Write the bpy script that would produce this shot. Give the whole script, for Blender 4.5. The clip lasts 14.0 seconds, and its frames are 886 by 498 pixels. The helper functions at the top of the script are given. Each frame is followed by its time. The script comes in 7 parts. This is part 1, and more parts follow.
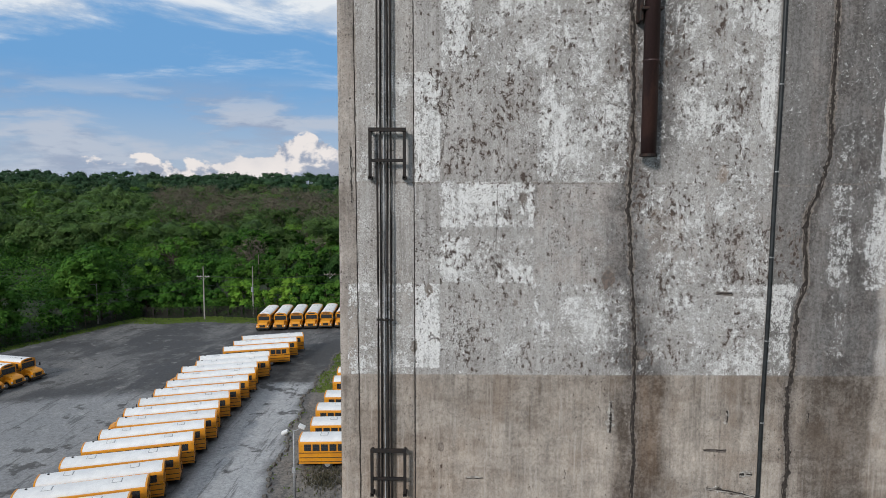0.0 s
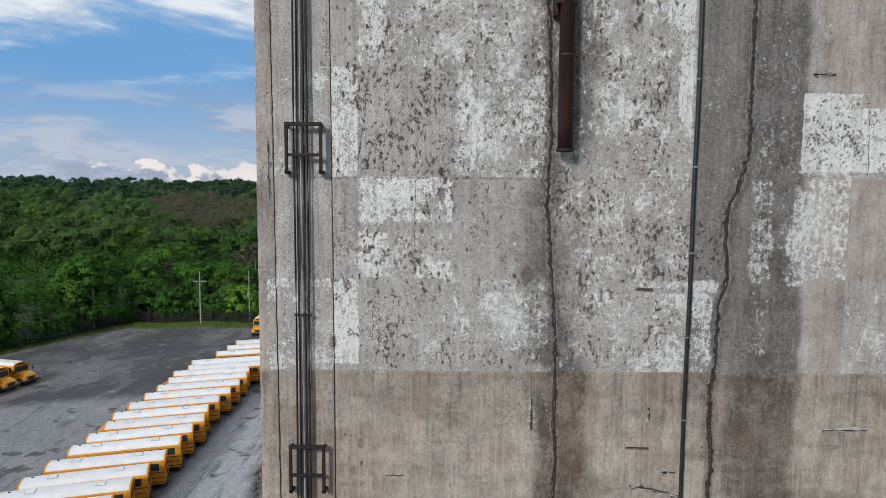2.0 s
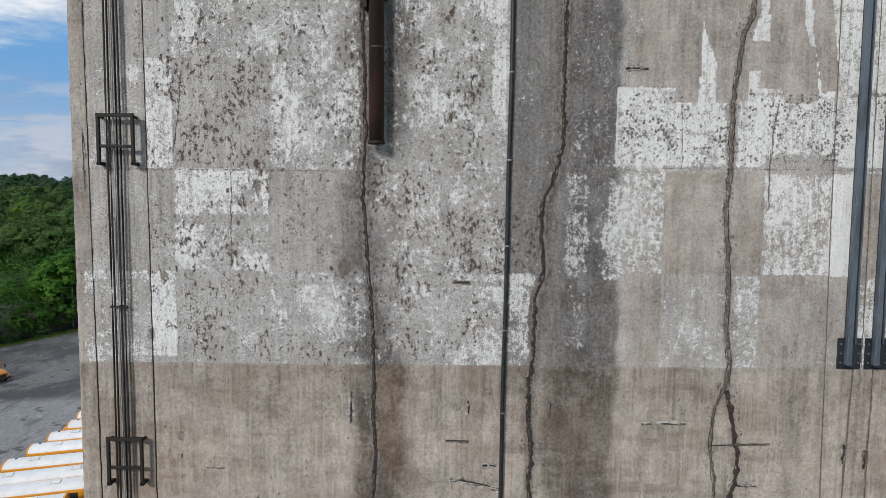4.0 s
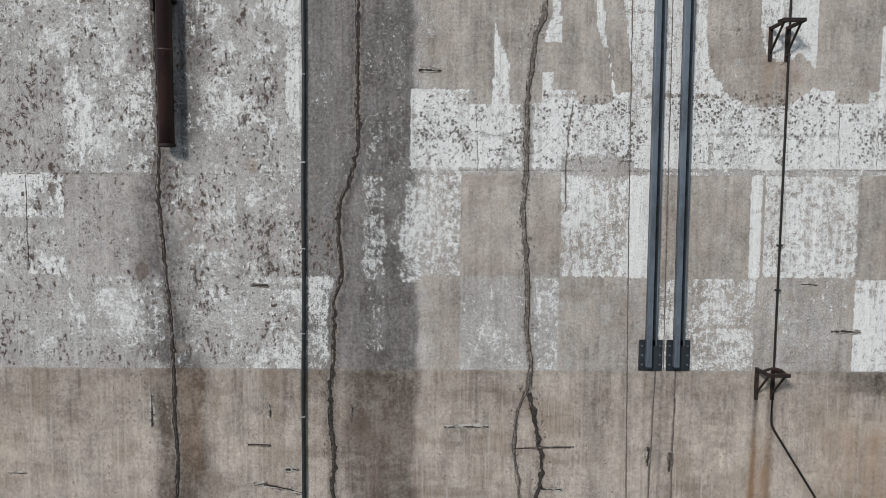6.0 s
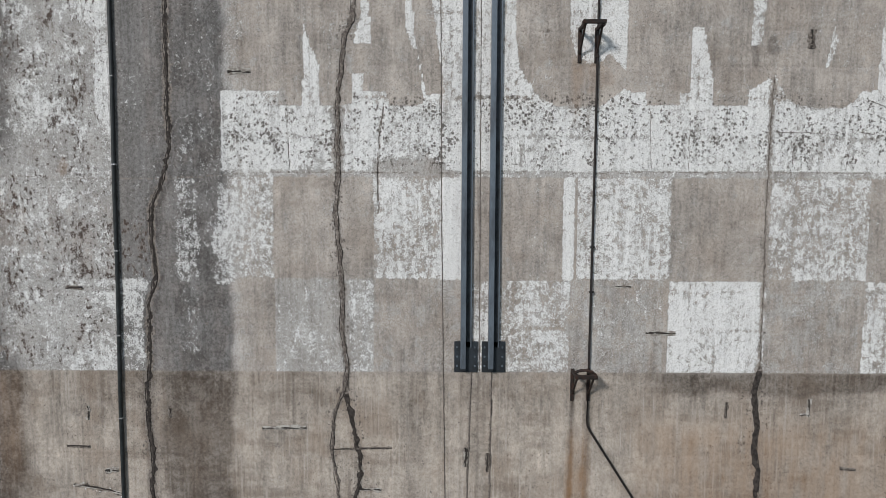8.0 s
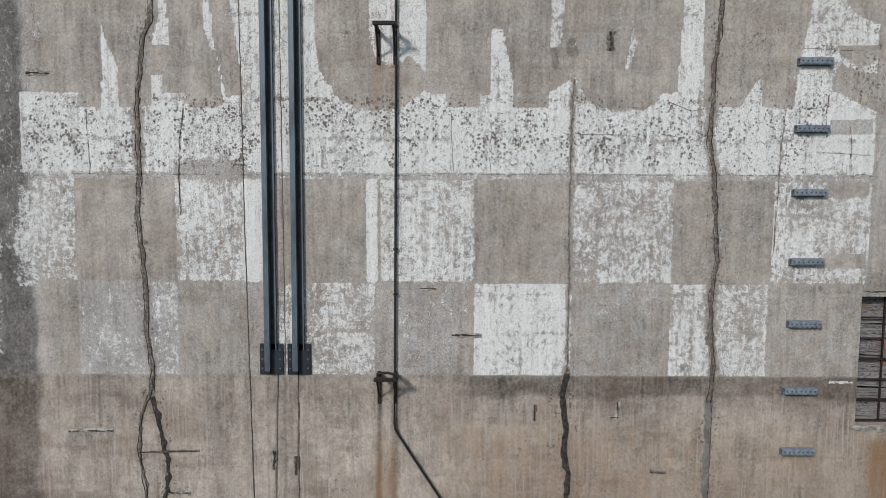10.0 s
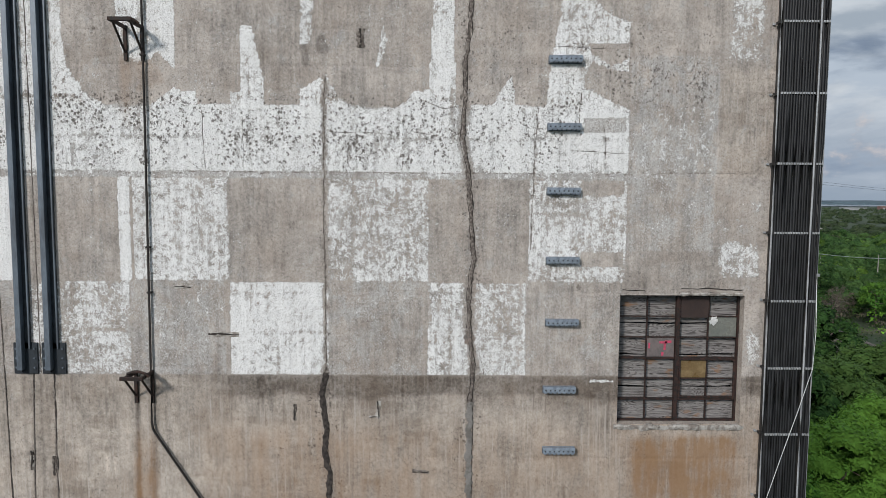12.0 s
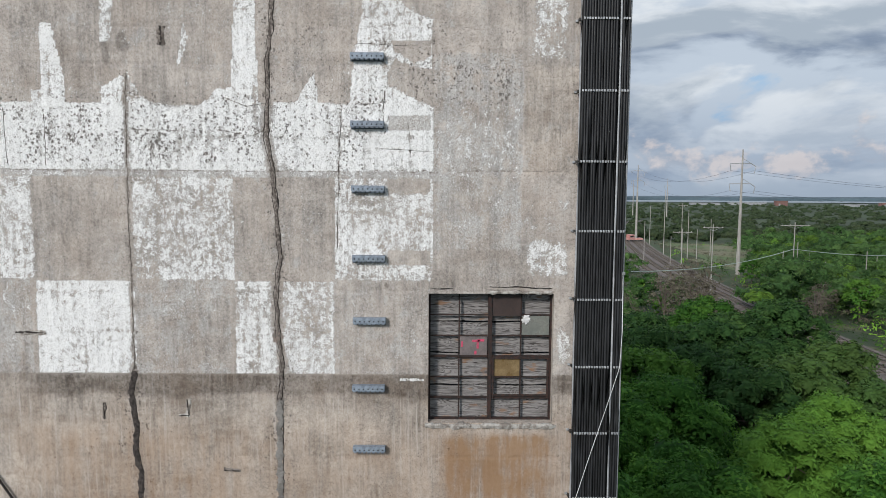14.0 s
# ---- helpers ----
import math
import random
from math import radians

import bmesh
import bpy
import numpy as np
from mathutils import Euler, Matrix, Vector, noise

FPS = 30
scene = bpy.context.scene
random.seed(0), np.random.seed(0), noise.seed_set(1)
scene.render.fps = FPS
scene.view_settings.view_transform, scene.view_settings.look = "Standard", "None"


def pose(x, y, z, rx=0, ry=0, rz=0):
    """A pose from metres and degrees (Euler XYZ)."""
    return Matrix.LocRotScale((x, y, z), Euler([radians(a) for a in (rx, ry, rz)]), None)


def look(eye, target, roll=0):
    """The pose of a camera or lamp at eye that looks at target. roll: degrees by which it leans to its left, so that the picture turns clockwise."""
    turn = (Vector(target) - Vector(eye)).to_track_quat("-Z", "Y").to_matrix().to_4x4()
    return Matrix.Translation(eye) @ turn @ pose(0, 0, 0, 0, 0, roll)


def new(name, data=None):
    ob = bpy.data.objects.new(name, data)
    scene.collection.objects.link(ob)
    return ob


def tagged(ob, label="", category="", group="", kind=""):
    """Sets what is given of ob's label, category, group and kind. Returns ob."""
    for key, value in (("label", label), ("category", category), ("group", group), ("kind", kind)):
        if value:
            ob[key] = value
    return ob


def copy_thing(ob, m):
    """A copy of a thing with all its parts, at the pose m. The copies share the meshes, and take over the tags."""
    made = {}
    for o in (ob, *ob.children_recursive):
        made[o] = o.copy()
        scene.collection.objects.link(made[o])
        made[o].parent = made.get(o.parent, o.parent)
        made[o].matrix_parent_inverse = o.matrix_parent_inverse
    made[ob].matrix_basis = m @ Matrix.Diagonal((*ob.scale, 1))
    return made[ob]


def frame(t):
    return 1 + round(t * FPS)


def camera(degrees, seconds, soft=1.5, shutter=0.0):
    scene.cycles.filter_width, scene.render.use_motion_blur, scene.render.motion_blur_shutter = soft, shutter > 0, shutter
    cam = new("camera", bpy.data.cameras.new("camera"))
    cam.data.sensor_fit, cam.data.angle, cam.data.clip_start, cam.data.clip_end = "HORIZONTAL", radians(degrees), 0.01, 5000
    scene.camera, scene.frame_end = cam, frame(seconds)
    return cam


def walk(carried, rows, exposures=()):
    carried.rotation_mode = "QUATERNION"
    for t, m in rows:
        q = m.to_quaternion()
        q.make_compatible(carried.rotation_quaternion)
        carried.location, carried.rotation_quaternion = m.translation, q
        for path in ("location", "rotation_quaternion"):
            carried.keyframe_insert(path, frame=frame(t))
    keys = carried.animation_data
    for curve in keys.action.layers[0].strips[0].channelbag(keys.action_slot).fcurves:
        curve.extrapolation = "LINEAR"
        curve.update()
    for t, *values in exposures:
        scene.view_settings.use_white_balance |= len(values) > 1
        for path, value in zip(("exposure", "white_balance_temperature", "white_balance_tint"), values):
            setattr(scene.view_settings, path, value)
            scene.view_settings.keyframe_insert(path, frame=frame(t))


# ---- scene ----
import functools

cam = camera(68.2, 14.0, soft=0.75)
PATH = [
    (0, (-1.352, 0.107, 25.093), (-1.354, 2.099, 24.913), 0.2),
    (0.5, (-1.153, 0.146, 25.049), (-1.166, 2.138, 24.874), 0.2),
    (1, (-0.875, 0.154, 25.001), (-0.888, 2.146, 24.83), 0.2),
    (1.5, (-0.427, 0.147, 24.964), (-0.442, 2.139, 24.793), 0.2),
    (2, (0.172, 0.144, 24.897), (0.159, 2.137, 24.736), 0.3),
    (2.5, (0.883, 0.138, 24.849), (0.873, 2.132, 24.69), 0.3),
    (4.8, (4.81, 0.149, 24.765), (4.809, 2.143, 24.606), 0.6),
    (5, (5.158, 0.148, 24.763), (5.159, 2.142, 24.609), 0.3),
    (5.5, (6.019, 0.159, 24.738), (6.027, 2.154, 24.593), 0.4),
    (6, (6.991, 0.196, 24.765), (6.989, 2.191, 24.619), 0.3),
    (6.5, (7.816, 0.209, 24.794), (7.822, 2.203, 24.647), 0.4),
    (7, (8.707, 0.227, 24.891), (8.706, 2.22, 24.728), 0.3),
    (7.5, (9.508, 0.222, 24.985), (9.508, 2.214, 24.808), 0.3),
    (9.8, (13.359, 0.21, 24.967), (13.361, 2.204, 24.808), 0.1),
    (10, (13.735, 0.243, 24.963), (13.742, 2.236, 24.8), 0.3),
    (10.5, (14.707, 0.248, 24.926), (14.722, 2.242, 24.768), 0.4),
    (11, (15.772, 0.238, 24.947), (15.789, 2.232, 24.786), 0.3),
    (11.5, (16.861, 0.245, 24.937), (16.88, 2.239, 24.777), 0.3),
    (12, (17.955, 0.279, 24.946), (17.98, 2.272, 24.784), 0.4),
    (12.5, (19.106, 0.294, 24.96), (19.131, 2.287, 24.794), 0.4),
    (13, (20.222, 0.294, 24.985), (20.235, 2.287, 24.814), 0.3),
    (13.5, (21.109, 0.283, 25.007), (21.129, 2.275, 24.835), 0.4),
    (14, (21.4, 0.286, 24.993), (21.42, 2.278, 24.821), 0.4),
]
walk(cam, [(t, look(eye, target, roll)) for t, eye, target, roll in PATH], exposures=[(0, -0.04), (5, 0.03), (10, -0.03), (11.5, 0.07), (13, 0.26), (14, 0.33)])

# ---------------------------------------------------------------- world, sun
GROUND = -1.5
SUN_FROM = Vector((-0.48, -0.75, 0.47)).normalized()
sun = new("sun", bpy.data.lights.new("sun", "SUN"))
sun.data.energy, sun.data.angle, sun.data.color = 2.40, radians(9), (1.0, 0.955, 0.90)
sun.matrix_world = look(SUN_FROM * 50, (0, 0, 0))


def node(nt, kind, *inputs, operation="", interpolation_type="", attribute_name=""):
    """A node with its inputs set or linked in order; an entry (key, value) names the input."""
    n = nt.nodes.new("ShaderNode" + kind)
    if operation:
        n.operation = operation
    if interpolation_type:
        n.interpolation_type = interpolation_type
    if attribute_name:
        n.attribute_name = attribute_name
    for i, v in enumerate(inputs):
        key = i
        if isinstance(v, tuple) and len(v) == 2 and isinstance(v[0], str):
            key, v = v
        if v is None:
            continue
        sock = n.inputs[key]
        if isinstance(v, bpy.types.NodeSocket):
            nt.links.new(v, sock)
        elif isinstance(v, bpy.types.Node):
            nt.links.new(v.outputs[0], sock)
        else:
            sock.default_value = v
    return n


def math_node(nt, op, a, b=None, c=None, clamp=False):
    n = node(nt, "Math", a, b, c, operation=op)
    n.use_clamp = clamp
    return n.outputs[0]


def ramp(nt, x, lo, hi, out_lo=0.0, out_hi=1.0, smooth=True):
    n = node(nt, "MapRange", x, lo, hi, out_lo, out_hi, interpolation_type="SMOOTHSTEP" if smooth else "LINEAR")
    return n.outputs[0]


def mix(nt, fac, a, b, blend="MIX"):
    n = nt.nodes.new("ShaderNodeMix")
    n.data_type, n.blend_type = "RGBA", blend
    for sock, v in ((n.inputs[0], fac), (n.inputs[6], a), (n.inputs[7], b)):
        if isinstance(v, bpy.types.NodeSocket):
            nt.links.new(v, sock)
        elif isinstance(v, bpy.types.Node):
            nt.links.new(v.outputs[0], sock)
        else:
            sock.default_value = (*v, 1) if isinstance(v, tuple) and len(v) == 3 else v
    return n.outputs[2]


def noise_tex(nt, vec, scale, detail=4.0, rough=0.55, distortion=0.0):
    return node(nt, "TexNoise", ("Vector", vec), ("Scale", scale), ("Detail", detail), ("Roughness", rough), ("Distortion", distortion)).outputs[0]


def stretch(nt, vec, sx, sy, sz, off=(0.0, 0.0, 0.0)):
    return node(nt, "Mapping", vec, ("Location", off), ("Scale", (sx, sy, sz))).outputs[0]


world = bpy.data.worlds.new("sky")
scene.world = world
world.use_nodes = True
wt = world.node_tree
wt.nodes.clear()
sky = node(wt, "TexSky")
sky.sky_type, sky.sun_disc, sky.sun_elevation = "NISHITA", False, math.asin(SUN_FROM.z)
sky.sun_rotation, sky.air_density, sky.dust_density, sky.ozone_density = math.atan2(SUN_FROM.x, SUN_FROM.y), 1.2, 1.2, 2.0
way = node(wt, "TexCoord").outputs["Generated"]
xyz = node(wt, "SeparateXYZ", way)
wx, wy, wz = xyz.outputs[0], xyz.outputs[1], xyz.outputs[2]
up = math_node(wt, "MAXIMUM", wz, 0.0)


def cloud(scale, tall, off, detail=9.0, rough=0.55, distortion=0.15, rise=0.022):
    """Density of a cloud layer, and how much of it faces the light above."""
    n = noise_tex(wt, stretch(wt, way, 1.0, 1.0, tall, off), scale, detail, rough, distortion)
    over = noise_tex(wt, stretch(wt, way, 1.0, 1.0, tall, (off[0] - rise * 0.6, off[1], off[2] + rise * tall)), scale, detail, rough, distortion)
    return n, ramp(wt, math_node(wt, "SUBTRACT", n, over), -0.055, 0.065)


def sky_add(*terms):
    return functools.reduce(lambda p, q: math_node(wt, "ADD", p, q), terms)


side = ramp(wt, wx, -0.12, 0.22)                       # the cloud closes towards the east
bearing = math_node(wt, "DIVIDE", wx, math_node(wt, "MAXIMUM", wy, 0.05))
haze = mix(wt, ramp(wt, up, 0.0, 0.17), (0.42, 0.52, 0.67), (0.15, 0.37, 0.70))
clear = mix(wt, 0.88, node(wt, "VectorMath", sky, (0.1, 0.1, 0.1), operation="MULTIPLY").outputs[0], haze)
# high white streaks over the west
high, high_lit = cloud(3.2, 4.5, (3.1, 0.7, 0.35), 10.0, 0.60, 0.35)
high_fac = ramp(wt, sky_add(high, ramp(wt, up, 0.10, 0.27, -0.14, 0.20, False)), 0.48, 0.72)
sky_col = mix(wt, high_fac, clear, mix(wt, high_lit, (0.56, 0.64, 0.75), (0.82, 0.86, 0.90)))
# flat grey clouds in the middle of the sky
grey, grey_lit = cloud(5.2, 4.2, (0.35, 0.2, 0.92), 9.0, 0.56, 0.2)
grey_fac = math_node(wt, "MULTIPLY", ramp(wt, grey, 0.43, 0.60), ramp(wt, up, 0.10, 0.17, 0.88, 0.0))
sky_col = mix(wt, grey_fac, sky_col, mix(wt, grey_lit, (0.33, 0.39, 0.52), (0.50, 0.555, 0.655)))
# heaped clouds low over the hills
low, low_lit = cloud(11.0, 1.35, (0.62, 0.0, 0.18), 10.0, 0.56, 0.1, 0.016)
tower = ramp(wt, math_node(wt, "ABSOLUTE", math_node(wt, "ADD", bearing, 0.24)), 0.02, 0.20, 0.078, 0.012)
tower = math_node(wt, "MAXIMUM", tower, ramp(wt, math_node(wt, "ABSOLUTE", math_node(wt, "ADD", bearing, 0.64)), 0.01, 0.09, 0.036, 0.0))
heap = math_node(wt, "MULTIPLY", math_node(wt, "SUBTRACT", tower, up), 3.2)
low_fac = math_node(wt, "MULTIPLY", ramp(wt, sky_add(low, heap), 0.515, 0.555), math_node(wt, "SUBTRACT", 1.0, side))
sky_col = mix(wt, low_fac, sky_col, mix(wt, ramp(wt, sky_add(math_node(wt, "MULTIPLY", low_lit, 0.7), math_node(wt, "MULTIPLY", low, 0.9)), 0.62, 1.30), (0.34, 0.39, 0.50), (0.86, 0.81, 0.79)))
# broken grey overcast of the east, in decks with lit upper edges
deck, deck_lit = cloud(3.3, 3.1, (0.15, 0.3, 0.62), 9.0, 0.54, 0.25, 0.03)
body = mix(wt, deck_lit, (0.165, 0.215, 0.30), (0.32, 0.375, 0.44))
east_col = mix(wt, ramp(wt, deck, 0.46, 0.585), mix(wt, deck_lit, (0.42, 0.485, 0.565), (0.585, 0.625, 0.665)), body)
east_col = mix(wt, ramp(wt, deck, 0.33, 0.41, 0.8, 0.0), east_col, (0.21, 0.40, 0.62))
east_col = mix(wt, ramp(wt, up, 0.03, 0.17, 0.62, 0.0), east_col, mix(wt, deck_lit, (0.215, 0.275, 0.37), (0.34, 0.40, 0.49)))
pink = math_node(wt, "MULTIPLY", ramp(wt, sky_add(low, math_node(wt, "MULTIPLY", math_node(wt, "ABSOLUTE", math_node(wt, "SUBTRACT", up, 0.045)), -4.0)), 0.40, 0.50), 0.75)
east_col = mix(wt, pink, east_col, mix(wt, low_lit, (0.30, 0.34, 0.41), (0.54, 0.50, 0.50)))
east_col = mix(wt, ramp(wt, up, 0.0, 0.035, 0.85, 0.0), east_col, (0.27, 0.33, 0.41))
sky_col = mix(wt, side, sky_col, east_col)
below = ramp(wt, wz, -0.02, 0.0)
sky_col = mix(wt, below, (0.10, 0.12, 0.10), sky_col)
back = node(wt, "Background", sky_col, 1.0)
wt.links.new(back.outputs[0], node(wt, "OutputWorld").inputs[0])

# ---------------------------------------------------------------- materials


def material(name, rough=0.8, metal=0.0):
    m = bpy.data.materials.new(name)
    m.use_nodes = True
    nt = m.node_tree
    b = nt.nodes["Principled BSDF"]
    b.inputs["Roughness"].default_value, b.inputs["Metallic"].default_value = rough, metal
    return m, nt, b


def bump(nt, b, height, strength=0.4, distance=0.01):
    nt.links.new(node(nt, "Bump", ("Strength", strength), ("Distance", distance), ("Height", height)).outputs[0], b.inputs["Normal"])


def worn(name, colour, second, scale=6.0, rough=0.7, metal=0.0, fine=40.0, lo=0.40, hi=0.62, strength=0.25, sx=1.0, sz=1.0, varied=0.12):
    """Two tones at two scales, with relief and a shift from object to object."""
    m, nt, b = material(name, rough, metal)
    at = node(nt, "TexCoord").outputs["Object"]
    p = stretch(nt, at, sx, sx, sz)
    n1, n2 = noise_tex(nt, p, scale, 6.0, 0.6), noise_tex(nt, p, fine, 4.0, 0.6)
    col = mix(nt, ramp(nt, n1, lo, hi), colour, second)
    col = mix(nt, 1.0, col, node(nt, "CombineColor", *[ramp(nt, n2, 0.25, 0.75, 0.82, 1.15, False)] * 3), "MULTIPLY")
    r = node(nt, "ObjectInfo").outputs["Random"]
    col = mix(nt, 1.0, col, node(nt, "CombineColor", *[ramp(nt, r, 0.0, 1.0, 1 - varied, 1 + varied, False)] * 3), "MULTIPLY")
    nt.links.new(col, b.inputs["Base Color"])
    nt.links.new(ramp(nt, n1, 0.3, 0.7, max(rough - 0.12, 0.03), min(rough + 0.12, 1.0), False), b.inputs["Roughness"])
    bump(nt, b, math_node(nt, "ADD", n1, math_node(nt, "MULTIPLY", n2, 0.4)), strength, 0.01)
    return m


def voronoi(nt, vec, scale, randomness=1.0):
    return node(nt, "TexVoronoi", ("Vector", vec), ("Scale", scale), ("Randomness", randomness))


def shifted(nt, vec, amount, scale, detail=3.0):
    """The same place, pushed about by noise, so that what is laid out there gets torn edges."""
    n = node(nt, "TexNoise", ("Vector", vec), ("Scale", scale), ("Detail", detail), ("Roughness", 0.65)).outputs["Color"]
    off = node(nt, "VectorMath", node(nt, "VectorMath", n, (0.5, 0.5, 0.5), operation="SUBTRACT").outputs[0], (amount, amount, amount), operation="MULTIPLY").outputs[0]
    return node(nt, "VectorMath", vec, off, operation="ADD").outputs[0]


def concrete_wall():
    """Board-marked concrete with remains of white paint, damp stains and rust, laid out by the wall's own attributes."""
    m, nt, b = material("painted_concrete", 0.88)
    mul, add, sub, top = (functools.partial(math_node, nt, op) for op in ("MULTIPLY", "ADD", "SUBTRACT", "MAXIMUM"))
    at = node(nt, "TexCoord").outputs["Object"]
    c1, c2, c3 = (node(nt, "SeparateColor", node(nt, "Attribute", attribute_name=k).outputs["Color"]) for k in ("coat", "age", "skin"))
    paint, damp, rust = c1.outputs[0], c1.outputs[1], c1.outputs[2]
    brown, pit, fill = c2.outputs[0], c2.outputs[1], c2.outputs[2]
    thin, scab, lime = c3.outputs[0], c3.outputs[1], c3.outputs[2]
    n_big = noise_tex(nt, at, 0.7, 4.0)
    n_mid = noise_tex(nt, stretch(nt, at, 1, 1, 0.7), 3.2, 8.0, 0.62)
    n_fine = noise_tex(nt, at, 19.0, 8.0, 0.76)
    streak = noise_tex(nt, stretch(nt, at, 5.5, 5.5, 0.42), 1.0, 7.0, 0.6)
    streak2 = noise_tex(nt, stretch(nt, at, 17.0, 17.0, 0.9, (4, 0, 1)), 1.0, 5.0, 0.6)
    # bare concrete: cement skin with drawn-out stains and fine sand
    bare = mix(nt, brown, (0.350, 0.322, 0.305), (0.415, 0.360, 0.306))
    tone = add(ramp(nt, n_mid, 0.3, 0.7, -0.24, 0.24, False), ramp(nt, streak, 0.3, 0.7, -0.16, 0.16, False))
    tone = add(tone, add(ramp(nt, n_fine, 0.3, 0.7, -0.36, 0.36, False), ramp(nt, n_big, 0.3, 0.7, -0.16, 0.16, False)))
    tone = add(tone, add(1.0, ramp(nt, streak2, 0.3, 0.7, -0.20, 0.20, False)))
    bare = mix(nt, 1.0, bare, node(nt, "CombineColor", tone, tone, tone), "MULTIPLY")
    boards = noise_tex(nt, stretch(nt, at, 0.8, 0.8, 3.2, (0, 0, 4)), 1.0, 6.0, 0.62)
    grime = mul(ramp(nt, add(mul(boards, 0.55), mul(streak2, 0.45)), 0.50, 0.64), ramp(nt, brown, 0.0, 0.8, 0.10, 0.72))
    bare = mix(nt, grime, bare, (0.175, 0.138, 0.110))
    umber = ramp(nt, noise_tex(nt, stretch(nt, at, 1.1, 1.1, 0.8, (2, 0, 6)), 1.0, 6.0, 0.65), 0.46, 0.66)
    bare = mix(nt, mul(umber, mul(brown, 0.70)), bare, mix(nt, streak2, (0.215, 0.158, 0.115), (0.33, 0.255, 0.20)))
    # pale run marks of washed-out lime
    runs = ramp(nt, noise_tex(nt, stretch(nt, at, 20.0, 20.0, 0.50, (9, 0, 3)), 1.0, 4.0, 0.6), 0.52, 0.66, 0.0, 0.80)
    runs = mul(runs, ramp(nt, noise_tex(nt, stretch(nt, at, 1.6, 1.6, 1.0, (1, 0, 7)), 1.0, 3.0), 0.40, 0.60, 0.15, 1.0))
    bare = mix(nt, mul(runs, top(brown, lime)), bare, (0.50, 0.455, 0.415))
    # grey film of old paint, thin and worn
    veil = noise_tex(nt, stretch(nt, shifted(nt, at, 0.10, 9.0), 1, 1, 0.75, (5, 0, 3)), 3.4, 9.0, 0.70)
    veil_fac = ramp(nt, sub(add(mul(thin, 0.50), 0.25), veil), -0.05, 0.07)
    film_col = mix(nt, ramp(nt, add(mul(n_fine, 0.5), mul(streak2, 0.5)), 0.38, 0.62), (0.285, 0.272, 0.262), (0.465, 0.460, 0.452))
    col = mix(nt, mul(veil_fac, ramp(nt, streak, 0.34, 0.62, 0.40, 0.82, False)), bare, film_col)
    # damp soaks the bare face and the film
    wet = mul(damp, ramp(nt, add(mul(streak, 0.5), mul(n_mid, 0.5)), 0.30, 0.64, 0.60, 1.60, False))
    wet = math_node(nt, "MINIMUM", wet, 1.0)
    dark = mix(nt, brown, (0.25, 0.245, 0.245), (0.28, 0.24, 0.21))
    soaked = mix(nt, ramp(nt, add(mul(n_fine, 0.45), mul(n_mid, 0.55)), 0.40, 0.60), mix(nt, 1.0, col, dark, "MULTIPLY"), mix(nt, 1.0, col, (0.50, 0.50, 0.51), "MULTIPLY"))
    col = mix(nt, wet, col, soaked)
    # thick flakes of white paint
    torn_at = shifted(nt, at, 0.05, 26.0)
    flake = noise_tex(nt, stretch(nt, torn_at, 1, 1, 0.85), 10.5, 9.0, 0.74)
    crumb = noise_tex(nt, at, 44.0, 4.0, 0.75)
    patchy = noise_tex(nt, stretch(nt, at, 1, 1, 0.85, (7, 0, 2)), 1.9, 4.0, 0.6)
    mixn = add(add(mul(flake, 0.42), mul(crumb, 0.30)), add(mul(patchy, 0.16), mul(streak2, 0.12)))
    lvl = ramp(nt, paint, 0.0, 1.0, 0.360, 0.622, False)
    under = ramp(nt, sub(add(lvl, 0.030), mixn), -0.012, 0.026)
    thick = ramp(nt, sub(lvl, mixn), -0.004, 0.010)
    under_col = mix(nt, ramp(nt, crumb, 0.40, 0.60), (0.32, 0.315, 0.308), (0.52, 0.516, 0.51))
    col = mix(nt, mul(under, ramp(nt, damp, 0.0, 0.8, 0.66, 0.30)), col, under_col)
    white = mix(nt, ramp(nt, add(mul(streak2, 0.25), mul(crumb, 0.75)), 0.40, 0.62), (0.86, 0.86, 0.855), (0.60, 0.60, 0.598))
    white = mix(nt, mul(damp, 0.28), white, mix(nt, n_fine, (0.30, 0.30, 0.30), (0.50, 0.50, 0.50)))
    col = mix(nt, mul(thick, 0.95), col, white)
    # small pits, round, everywhere the paint or skin has popped off
    gather = ramp(nt, noise_tex(nt, stretch(nt, at, 2.2, 2.2, 1.3, (5, 0, 2)), 1.0, 5.0, 0.65), 0.36, 0.66, 0.25, 1.45, False)
    cells = voronoi(nt, stretch(nt, shifted(nt, at, 0.075, 24.0), 1, 1, 0.85), 20.0)
    width = ramp(nt, node(nt, "SeparateColor", cells.outputs["Color"]).outputs[0], 0.0, 1.0, 0.20, 1.30, False)
    small = ramp(nt, sub(mul(mul(mul(pit, 0.54), gather), width), cells.outputs["Distance"]), -0.02, 0.06)
    # larger broken spots with brown edges
    gather2 = ramp(nt, noise_tex(nt, stretch(nt, at, 1.7, 1.7, 0.9, (8, 0, 5)), 1.0, 4.0, 0.6), 0.34, 0.66, 0.07, -0.07, False)
    lim = add(ramp(nt, scab, 0.0, 1.0, 0.78, 0.556, False), gather2)
    spot_n = noise_tex(nt, stretch(nt, at, 14.0, 14.0, 9.5, (1, 0, 5)), 1.0, 6.0, 0.60, 0.2)
    spot_b = noise_tex(nt, stretch(nt, at, 5.0, 5.0, 3.6, (2, 0, 8)), 1.0, 8.0, 0.68)
    smudge = ramp(nt, sub(add(mul(spot_n, 0.6), mul(spot_b, 0.4)), lim), -0.085, 0.0)
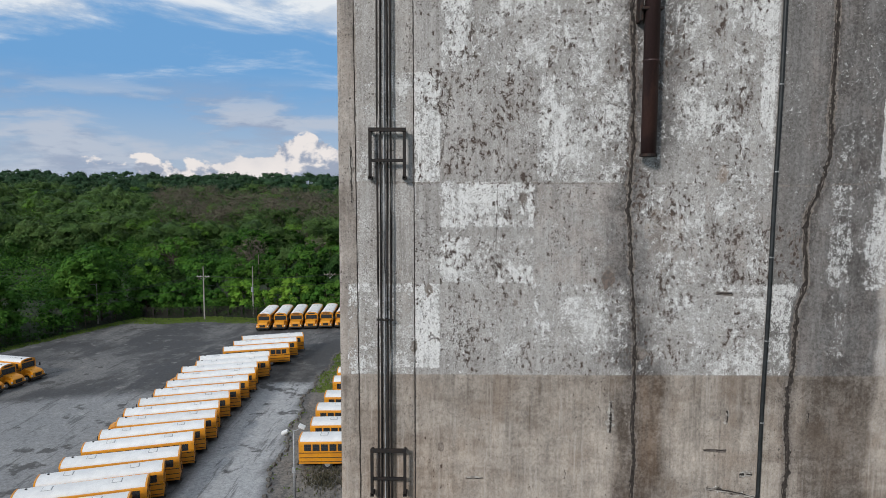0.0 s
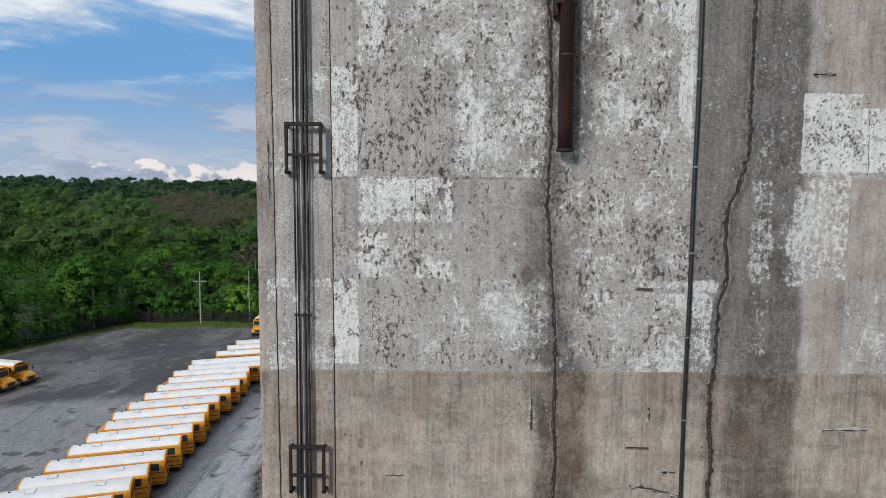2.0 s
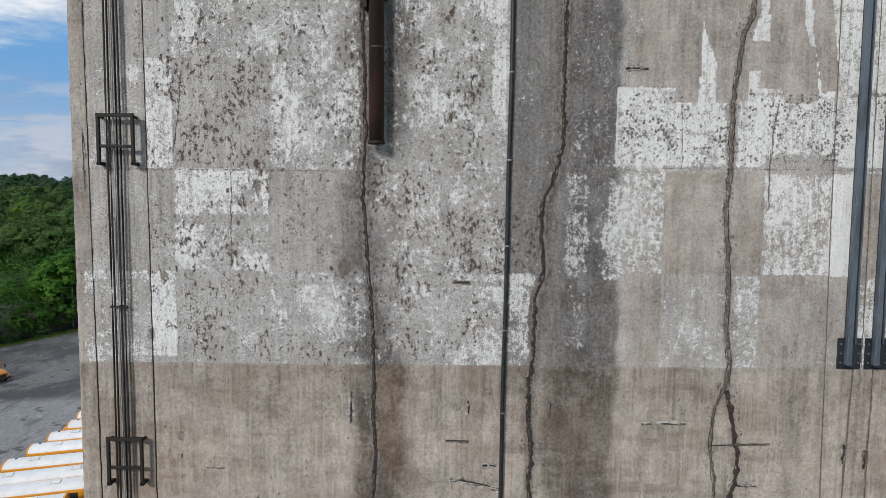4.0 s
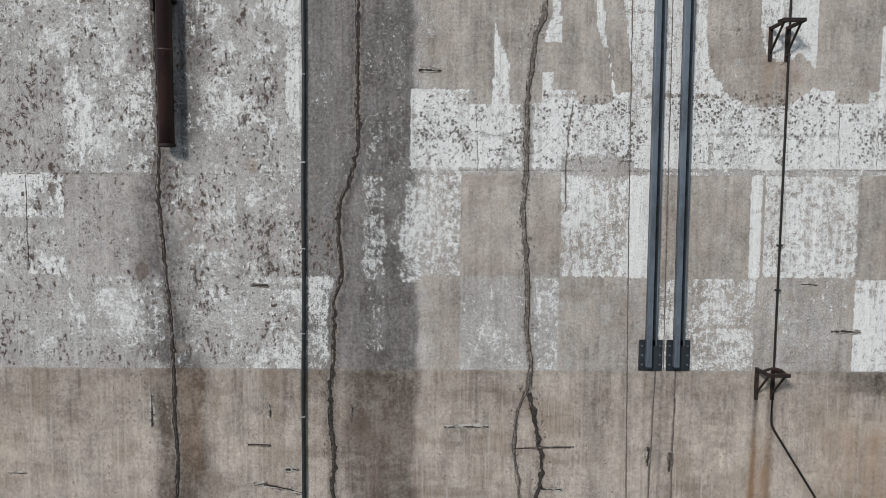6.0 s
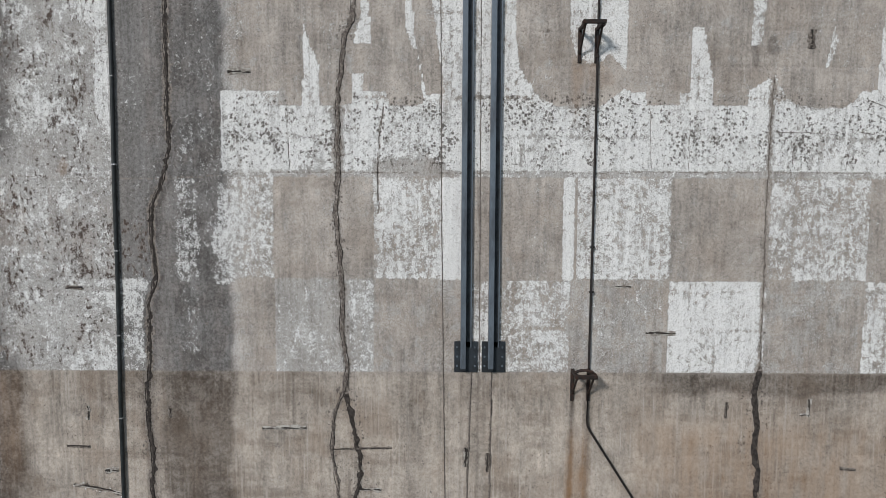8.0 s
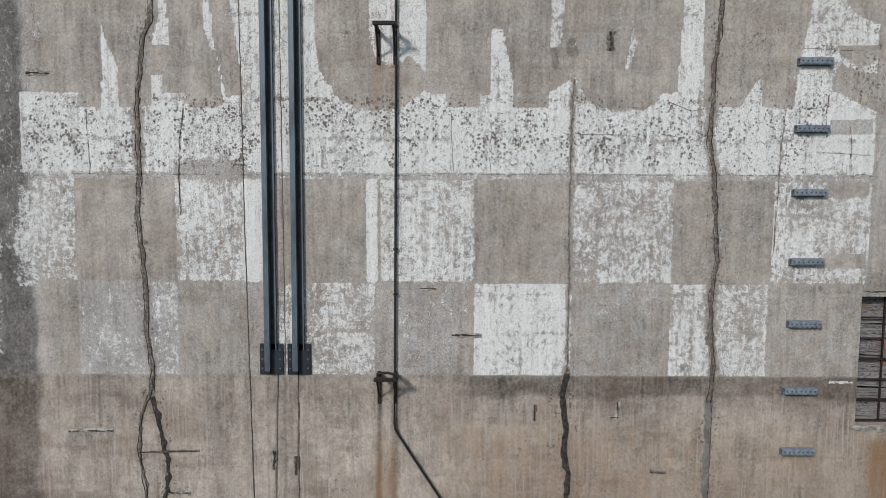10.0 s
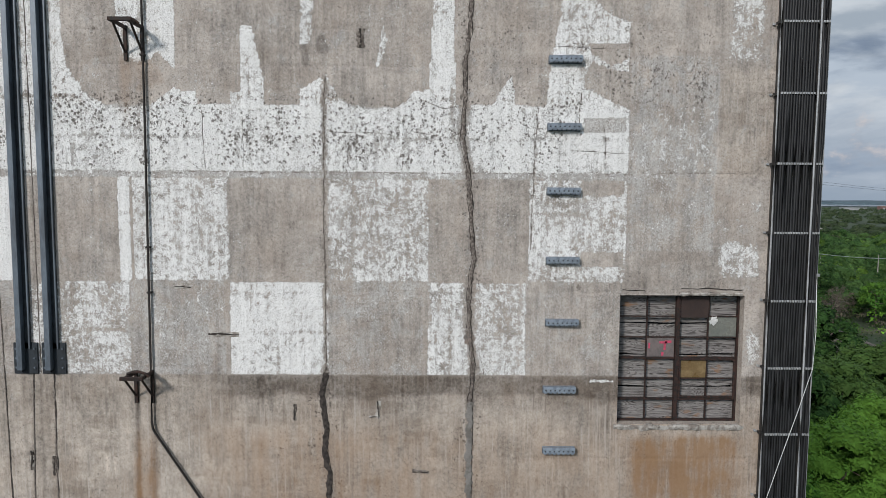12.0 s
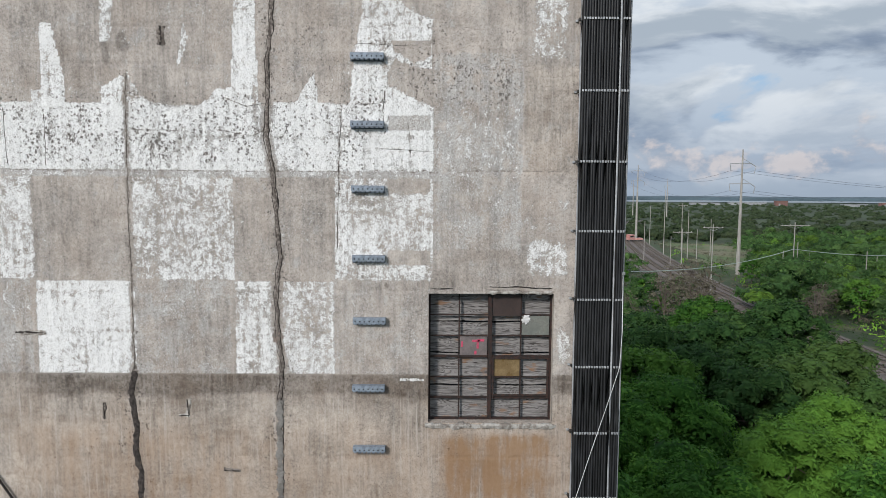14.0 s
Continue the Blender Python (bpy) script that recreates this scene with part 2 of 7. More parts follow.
    spots = top(ramp(nt, sub(spot_n, lim), 0.0, 0.016), ramp(nt, sub(spot_b, add(lim, 0.035)), 0.0, 0.014))
    col = mix(nt, mul(smudge, 0.58), col, mix(nt, n_fine, (0.155, 0.118, 0.100), (0.29, 0.245, 0.215)))
    col = mix(nt, mul(spots, 0.95), col, mix(nt, crumb, (0.024, 0.016, 0.013), (0.125, 0.088, 0.072)))
    col = mix(nt, mul(small, 0.90), col, mix(nt, n_fine, (0.045, 0.037, 0.033), (0.17, 0.145, 0.13)))
    # grit: specks where sand grains dropped out, and crumbs of paint left on the skin
    grit = noise_tex(nt, at, 62.0, 3.0, 0.70)
    col = mix(nt, ramp(nt, grit, 0.56, 0.64, 0.0, 0.80), col, mix(nt, 1.0, col, (0.36, 0.34, 0.33), "MULTIPLY"))
    fleck = noise_tex(nt, stretch(nt, at, 1, 1, 0.8, (3, 0, 4)), 40.0, 4.0, 0.72)
    left = mul(ramp(nt, sub(fleck, mul(patchy, 0.35)), 0.36, 0.44), mul(ramp(nt, thin, 0.15, 0.80, 0.10, 0.75), ramp(nt, damp, 0.1, 0.6, 1.0, 0.12)))
    col = mix(nt, left, col, (0.66, 0.66, 0.65))
    # mortar and tar in the cracks
    torn = add(fill, mul(sub(noise_tex(nt, at, 28.0, 5.0, 0.75), 0.5), 1.6))
    col = mix(nt, ramp(nt, torn, 0.22, 0.42), col, mix(nt, ramp(nt, n_fine, 0.4, 0.6), (0.15, 0.125, 0.11), (0.27, 0.24, 0.215)))
    col = mix(nt, ramp(nt, torn, 0.55, 0.80), col, mix(nt, ramp(nt, n_fine, 0.4, 0.6), (0.030, 0.025, 0.022), (0.095, 0.078, 0.068)))
    rusty = mul(rust, ramp(nt, add(mul(streak, 0.6), mul(n_mid, 0.4)), 0.36, 0.60, 0.15, 1.25, False), clamp=True)
    col = mix(nt, mul(rusty, 0.85), col, mix(nt, n_mid, (0.20, 0.095, 0.035), (0.27, 0.165, 0.085)))
    nt.links.new(col, b.inputs["Base Color"])
    h = add(mul(n_fine, 0.35), mul(thick, 0.35))
    h = sub(add(h, mul(n_mid, 0.6)), add(mul(small, 0.7), mul(spots, 1.1)))
    bump(nt, b, h, 0.7, 0.014)
    return m


def asphalt():
    m, nt, b = material("asphalt", 0.9)
    at = node(nt, "TexCoord").outputs["Object"]
    wear = node(nt, "SeparateColor", node(nt, "Attribute", attribute_name="wear").outputs["Color"])
    big = noise_tex(nt, stretch(nt, at, 1, 0.5, 1), 0.075, 8.0, 0.66, 0.8)
    mid = noise_tex(nt, at, 0.55, 7.0, 0.62)
    fine = noise_tex(nt, at, 3.2, 8.0, 0.78)
    tracks = noise_tex(nt, stretch(nt, at, 1.5, 0.16, 1, (3, 1, 0)), 1.0, 6.0, 0.65)
    col = mix(nt, ramp(nt, big, 0.42, 0.6), (0.050, 0.050, 0.053), (0.150, 0.149, 0.148))
    col = mix(nt, ramp(nt, mid, 0.55, 0.72, 0.0, 0.7), col, (0.225, 0.22, 0.21))
    worn_lane = math_node(nt, "MULTIPLY", wear.outputs[0], ramp(nt, noise_tex(nt, stretch(nt, at, 1.3, 0.5, 1), 0.5, 8.0, 0.65), 0.22, 0.38))
    col = mix(nt, worn_lane, col, mix(nt, mid, (0.29, 0.30, 0.31), (0.42, 0.425, 0.43)))
    col = mix(nt, ramp(nt, noise_tex(nt, at, 0.30, 5.0, 0.6), 0.58, 0.64, 0.0, 0.8), col, (0.05, 0.048, 0.047))
    col = mix(nt, math_node(nt, "MULTIPLY", wear.outputs[2], ramp(nt, mid, 0.3, 0.65, 1.0, 0.45)), col, (0.045, 0.044, 0.044))
    col = mix(nt, math_node(nt, "MULTIPLY", wear.outputs[1], ramp(nt, fine, 0.4, 0.6, 0.5, 1.0)), col, (0.20, 0.18, 0.155))
    col = mix(nt, 1.0, col, node(nt, "CombineColor", *[ramp(nt, fine, 0.3, 0.7, 0.55, 1.45, False)] * 3), "MULTIPLY")
    col = mix(nt, ramp(nt, tracks, 0.56, 0.66, 0.0, 0.55), col, (0.040, 0.039, 0.039))
    nt.links.new(col, b.inputs["Base Color"])
    nt.links.new(ramp(nt, big, 0.35, 0.65, 0.72, 0.95), b.inputs["Roughness"])
    bump(nt, b, fine, 0.4, 0.02)
    return m


def leaves(name, dark, light, yellow=(0.16, 0.20, 0.03), canopy=False):
    m, nt, b = material(name, 0.6)
    g = node(nt, "NewGeometry")
    r = g.outputs["Random Per Island"]
    at = node(nt, "TexCoord").outputs["Object"]
    n = noise_tex(nt, at, 0.35, 3.0, 0.6)
    col = mix(nt, math_node(nt, "ADD", math_node(nt, "MULTIPLY", r, 0.5), ramp(nt, n, 0.35, 0.65, 0.0, 0.5), clamp=True), dark, light)
    col = mix(nt, ramp(nt, node(nt, "ObjectInfo").outputs["Random"], 0.55, 1.0, 0.0, 0.55, False), col, yellow)
    k = ramp(nt, math_node(nt, "FRACT", math_node(nt, "MULTIPLY", node(nt, "ObjectInfo").outputs["Random"], 7.31)), 0.0, 1.0, 0.76, 1.22, False)
    col = mix(nt, 1.0, col, node(nt, "CombineColor", k, k, k), "MULTIPLY")
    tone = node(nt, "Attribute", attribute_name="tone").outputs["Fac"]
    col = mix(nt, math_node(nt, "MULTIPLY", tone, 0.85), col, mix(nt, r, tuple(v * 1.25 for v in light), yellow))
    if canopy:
        # noise darkens the gaps between leaf sprays of a distant crown, painted shade
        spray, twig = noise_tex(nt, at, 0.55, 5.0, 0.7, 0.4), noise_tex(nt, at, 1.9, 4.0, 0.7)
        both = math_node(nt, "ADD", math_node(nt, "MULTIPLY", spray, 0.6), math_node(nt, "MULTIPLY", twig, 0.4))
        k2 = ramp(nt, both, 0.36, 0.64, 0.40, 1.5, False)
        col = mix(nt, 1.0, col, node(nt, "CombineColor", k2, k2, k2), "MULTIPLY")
        bump(nt, b, both, 1.0, 2.2)
    nt.links.new(col, b.inputs["Base Color"])
    b.inputs["Specular IOR Level"].default_value = 0.06
    thin = node(nt, "BsdfTranslucent", col)
    out = nt.nodes["Material Output"]
    nt.links.new(node(nt, "MixShader", 0.12, b.outputs[0], thin.outputs[0]).outputs[0], out.inputs[0])
    return m


def glass(name, tint=(0.02, 0.025, 0.03), rough=0.08):
    m, nt, b = material(name, rough)
    at = node(nt, "TexCoord").outputs["Object"]
    col = mix(nt, ramp(nt, noise_tex(nt, at, 9.0, 5.0), 0.35, 0.7), tint, tuple(min(1.0, v * 1.7 + 0.012) for v in tint))
    nt.links.new(col, b.inputs["Base Color"])
    return m


def plywood():
    m, nt, b = material("weathered_plywood", 0.82)
    at = node(nt, "TexCoord").outputs["Object"]
    r = node(nt, "ObjectInfo").outputs["Random"]
    p = node(nt, "VectorMath", stretch(nt, at, 0.5, 1.0, 4.2), node(nt, "CombineXYZ", math_node(nt, "MULTIPLY", r, 37.0), 0.0, math_node(nt, "MULTIPLY", r, 11.0)), operation="ADD").outputs[0]
    wave = node(nt, "TexNoise", ("Vector", p), ("Scale", 1.6), ("Detail", 2.0), ("Distortion", 0.6)).outputs[0]
    rings = math_node(nt, "SINE", math_node(nt, "MULTIPLY", wave, 130.0))
    n2 = noise_tex(nt, stretch(nt, at, 2.0, 2.0, 40.0), 1.0, 5.0, 0.6)
    col = mix(nt, ramp(nt, rings, -0.6, 0.9), (0.185, 0.172, 0.168), (0.030, 0.024, 0.022))
    col = mix(nt, ramp(nt, n2, 0.35, 0.65, 0.0, 0.5), col, (0.36, 0.35, 0.345))
    col = mix(nt, ramp(nt, noise_tex(nt, stretch(nt, at, 1, 1, 2.5), 2.6, 3.0), 0.60, 0.72, 0.0, 0.75), col, (0.24, 0.125, 0.062))
    nt.links.new(col, b.inputs["Base Color"])
    bump(nt, b, math_node(nt, "ADD", rings, n2), 0.3, 0.004)
    return m


def ground_cover():
    m, nt, b = material("scrub_ground", 0.95)
    at = node(nt, "TexCoord").outputs["Object"]
    n1, n2, n3 = noise_tex(nt, at, 0.012, 6.0, 0.6), noise_tex(nt, at, 0.12, 7.0, 0.65), noise_tex(nt, at, 1.5, 6.0, 0.7)
    col = mix(nt, ramp(nt, n1, 0.45, 0.58), (0.020, 0.036, 0.013), (0.036, 0.060, 0.019))
    col = mix(nt, ramp(nt, n2, 0.54, 0.70), col, (0.085, 0.09, 0.04))
    col = mix(nt, ramp(nt, n3, 0.35, 0.7, 0.0, 0.6), col, (0.03, 0.045, 0.02))
    nt.links.new(col, b.inputs["Base Color"])
    bump(nt, b, n3, 0.6, 0.1)
    return m


M_WALL = concrete_wall()
M_CONC = worn("rough_concrete", (0.34, 0.31, 0.28), (0.25, 0.215, 0.19), 2.2, 0.9, strength=0.5)
M_BROKEN = worn("broken_concrete", (0.44, 0.42, 0.39), (0.20, 0.175, 0.155), 9.0, 0.92, strength=0.8)
M_GROUT = worn("grey_grout", (0.20, 0.19, 0.178), (0.135, 0.125, 0.115), 6.0, 0.9, strength=0.5, varied=0.0)
M_PATCH = worn("damp_mortar_patch", (0.13, 0.115, 0.105), (0.21, 0.165, 0.145), 12.0, 0.92, strength=0.7)
M_BLACK_IRON = worn("black_iron", (0.010, 0.009, 0.009), (0.026, 0.018, 0.015), 14.0, 0.75, 0.1)
M_RUST_IRON = worn("rusty_iron", (0.014, 0.010, 0.009), (0.042, 0.022, 0.016), 12.0, 0.75, 0.2)
M_RUST_PIPE = worn("rusted_pipe", (0.040, 0.021, 0.021), (0.082, 0.040, 0.034), 3.0, 0.55, 0.25, sz=0.4)
M_CABLE = worn("cable_rubber", (0.010, 0.012, 0.013), (0.022, 0.026, 0.028), 10.0, 0.5)
M_TUBE = worn("black_sheath", (0.007, 0.0075, 0.0085), (0.016, 0.017, 0.019), 9.0, 0.58, sz=0.25, varied=0.25)
M_STEEL = worn("galvanised_steel", (0.46, 0.47, 0.48), (0.30, 0.31, 0.32), 20.0, 0.42, 0.35)
M_GREY_PVC = worn("grey_conduit", (0.36, 0.37, 0.38), (0.25, 0.26, 0.27), 6.0, 0.5)
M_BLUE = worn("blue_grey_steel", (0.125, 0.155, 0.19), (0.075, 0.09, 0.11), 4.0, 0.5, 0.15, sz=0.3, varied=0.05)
# dark steel of the foot plates, also the painted shade on channel webs
M_BLUE_DK = worn("dark_and_shaded_blue_steel", (0.034, 0.042, 0.052), (0.022, 0.026, 0.032), 6.0, 0.55, 0.35)
M_STEP = worn("zinc_step", (0.24, 0.285, 0.34), (0.15, 0.18, 0.22), 15.0, 0.5, 0.2)
# near-black colour painted for the shade inside holes and gaps
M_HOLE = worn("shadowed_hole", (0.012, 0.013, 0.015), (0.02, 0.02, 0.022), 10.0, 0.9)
M_PLY = plywood()
M_SASH = worn("rusted_sash", (0.016, 0.012, 0.011), (0.050, 0.024, 0.019), 18.0, 0.7, 0.2)
M_BOARD_DK = worn("brown_board", (0.030, 0.019, 0.017), (0.042, 0.026, 0.022), 8.0, 0.6)
M_OCHRE = worn("yellowed_pane", (0.17, 0.115, 0.055), (0.23, 0.165, 0.085), 5.0, 0.35)
M_GREEN_PANE = worn("dusty_pane", (0.20, 0.205, 0.185), (0.155, 0.165, 0.15), 5.0, 0.3)
M_PINK = worn("pink_spray", (0.55, 0.06, 0.13), (0.38, 0.07, 0.11), 8.0, 0.6)
M_PINK_PANE = worn("pink_tinted_pane", (0.18, 0.15, 0.148), (0.13, 0.115, 0.113), 6.0, 0.4)
M_WHITE = worn("white_paint", (0.72, 0.72, 0.71), (0.60, 0.60, 0.60), 3.0, 0.55)
M_ASPHALT = asphalt()
M_GROUND = ground_cover()
M_BUS = worn("bus_yellow", (0.72, 0.30, 0.018), (0.62, 0.245, 0.018), 1.2, 0.35, strength=0.03, varied=0.06)
M_BUS_ROOF = worn("bus_roof_white", (0.84, 0.84, 0.83), (0.76, 0.76, 0.76), 0.8, 0.68, strength=0.03, varied=0.07)
M_BUS_BLACK = worn("bus_black", (0.014, 0.014, 0.014), (0.03, 0.028, 0.026), 8.0, 0.55)
M_TYRE = worn("tyre_rubber", (0.016, 0.016, 0.016), (0.035, 0.033, 0.03), 12.0, 0.9)
M_GLASS = glass("dark_glass")
M_LAMP_RED = worn("red_lens", (0.35, 0.02, 0.015), (0.25, 0.02, 0.015), 10.0, 0.3)
M_LAMP_WHITE = worn("clear_lens", (0.75, 0.74, 0.70), (0.6, 0.6, 0.58), 10.0, 0.25)
M_WOOD_POLE = worn("weathered_pole", (0.22, 0.195, 0.165), (0.14, 0.12, 0.10), 4.0, 0.85, sz=0.2)
M_POLE_PALE = worn("pale_concrete_pole", (0.36, 0.345, 0.32), (0.28, 0.265, 0.245), 2.0, 0.8, sz=0.2)
M_BARK = worn("bark", (0.075, 0.058, 0.045), (0.13, 0.11, 0.09), 5.0, 0.95, sz=0.3, strength=0.7)
M_LEAF_A = leaves("leaves_broad", (0.012, 0.044, 0.009), (0.055, 0.150, 0.023), (0.10, 0.19, 0.028))
M_LEAF_FRESH = leaves("leaves_fresh", (0.013, 0.048, 0.009), (0.066, 0.175, 0.026), (0.13, 0.25, 0.032))
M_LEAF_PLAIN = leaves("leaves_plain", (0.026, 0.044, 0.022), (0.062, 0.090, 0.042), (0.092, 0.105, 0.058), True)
M_LEAF_LUSH = leaves("leaves_lush", (0.016, 0.058, 0.010), (0.080, 0.190, 0.030), (0.13, 0.25, 0.036))
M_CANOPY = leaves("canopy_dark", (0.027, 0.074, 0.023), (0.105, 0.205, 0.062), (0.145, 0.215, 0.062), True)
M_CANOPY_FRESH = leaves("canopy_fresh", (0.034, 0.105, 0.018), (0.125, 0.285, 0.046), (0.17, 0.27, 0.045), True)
M_LEAF_B = leaves("leaves_dark", (0.010, 0.031, 0.010), (0.041, 0.096, 0.026), (0.08, 0.13, 0.033))
M_LEAF_C = leaves("leaves_dry", (0.075, 0.070, 0.048), (0.13, 0.12, 0.085), (0.14, 0.12, 0.09))
M_GRASS = leaves("grass_blades", (0.06, 0.12, 0.022), (0.15, 0.23, 0.05), (0.19, 0.22, 0.06))
M_RAIL = worn("rail_steel", (0.10, 0.085, 0.075), (0.17, 0.15, 0.135), 3.0, 0.5, 0.4)
M_BALLAST = worn("track_ballast", (0.135, 0.112, 0.10), (0.085, 0.07, 0.064), 0.8, 0.95, fine=4.0, strength=0.6)
M_SLEEPER = worn("timber_sleeper", (0.085, 0.07, 0.06), (0.14, 0.12, 0.105), 2.0, 0.9)
M_WATER = worn("river_water", (0.16, 0.195, 0.23), (0.20, 0.23, 0.26), 0.004, 0.35, fine=0.05, strength=0.02, varied=0.0)
# blue-grey base colour carries the distance haze over the far bank
M_HAZED_BANK = worn("far_wood", (0.055, 0.085, 0.105), (0.075, 0.11, 0.13), 0.01, 0.95, fine=0.1)
M_FIELD = worn("marsh_reed", (0.13, 0.12, 0.07), (0.07, 0.115, 0.035), 0.03, 0.95, fine=1.2)
M_RED = worn("faded_red_paint", (0.46, 0.18, 0.16), (0.55, 0.33, 0.30), 1.0, 0.5)
M_BRICK = worn("far_brick", (0.20, 0.105, 0.09), (0.17, 0.10, 0.09), 0.3, 0.9)
M_ROOF_WHITE = worn("pale_roof", (0.33, 0.34, 0.35), (0.27, 0.28, 0.29), 0.2, 0.7)
M_PALE_GREEN = worn("pale_green_cable", (0.28, 0.34, 0.30), (0.22, 0.27, 0.25), 2.0, 0.6)
M_RUBBLE = worn("dark_rubble", (0.13, 0.12, 0.105), (0.075, 0.068, 0.058), 3.0, 0.95, strength=0.8)
M_LEAF_BRIGHT = leaves("leaves_young", (0.075, 0.19, 0.022), (0.17, 0.36, 0.045), (0.24, 0.38, 0.05))
M_CRACK = worn("crack_gap", (0.018, 0.015, 0.013), (0.045, 0.036, 0.031), 25.0, 0.95, varied=0.0)
M_RIM = worn("crack_rim", (0.20, 0.175, 0.155), (0.095, 0.078, 0.068), 22.0, 0.95, fine=70, strength=1.0, lo=0.42, hi=0.56, varied=0.0)
M_SEAL = worn("brown_crack_mortar", (0.205, 0.178, 0.160), (0.082, 0.067, 0.059), 24.0, 0.95, fine=70, strength=0.9, lo=0.38, hi=0.60, varied=0.0)
# distance haze mixed into the leaf colour: duller and bluer green
M_LEAF_HAZED = leaves("leaves_hazed", (0.018, 0.044, 0.024), (0.048, 0.100, 0.048), (0.075, 0.125, 0.052), True)
M_MORTAR_DK = worn("dark_crack_mortar", (0.058, 0.047, 0.042), (0.022, 0.018, 0.016), 16.0, 0.95, fine=60, strength=0.9, varied=0.0)

# ---------------------------------------------------------------- building blocks


def mesh_np(name, verts, faces, mats, smooth=False):
    """A mesh from arrays: verts (n, 3) and faces (m, k), all of one size."""
    me = bpy.data.meshes.new(name)
    verts, faces = np.asarray(verts, np.float32), np.asarray(faces, np.int32)
    k = faces.shape[1]
    me.vertices.add(len(verts))
    me.vertices.foreach_set("co", verts.ravel())
    me.loops.add(faces.size)
    me.loops.foreach_set("vertex_index", faces.ravel())
    me.polygons.add(len(faces))
    me.polygons.foreach_set("loop_start", np.arange(0, faces.size, k, dtype=np.int32))
    me.polygons.foreach_set("use_smooth", np.full(len(faces), smooth))
    me.update(calc_edges=True)
    for m in mats:
        me.materials.append(m)
    return me


def finish(name, bm, mat, smooth=False):
    me = bpy.data.meshes.new(name)
    bmesh.ops.recalc_face_normals(bm, faces=bm.faces)
    for f in bm.faces:
        f.smooth = smooth
    bm.to_mesh(me)
    bm.free()
    me.materials.append(mat)
    return me


def part(name, bm, mat, parent, label="", smooth=False):
    ob = new(name, finish(name, bm, mat, smooth))
    ob.parent = parent
    if label:
        ob["label"] = label
    return ob


def thing(name, label, category, at=(0, 0, 0), turn=0.0, group="", kind=""):
    ob = new(name)
    ob.matrix_world = pose(*at, 0, 0, turn)
    ob.empty_display_size = 0.2
    return tagged(ob, label, category, group, kind)


def box(bm, x0, x1, y0, y1, z0, z1, bevel=0.0):
    g = bmesh.ops.create_cube(bm, size=1.0, matrix=Matrix.Translation(((x0 + x1) / 2, (y0 + y1) / 2, (z0 + z1) / 2)) @ Matrix.Diagonal((abs(x1 - x0), abs(y1 - y0), abs(z1 - z0), 1)))
    if bevel:
        es = list({e for v in g["verts"] for e in v.link_edges})
        bmesh.ops.bevel(bm, geom=es, offset=bevel, segments=2, affect="EDGES", profile=0.5)
    return bm


def boxed(*args):
    return box(bmesh.new(), *args)


def rod(bm, a, b, r, r2=None, sides=10):
    a, b = Vector(a), Vector(b)
    d = b - a
    m = Matrix.Translation((a + b) / 2) @ d.to_track_quat("Z", "Y").to_matrix().to_4x4()
    bmesh.ops.create_cone(bm, cap_ends=True, segments=sides, radius1=r, radius2=r if r2 is None else r2, depth=d.length, matrix=m)
    return bm


def rodded(*args, **kw):
    return rod(bmesh.new(), *args, **kw)


def tube(bm, pts, r, sides=8):
    """A round cable through the points, mitred at the bends."""
    pts = [Vector(p) for p in pts]
    rings = []
    for i, p in enumerate(pts):
        d = (pts[min(i + 1, len(pts) - 1)] - pts[max(i - 1, 0)]).normalized()
        q = d.to_track_quat("Z", "Y")
        rings.append([bm.verts.new(p + q @ Vector((r * math.cos(t), r * math.sin(t), 0))) for t in np.linspace(0, 2 * math.pi, sides, endpoint=False)])
    for a, b in zip(rings, rings[1:]):
        for i in range(sides):
            bm.faces.new((a[i], a[(i + 1) % sides], b[(i + 1) % sides], b[i]))
    bm.faces.new(rings[0])
    bm.faces.new(rings[-1][::-1])
    return bm


def prism(bm, profile, axis, lo, hi):
    """Extrude a closed profile of (u, v) pairs along x or y."""
    f = (lambda u, v, t: (t, u, v)) if axis == "x" else (lambda u, v, t: (u, t, v))
    a = [bm.verts.new(f(u, v, lo)) for u, v in profile]
    b = [bm.verts.new(f(u, v, hi)) for u, v in profile]
    n = len(profile)
    for i in range(n):
        bm.faces.new((a[i], a[(i + 1) % n], b[(i + 1) % n], b[i]))
    bm.faces.new(a)
    bm.faces.new(b[::-1])
    return bm


def rough_lump(rx, ry, rz, seed, sub=3, amount=0.25):
    bm = bmesh.new()
    bmesh.ops.create_icosphere(bm, subdivisions=sub, radius=1.0)
    for v in bm.verts:
        k = 1 + amount * noise.fractal(v.co * 1.8 + Vector((seed * 3.7, seed, 0)), 1.0, 2.0, 4)
        v.co = Vector((v.co.x * rx * k, v.co.y * ry * k, v.co.z * rz * k))
    return bm


# ---------------------------------------------------------------- the wall
WALL_Y, X0, X1, TOP = 11.8, -3.23, 24.74, 36.0
STEP = 0.031
GZ0, GZ1 = 18.9, 28.9
nx, nz = int(round((X1 - X0) / STEP)), int(round((GZ1 - GZ0) / STEP))
gx, gz = np.linspace(X0, X1, nx + 1), np.linspace(GZ0, GZ1, nz + 1)
GX, GZ = np.meshgrid(gx, gz)
coat, damp, rust, brown = np.zeros_like(GX), np.zeros_like(GX), np.zeros_like(GX), np.zeros_like(GX)
pit, fill, deep = np.full_like(GX, 0.16), np.zeros_like(GX), np.zeros_like(GX)
thin, scab, lime = np.full_like(GX, 0.30), np.full_like(GX, 0.10), np.full_like(GX, 0.10)


def smooth(t):
    t = np.clip(t, 0, 1)
    return t * t * (3 - 2 * t)


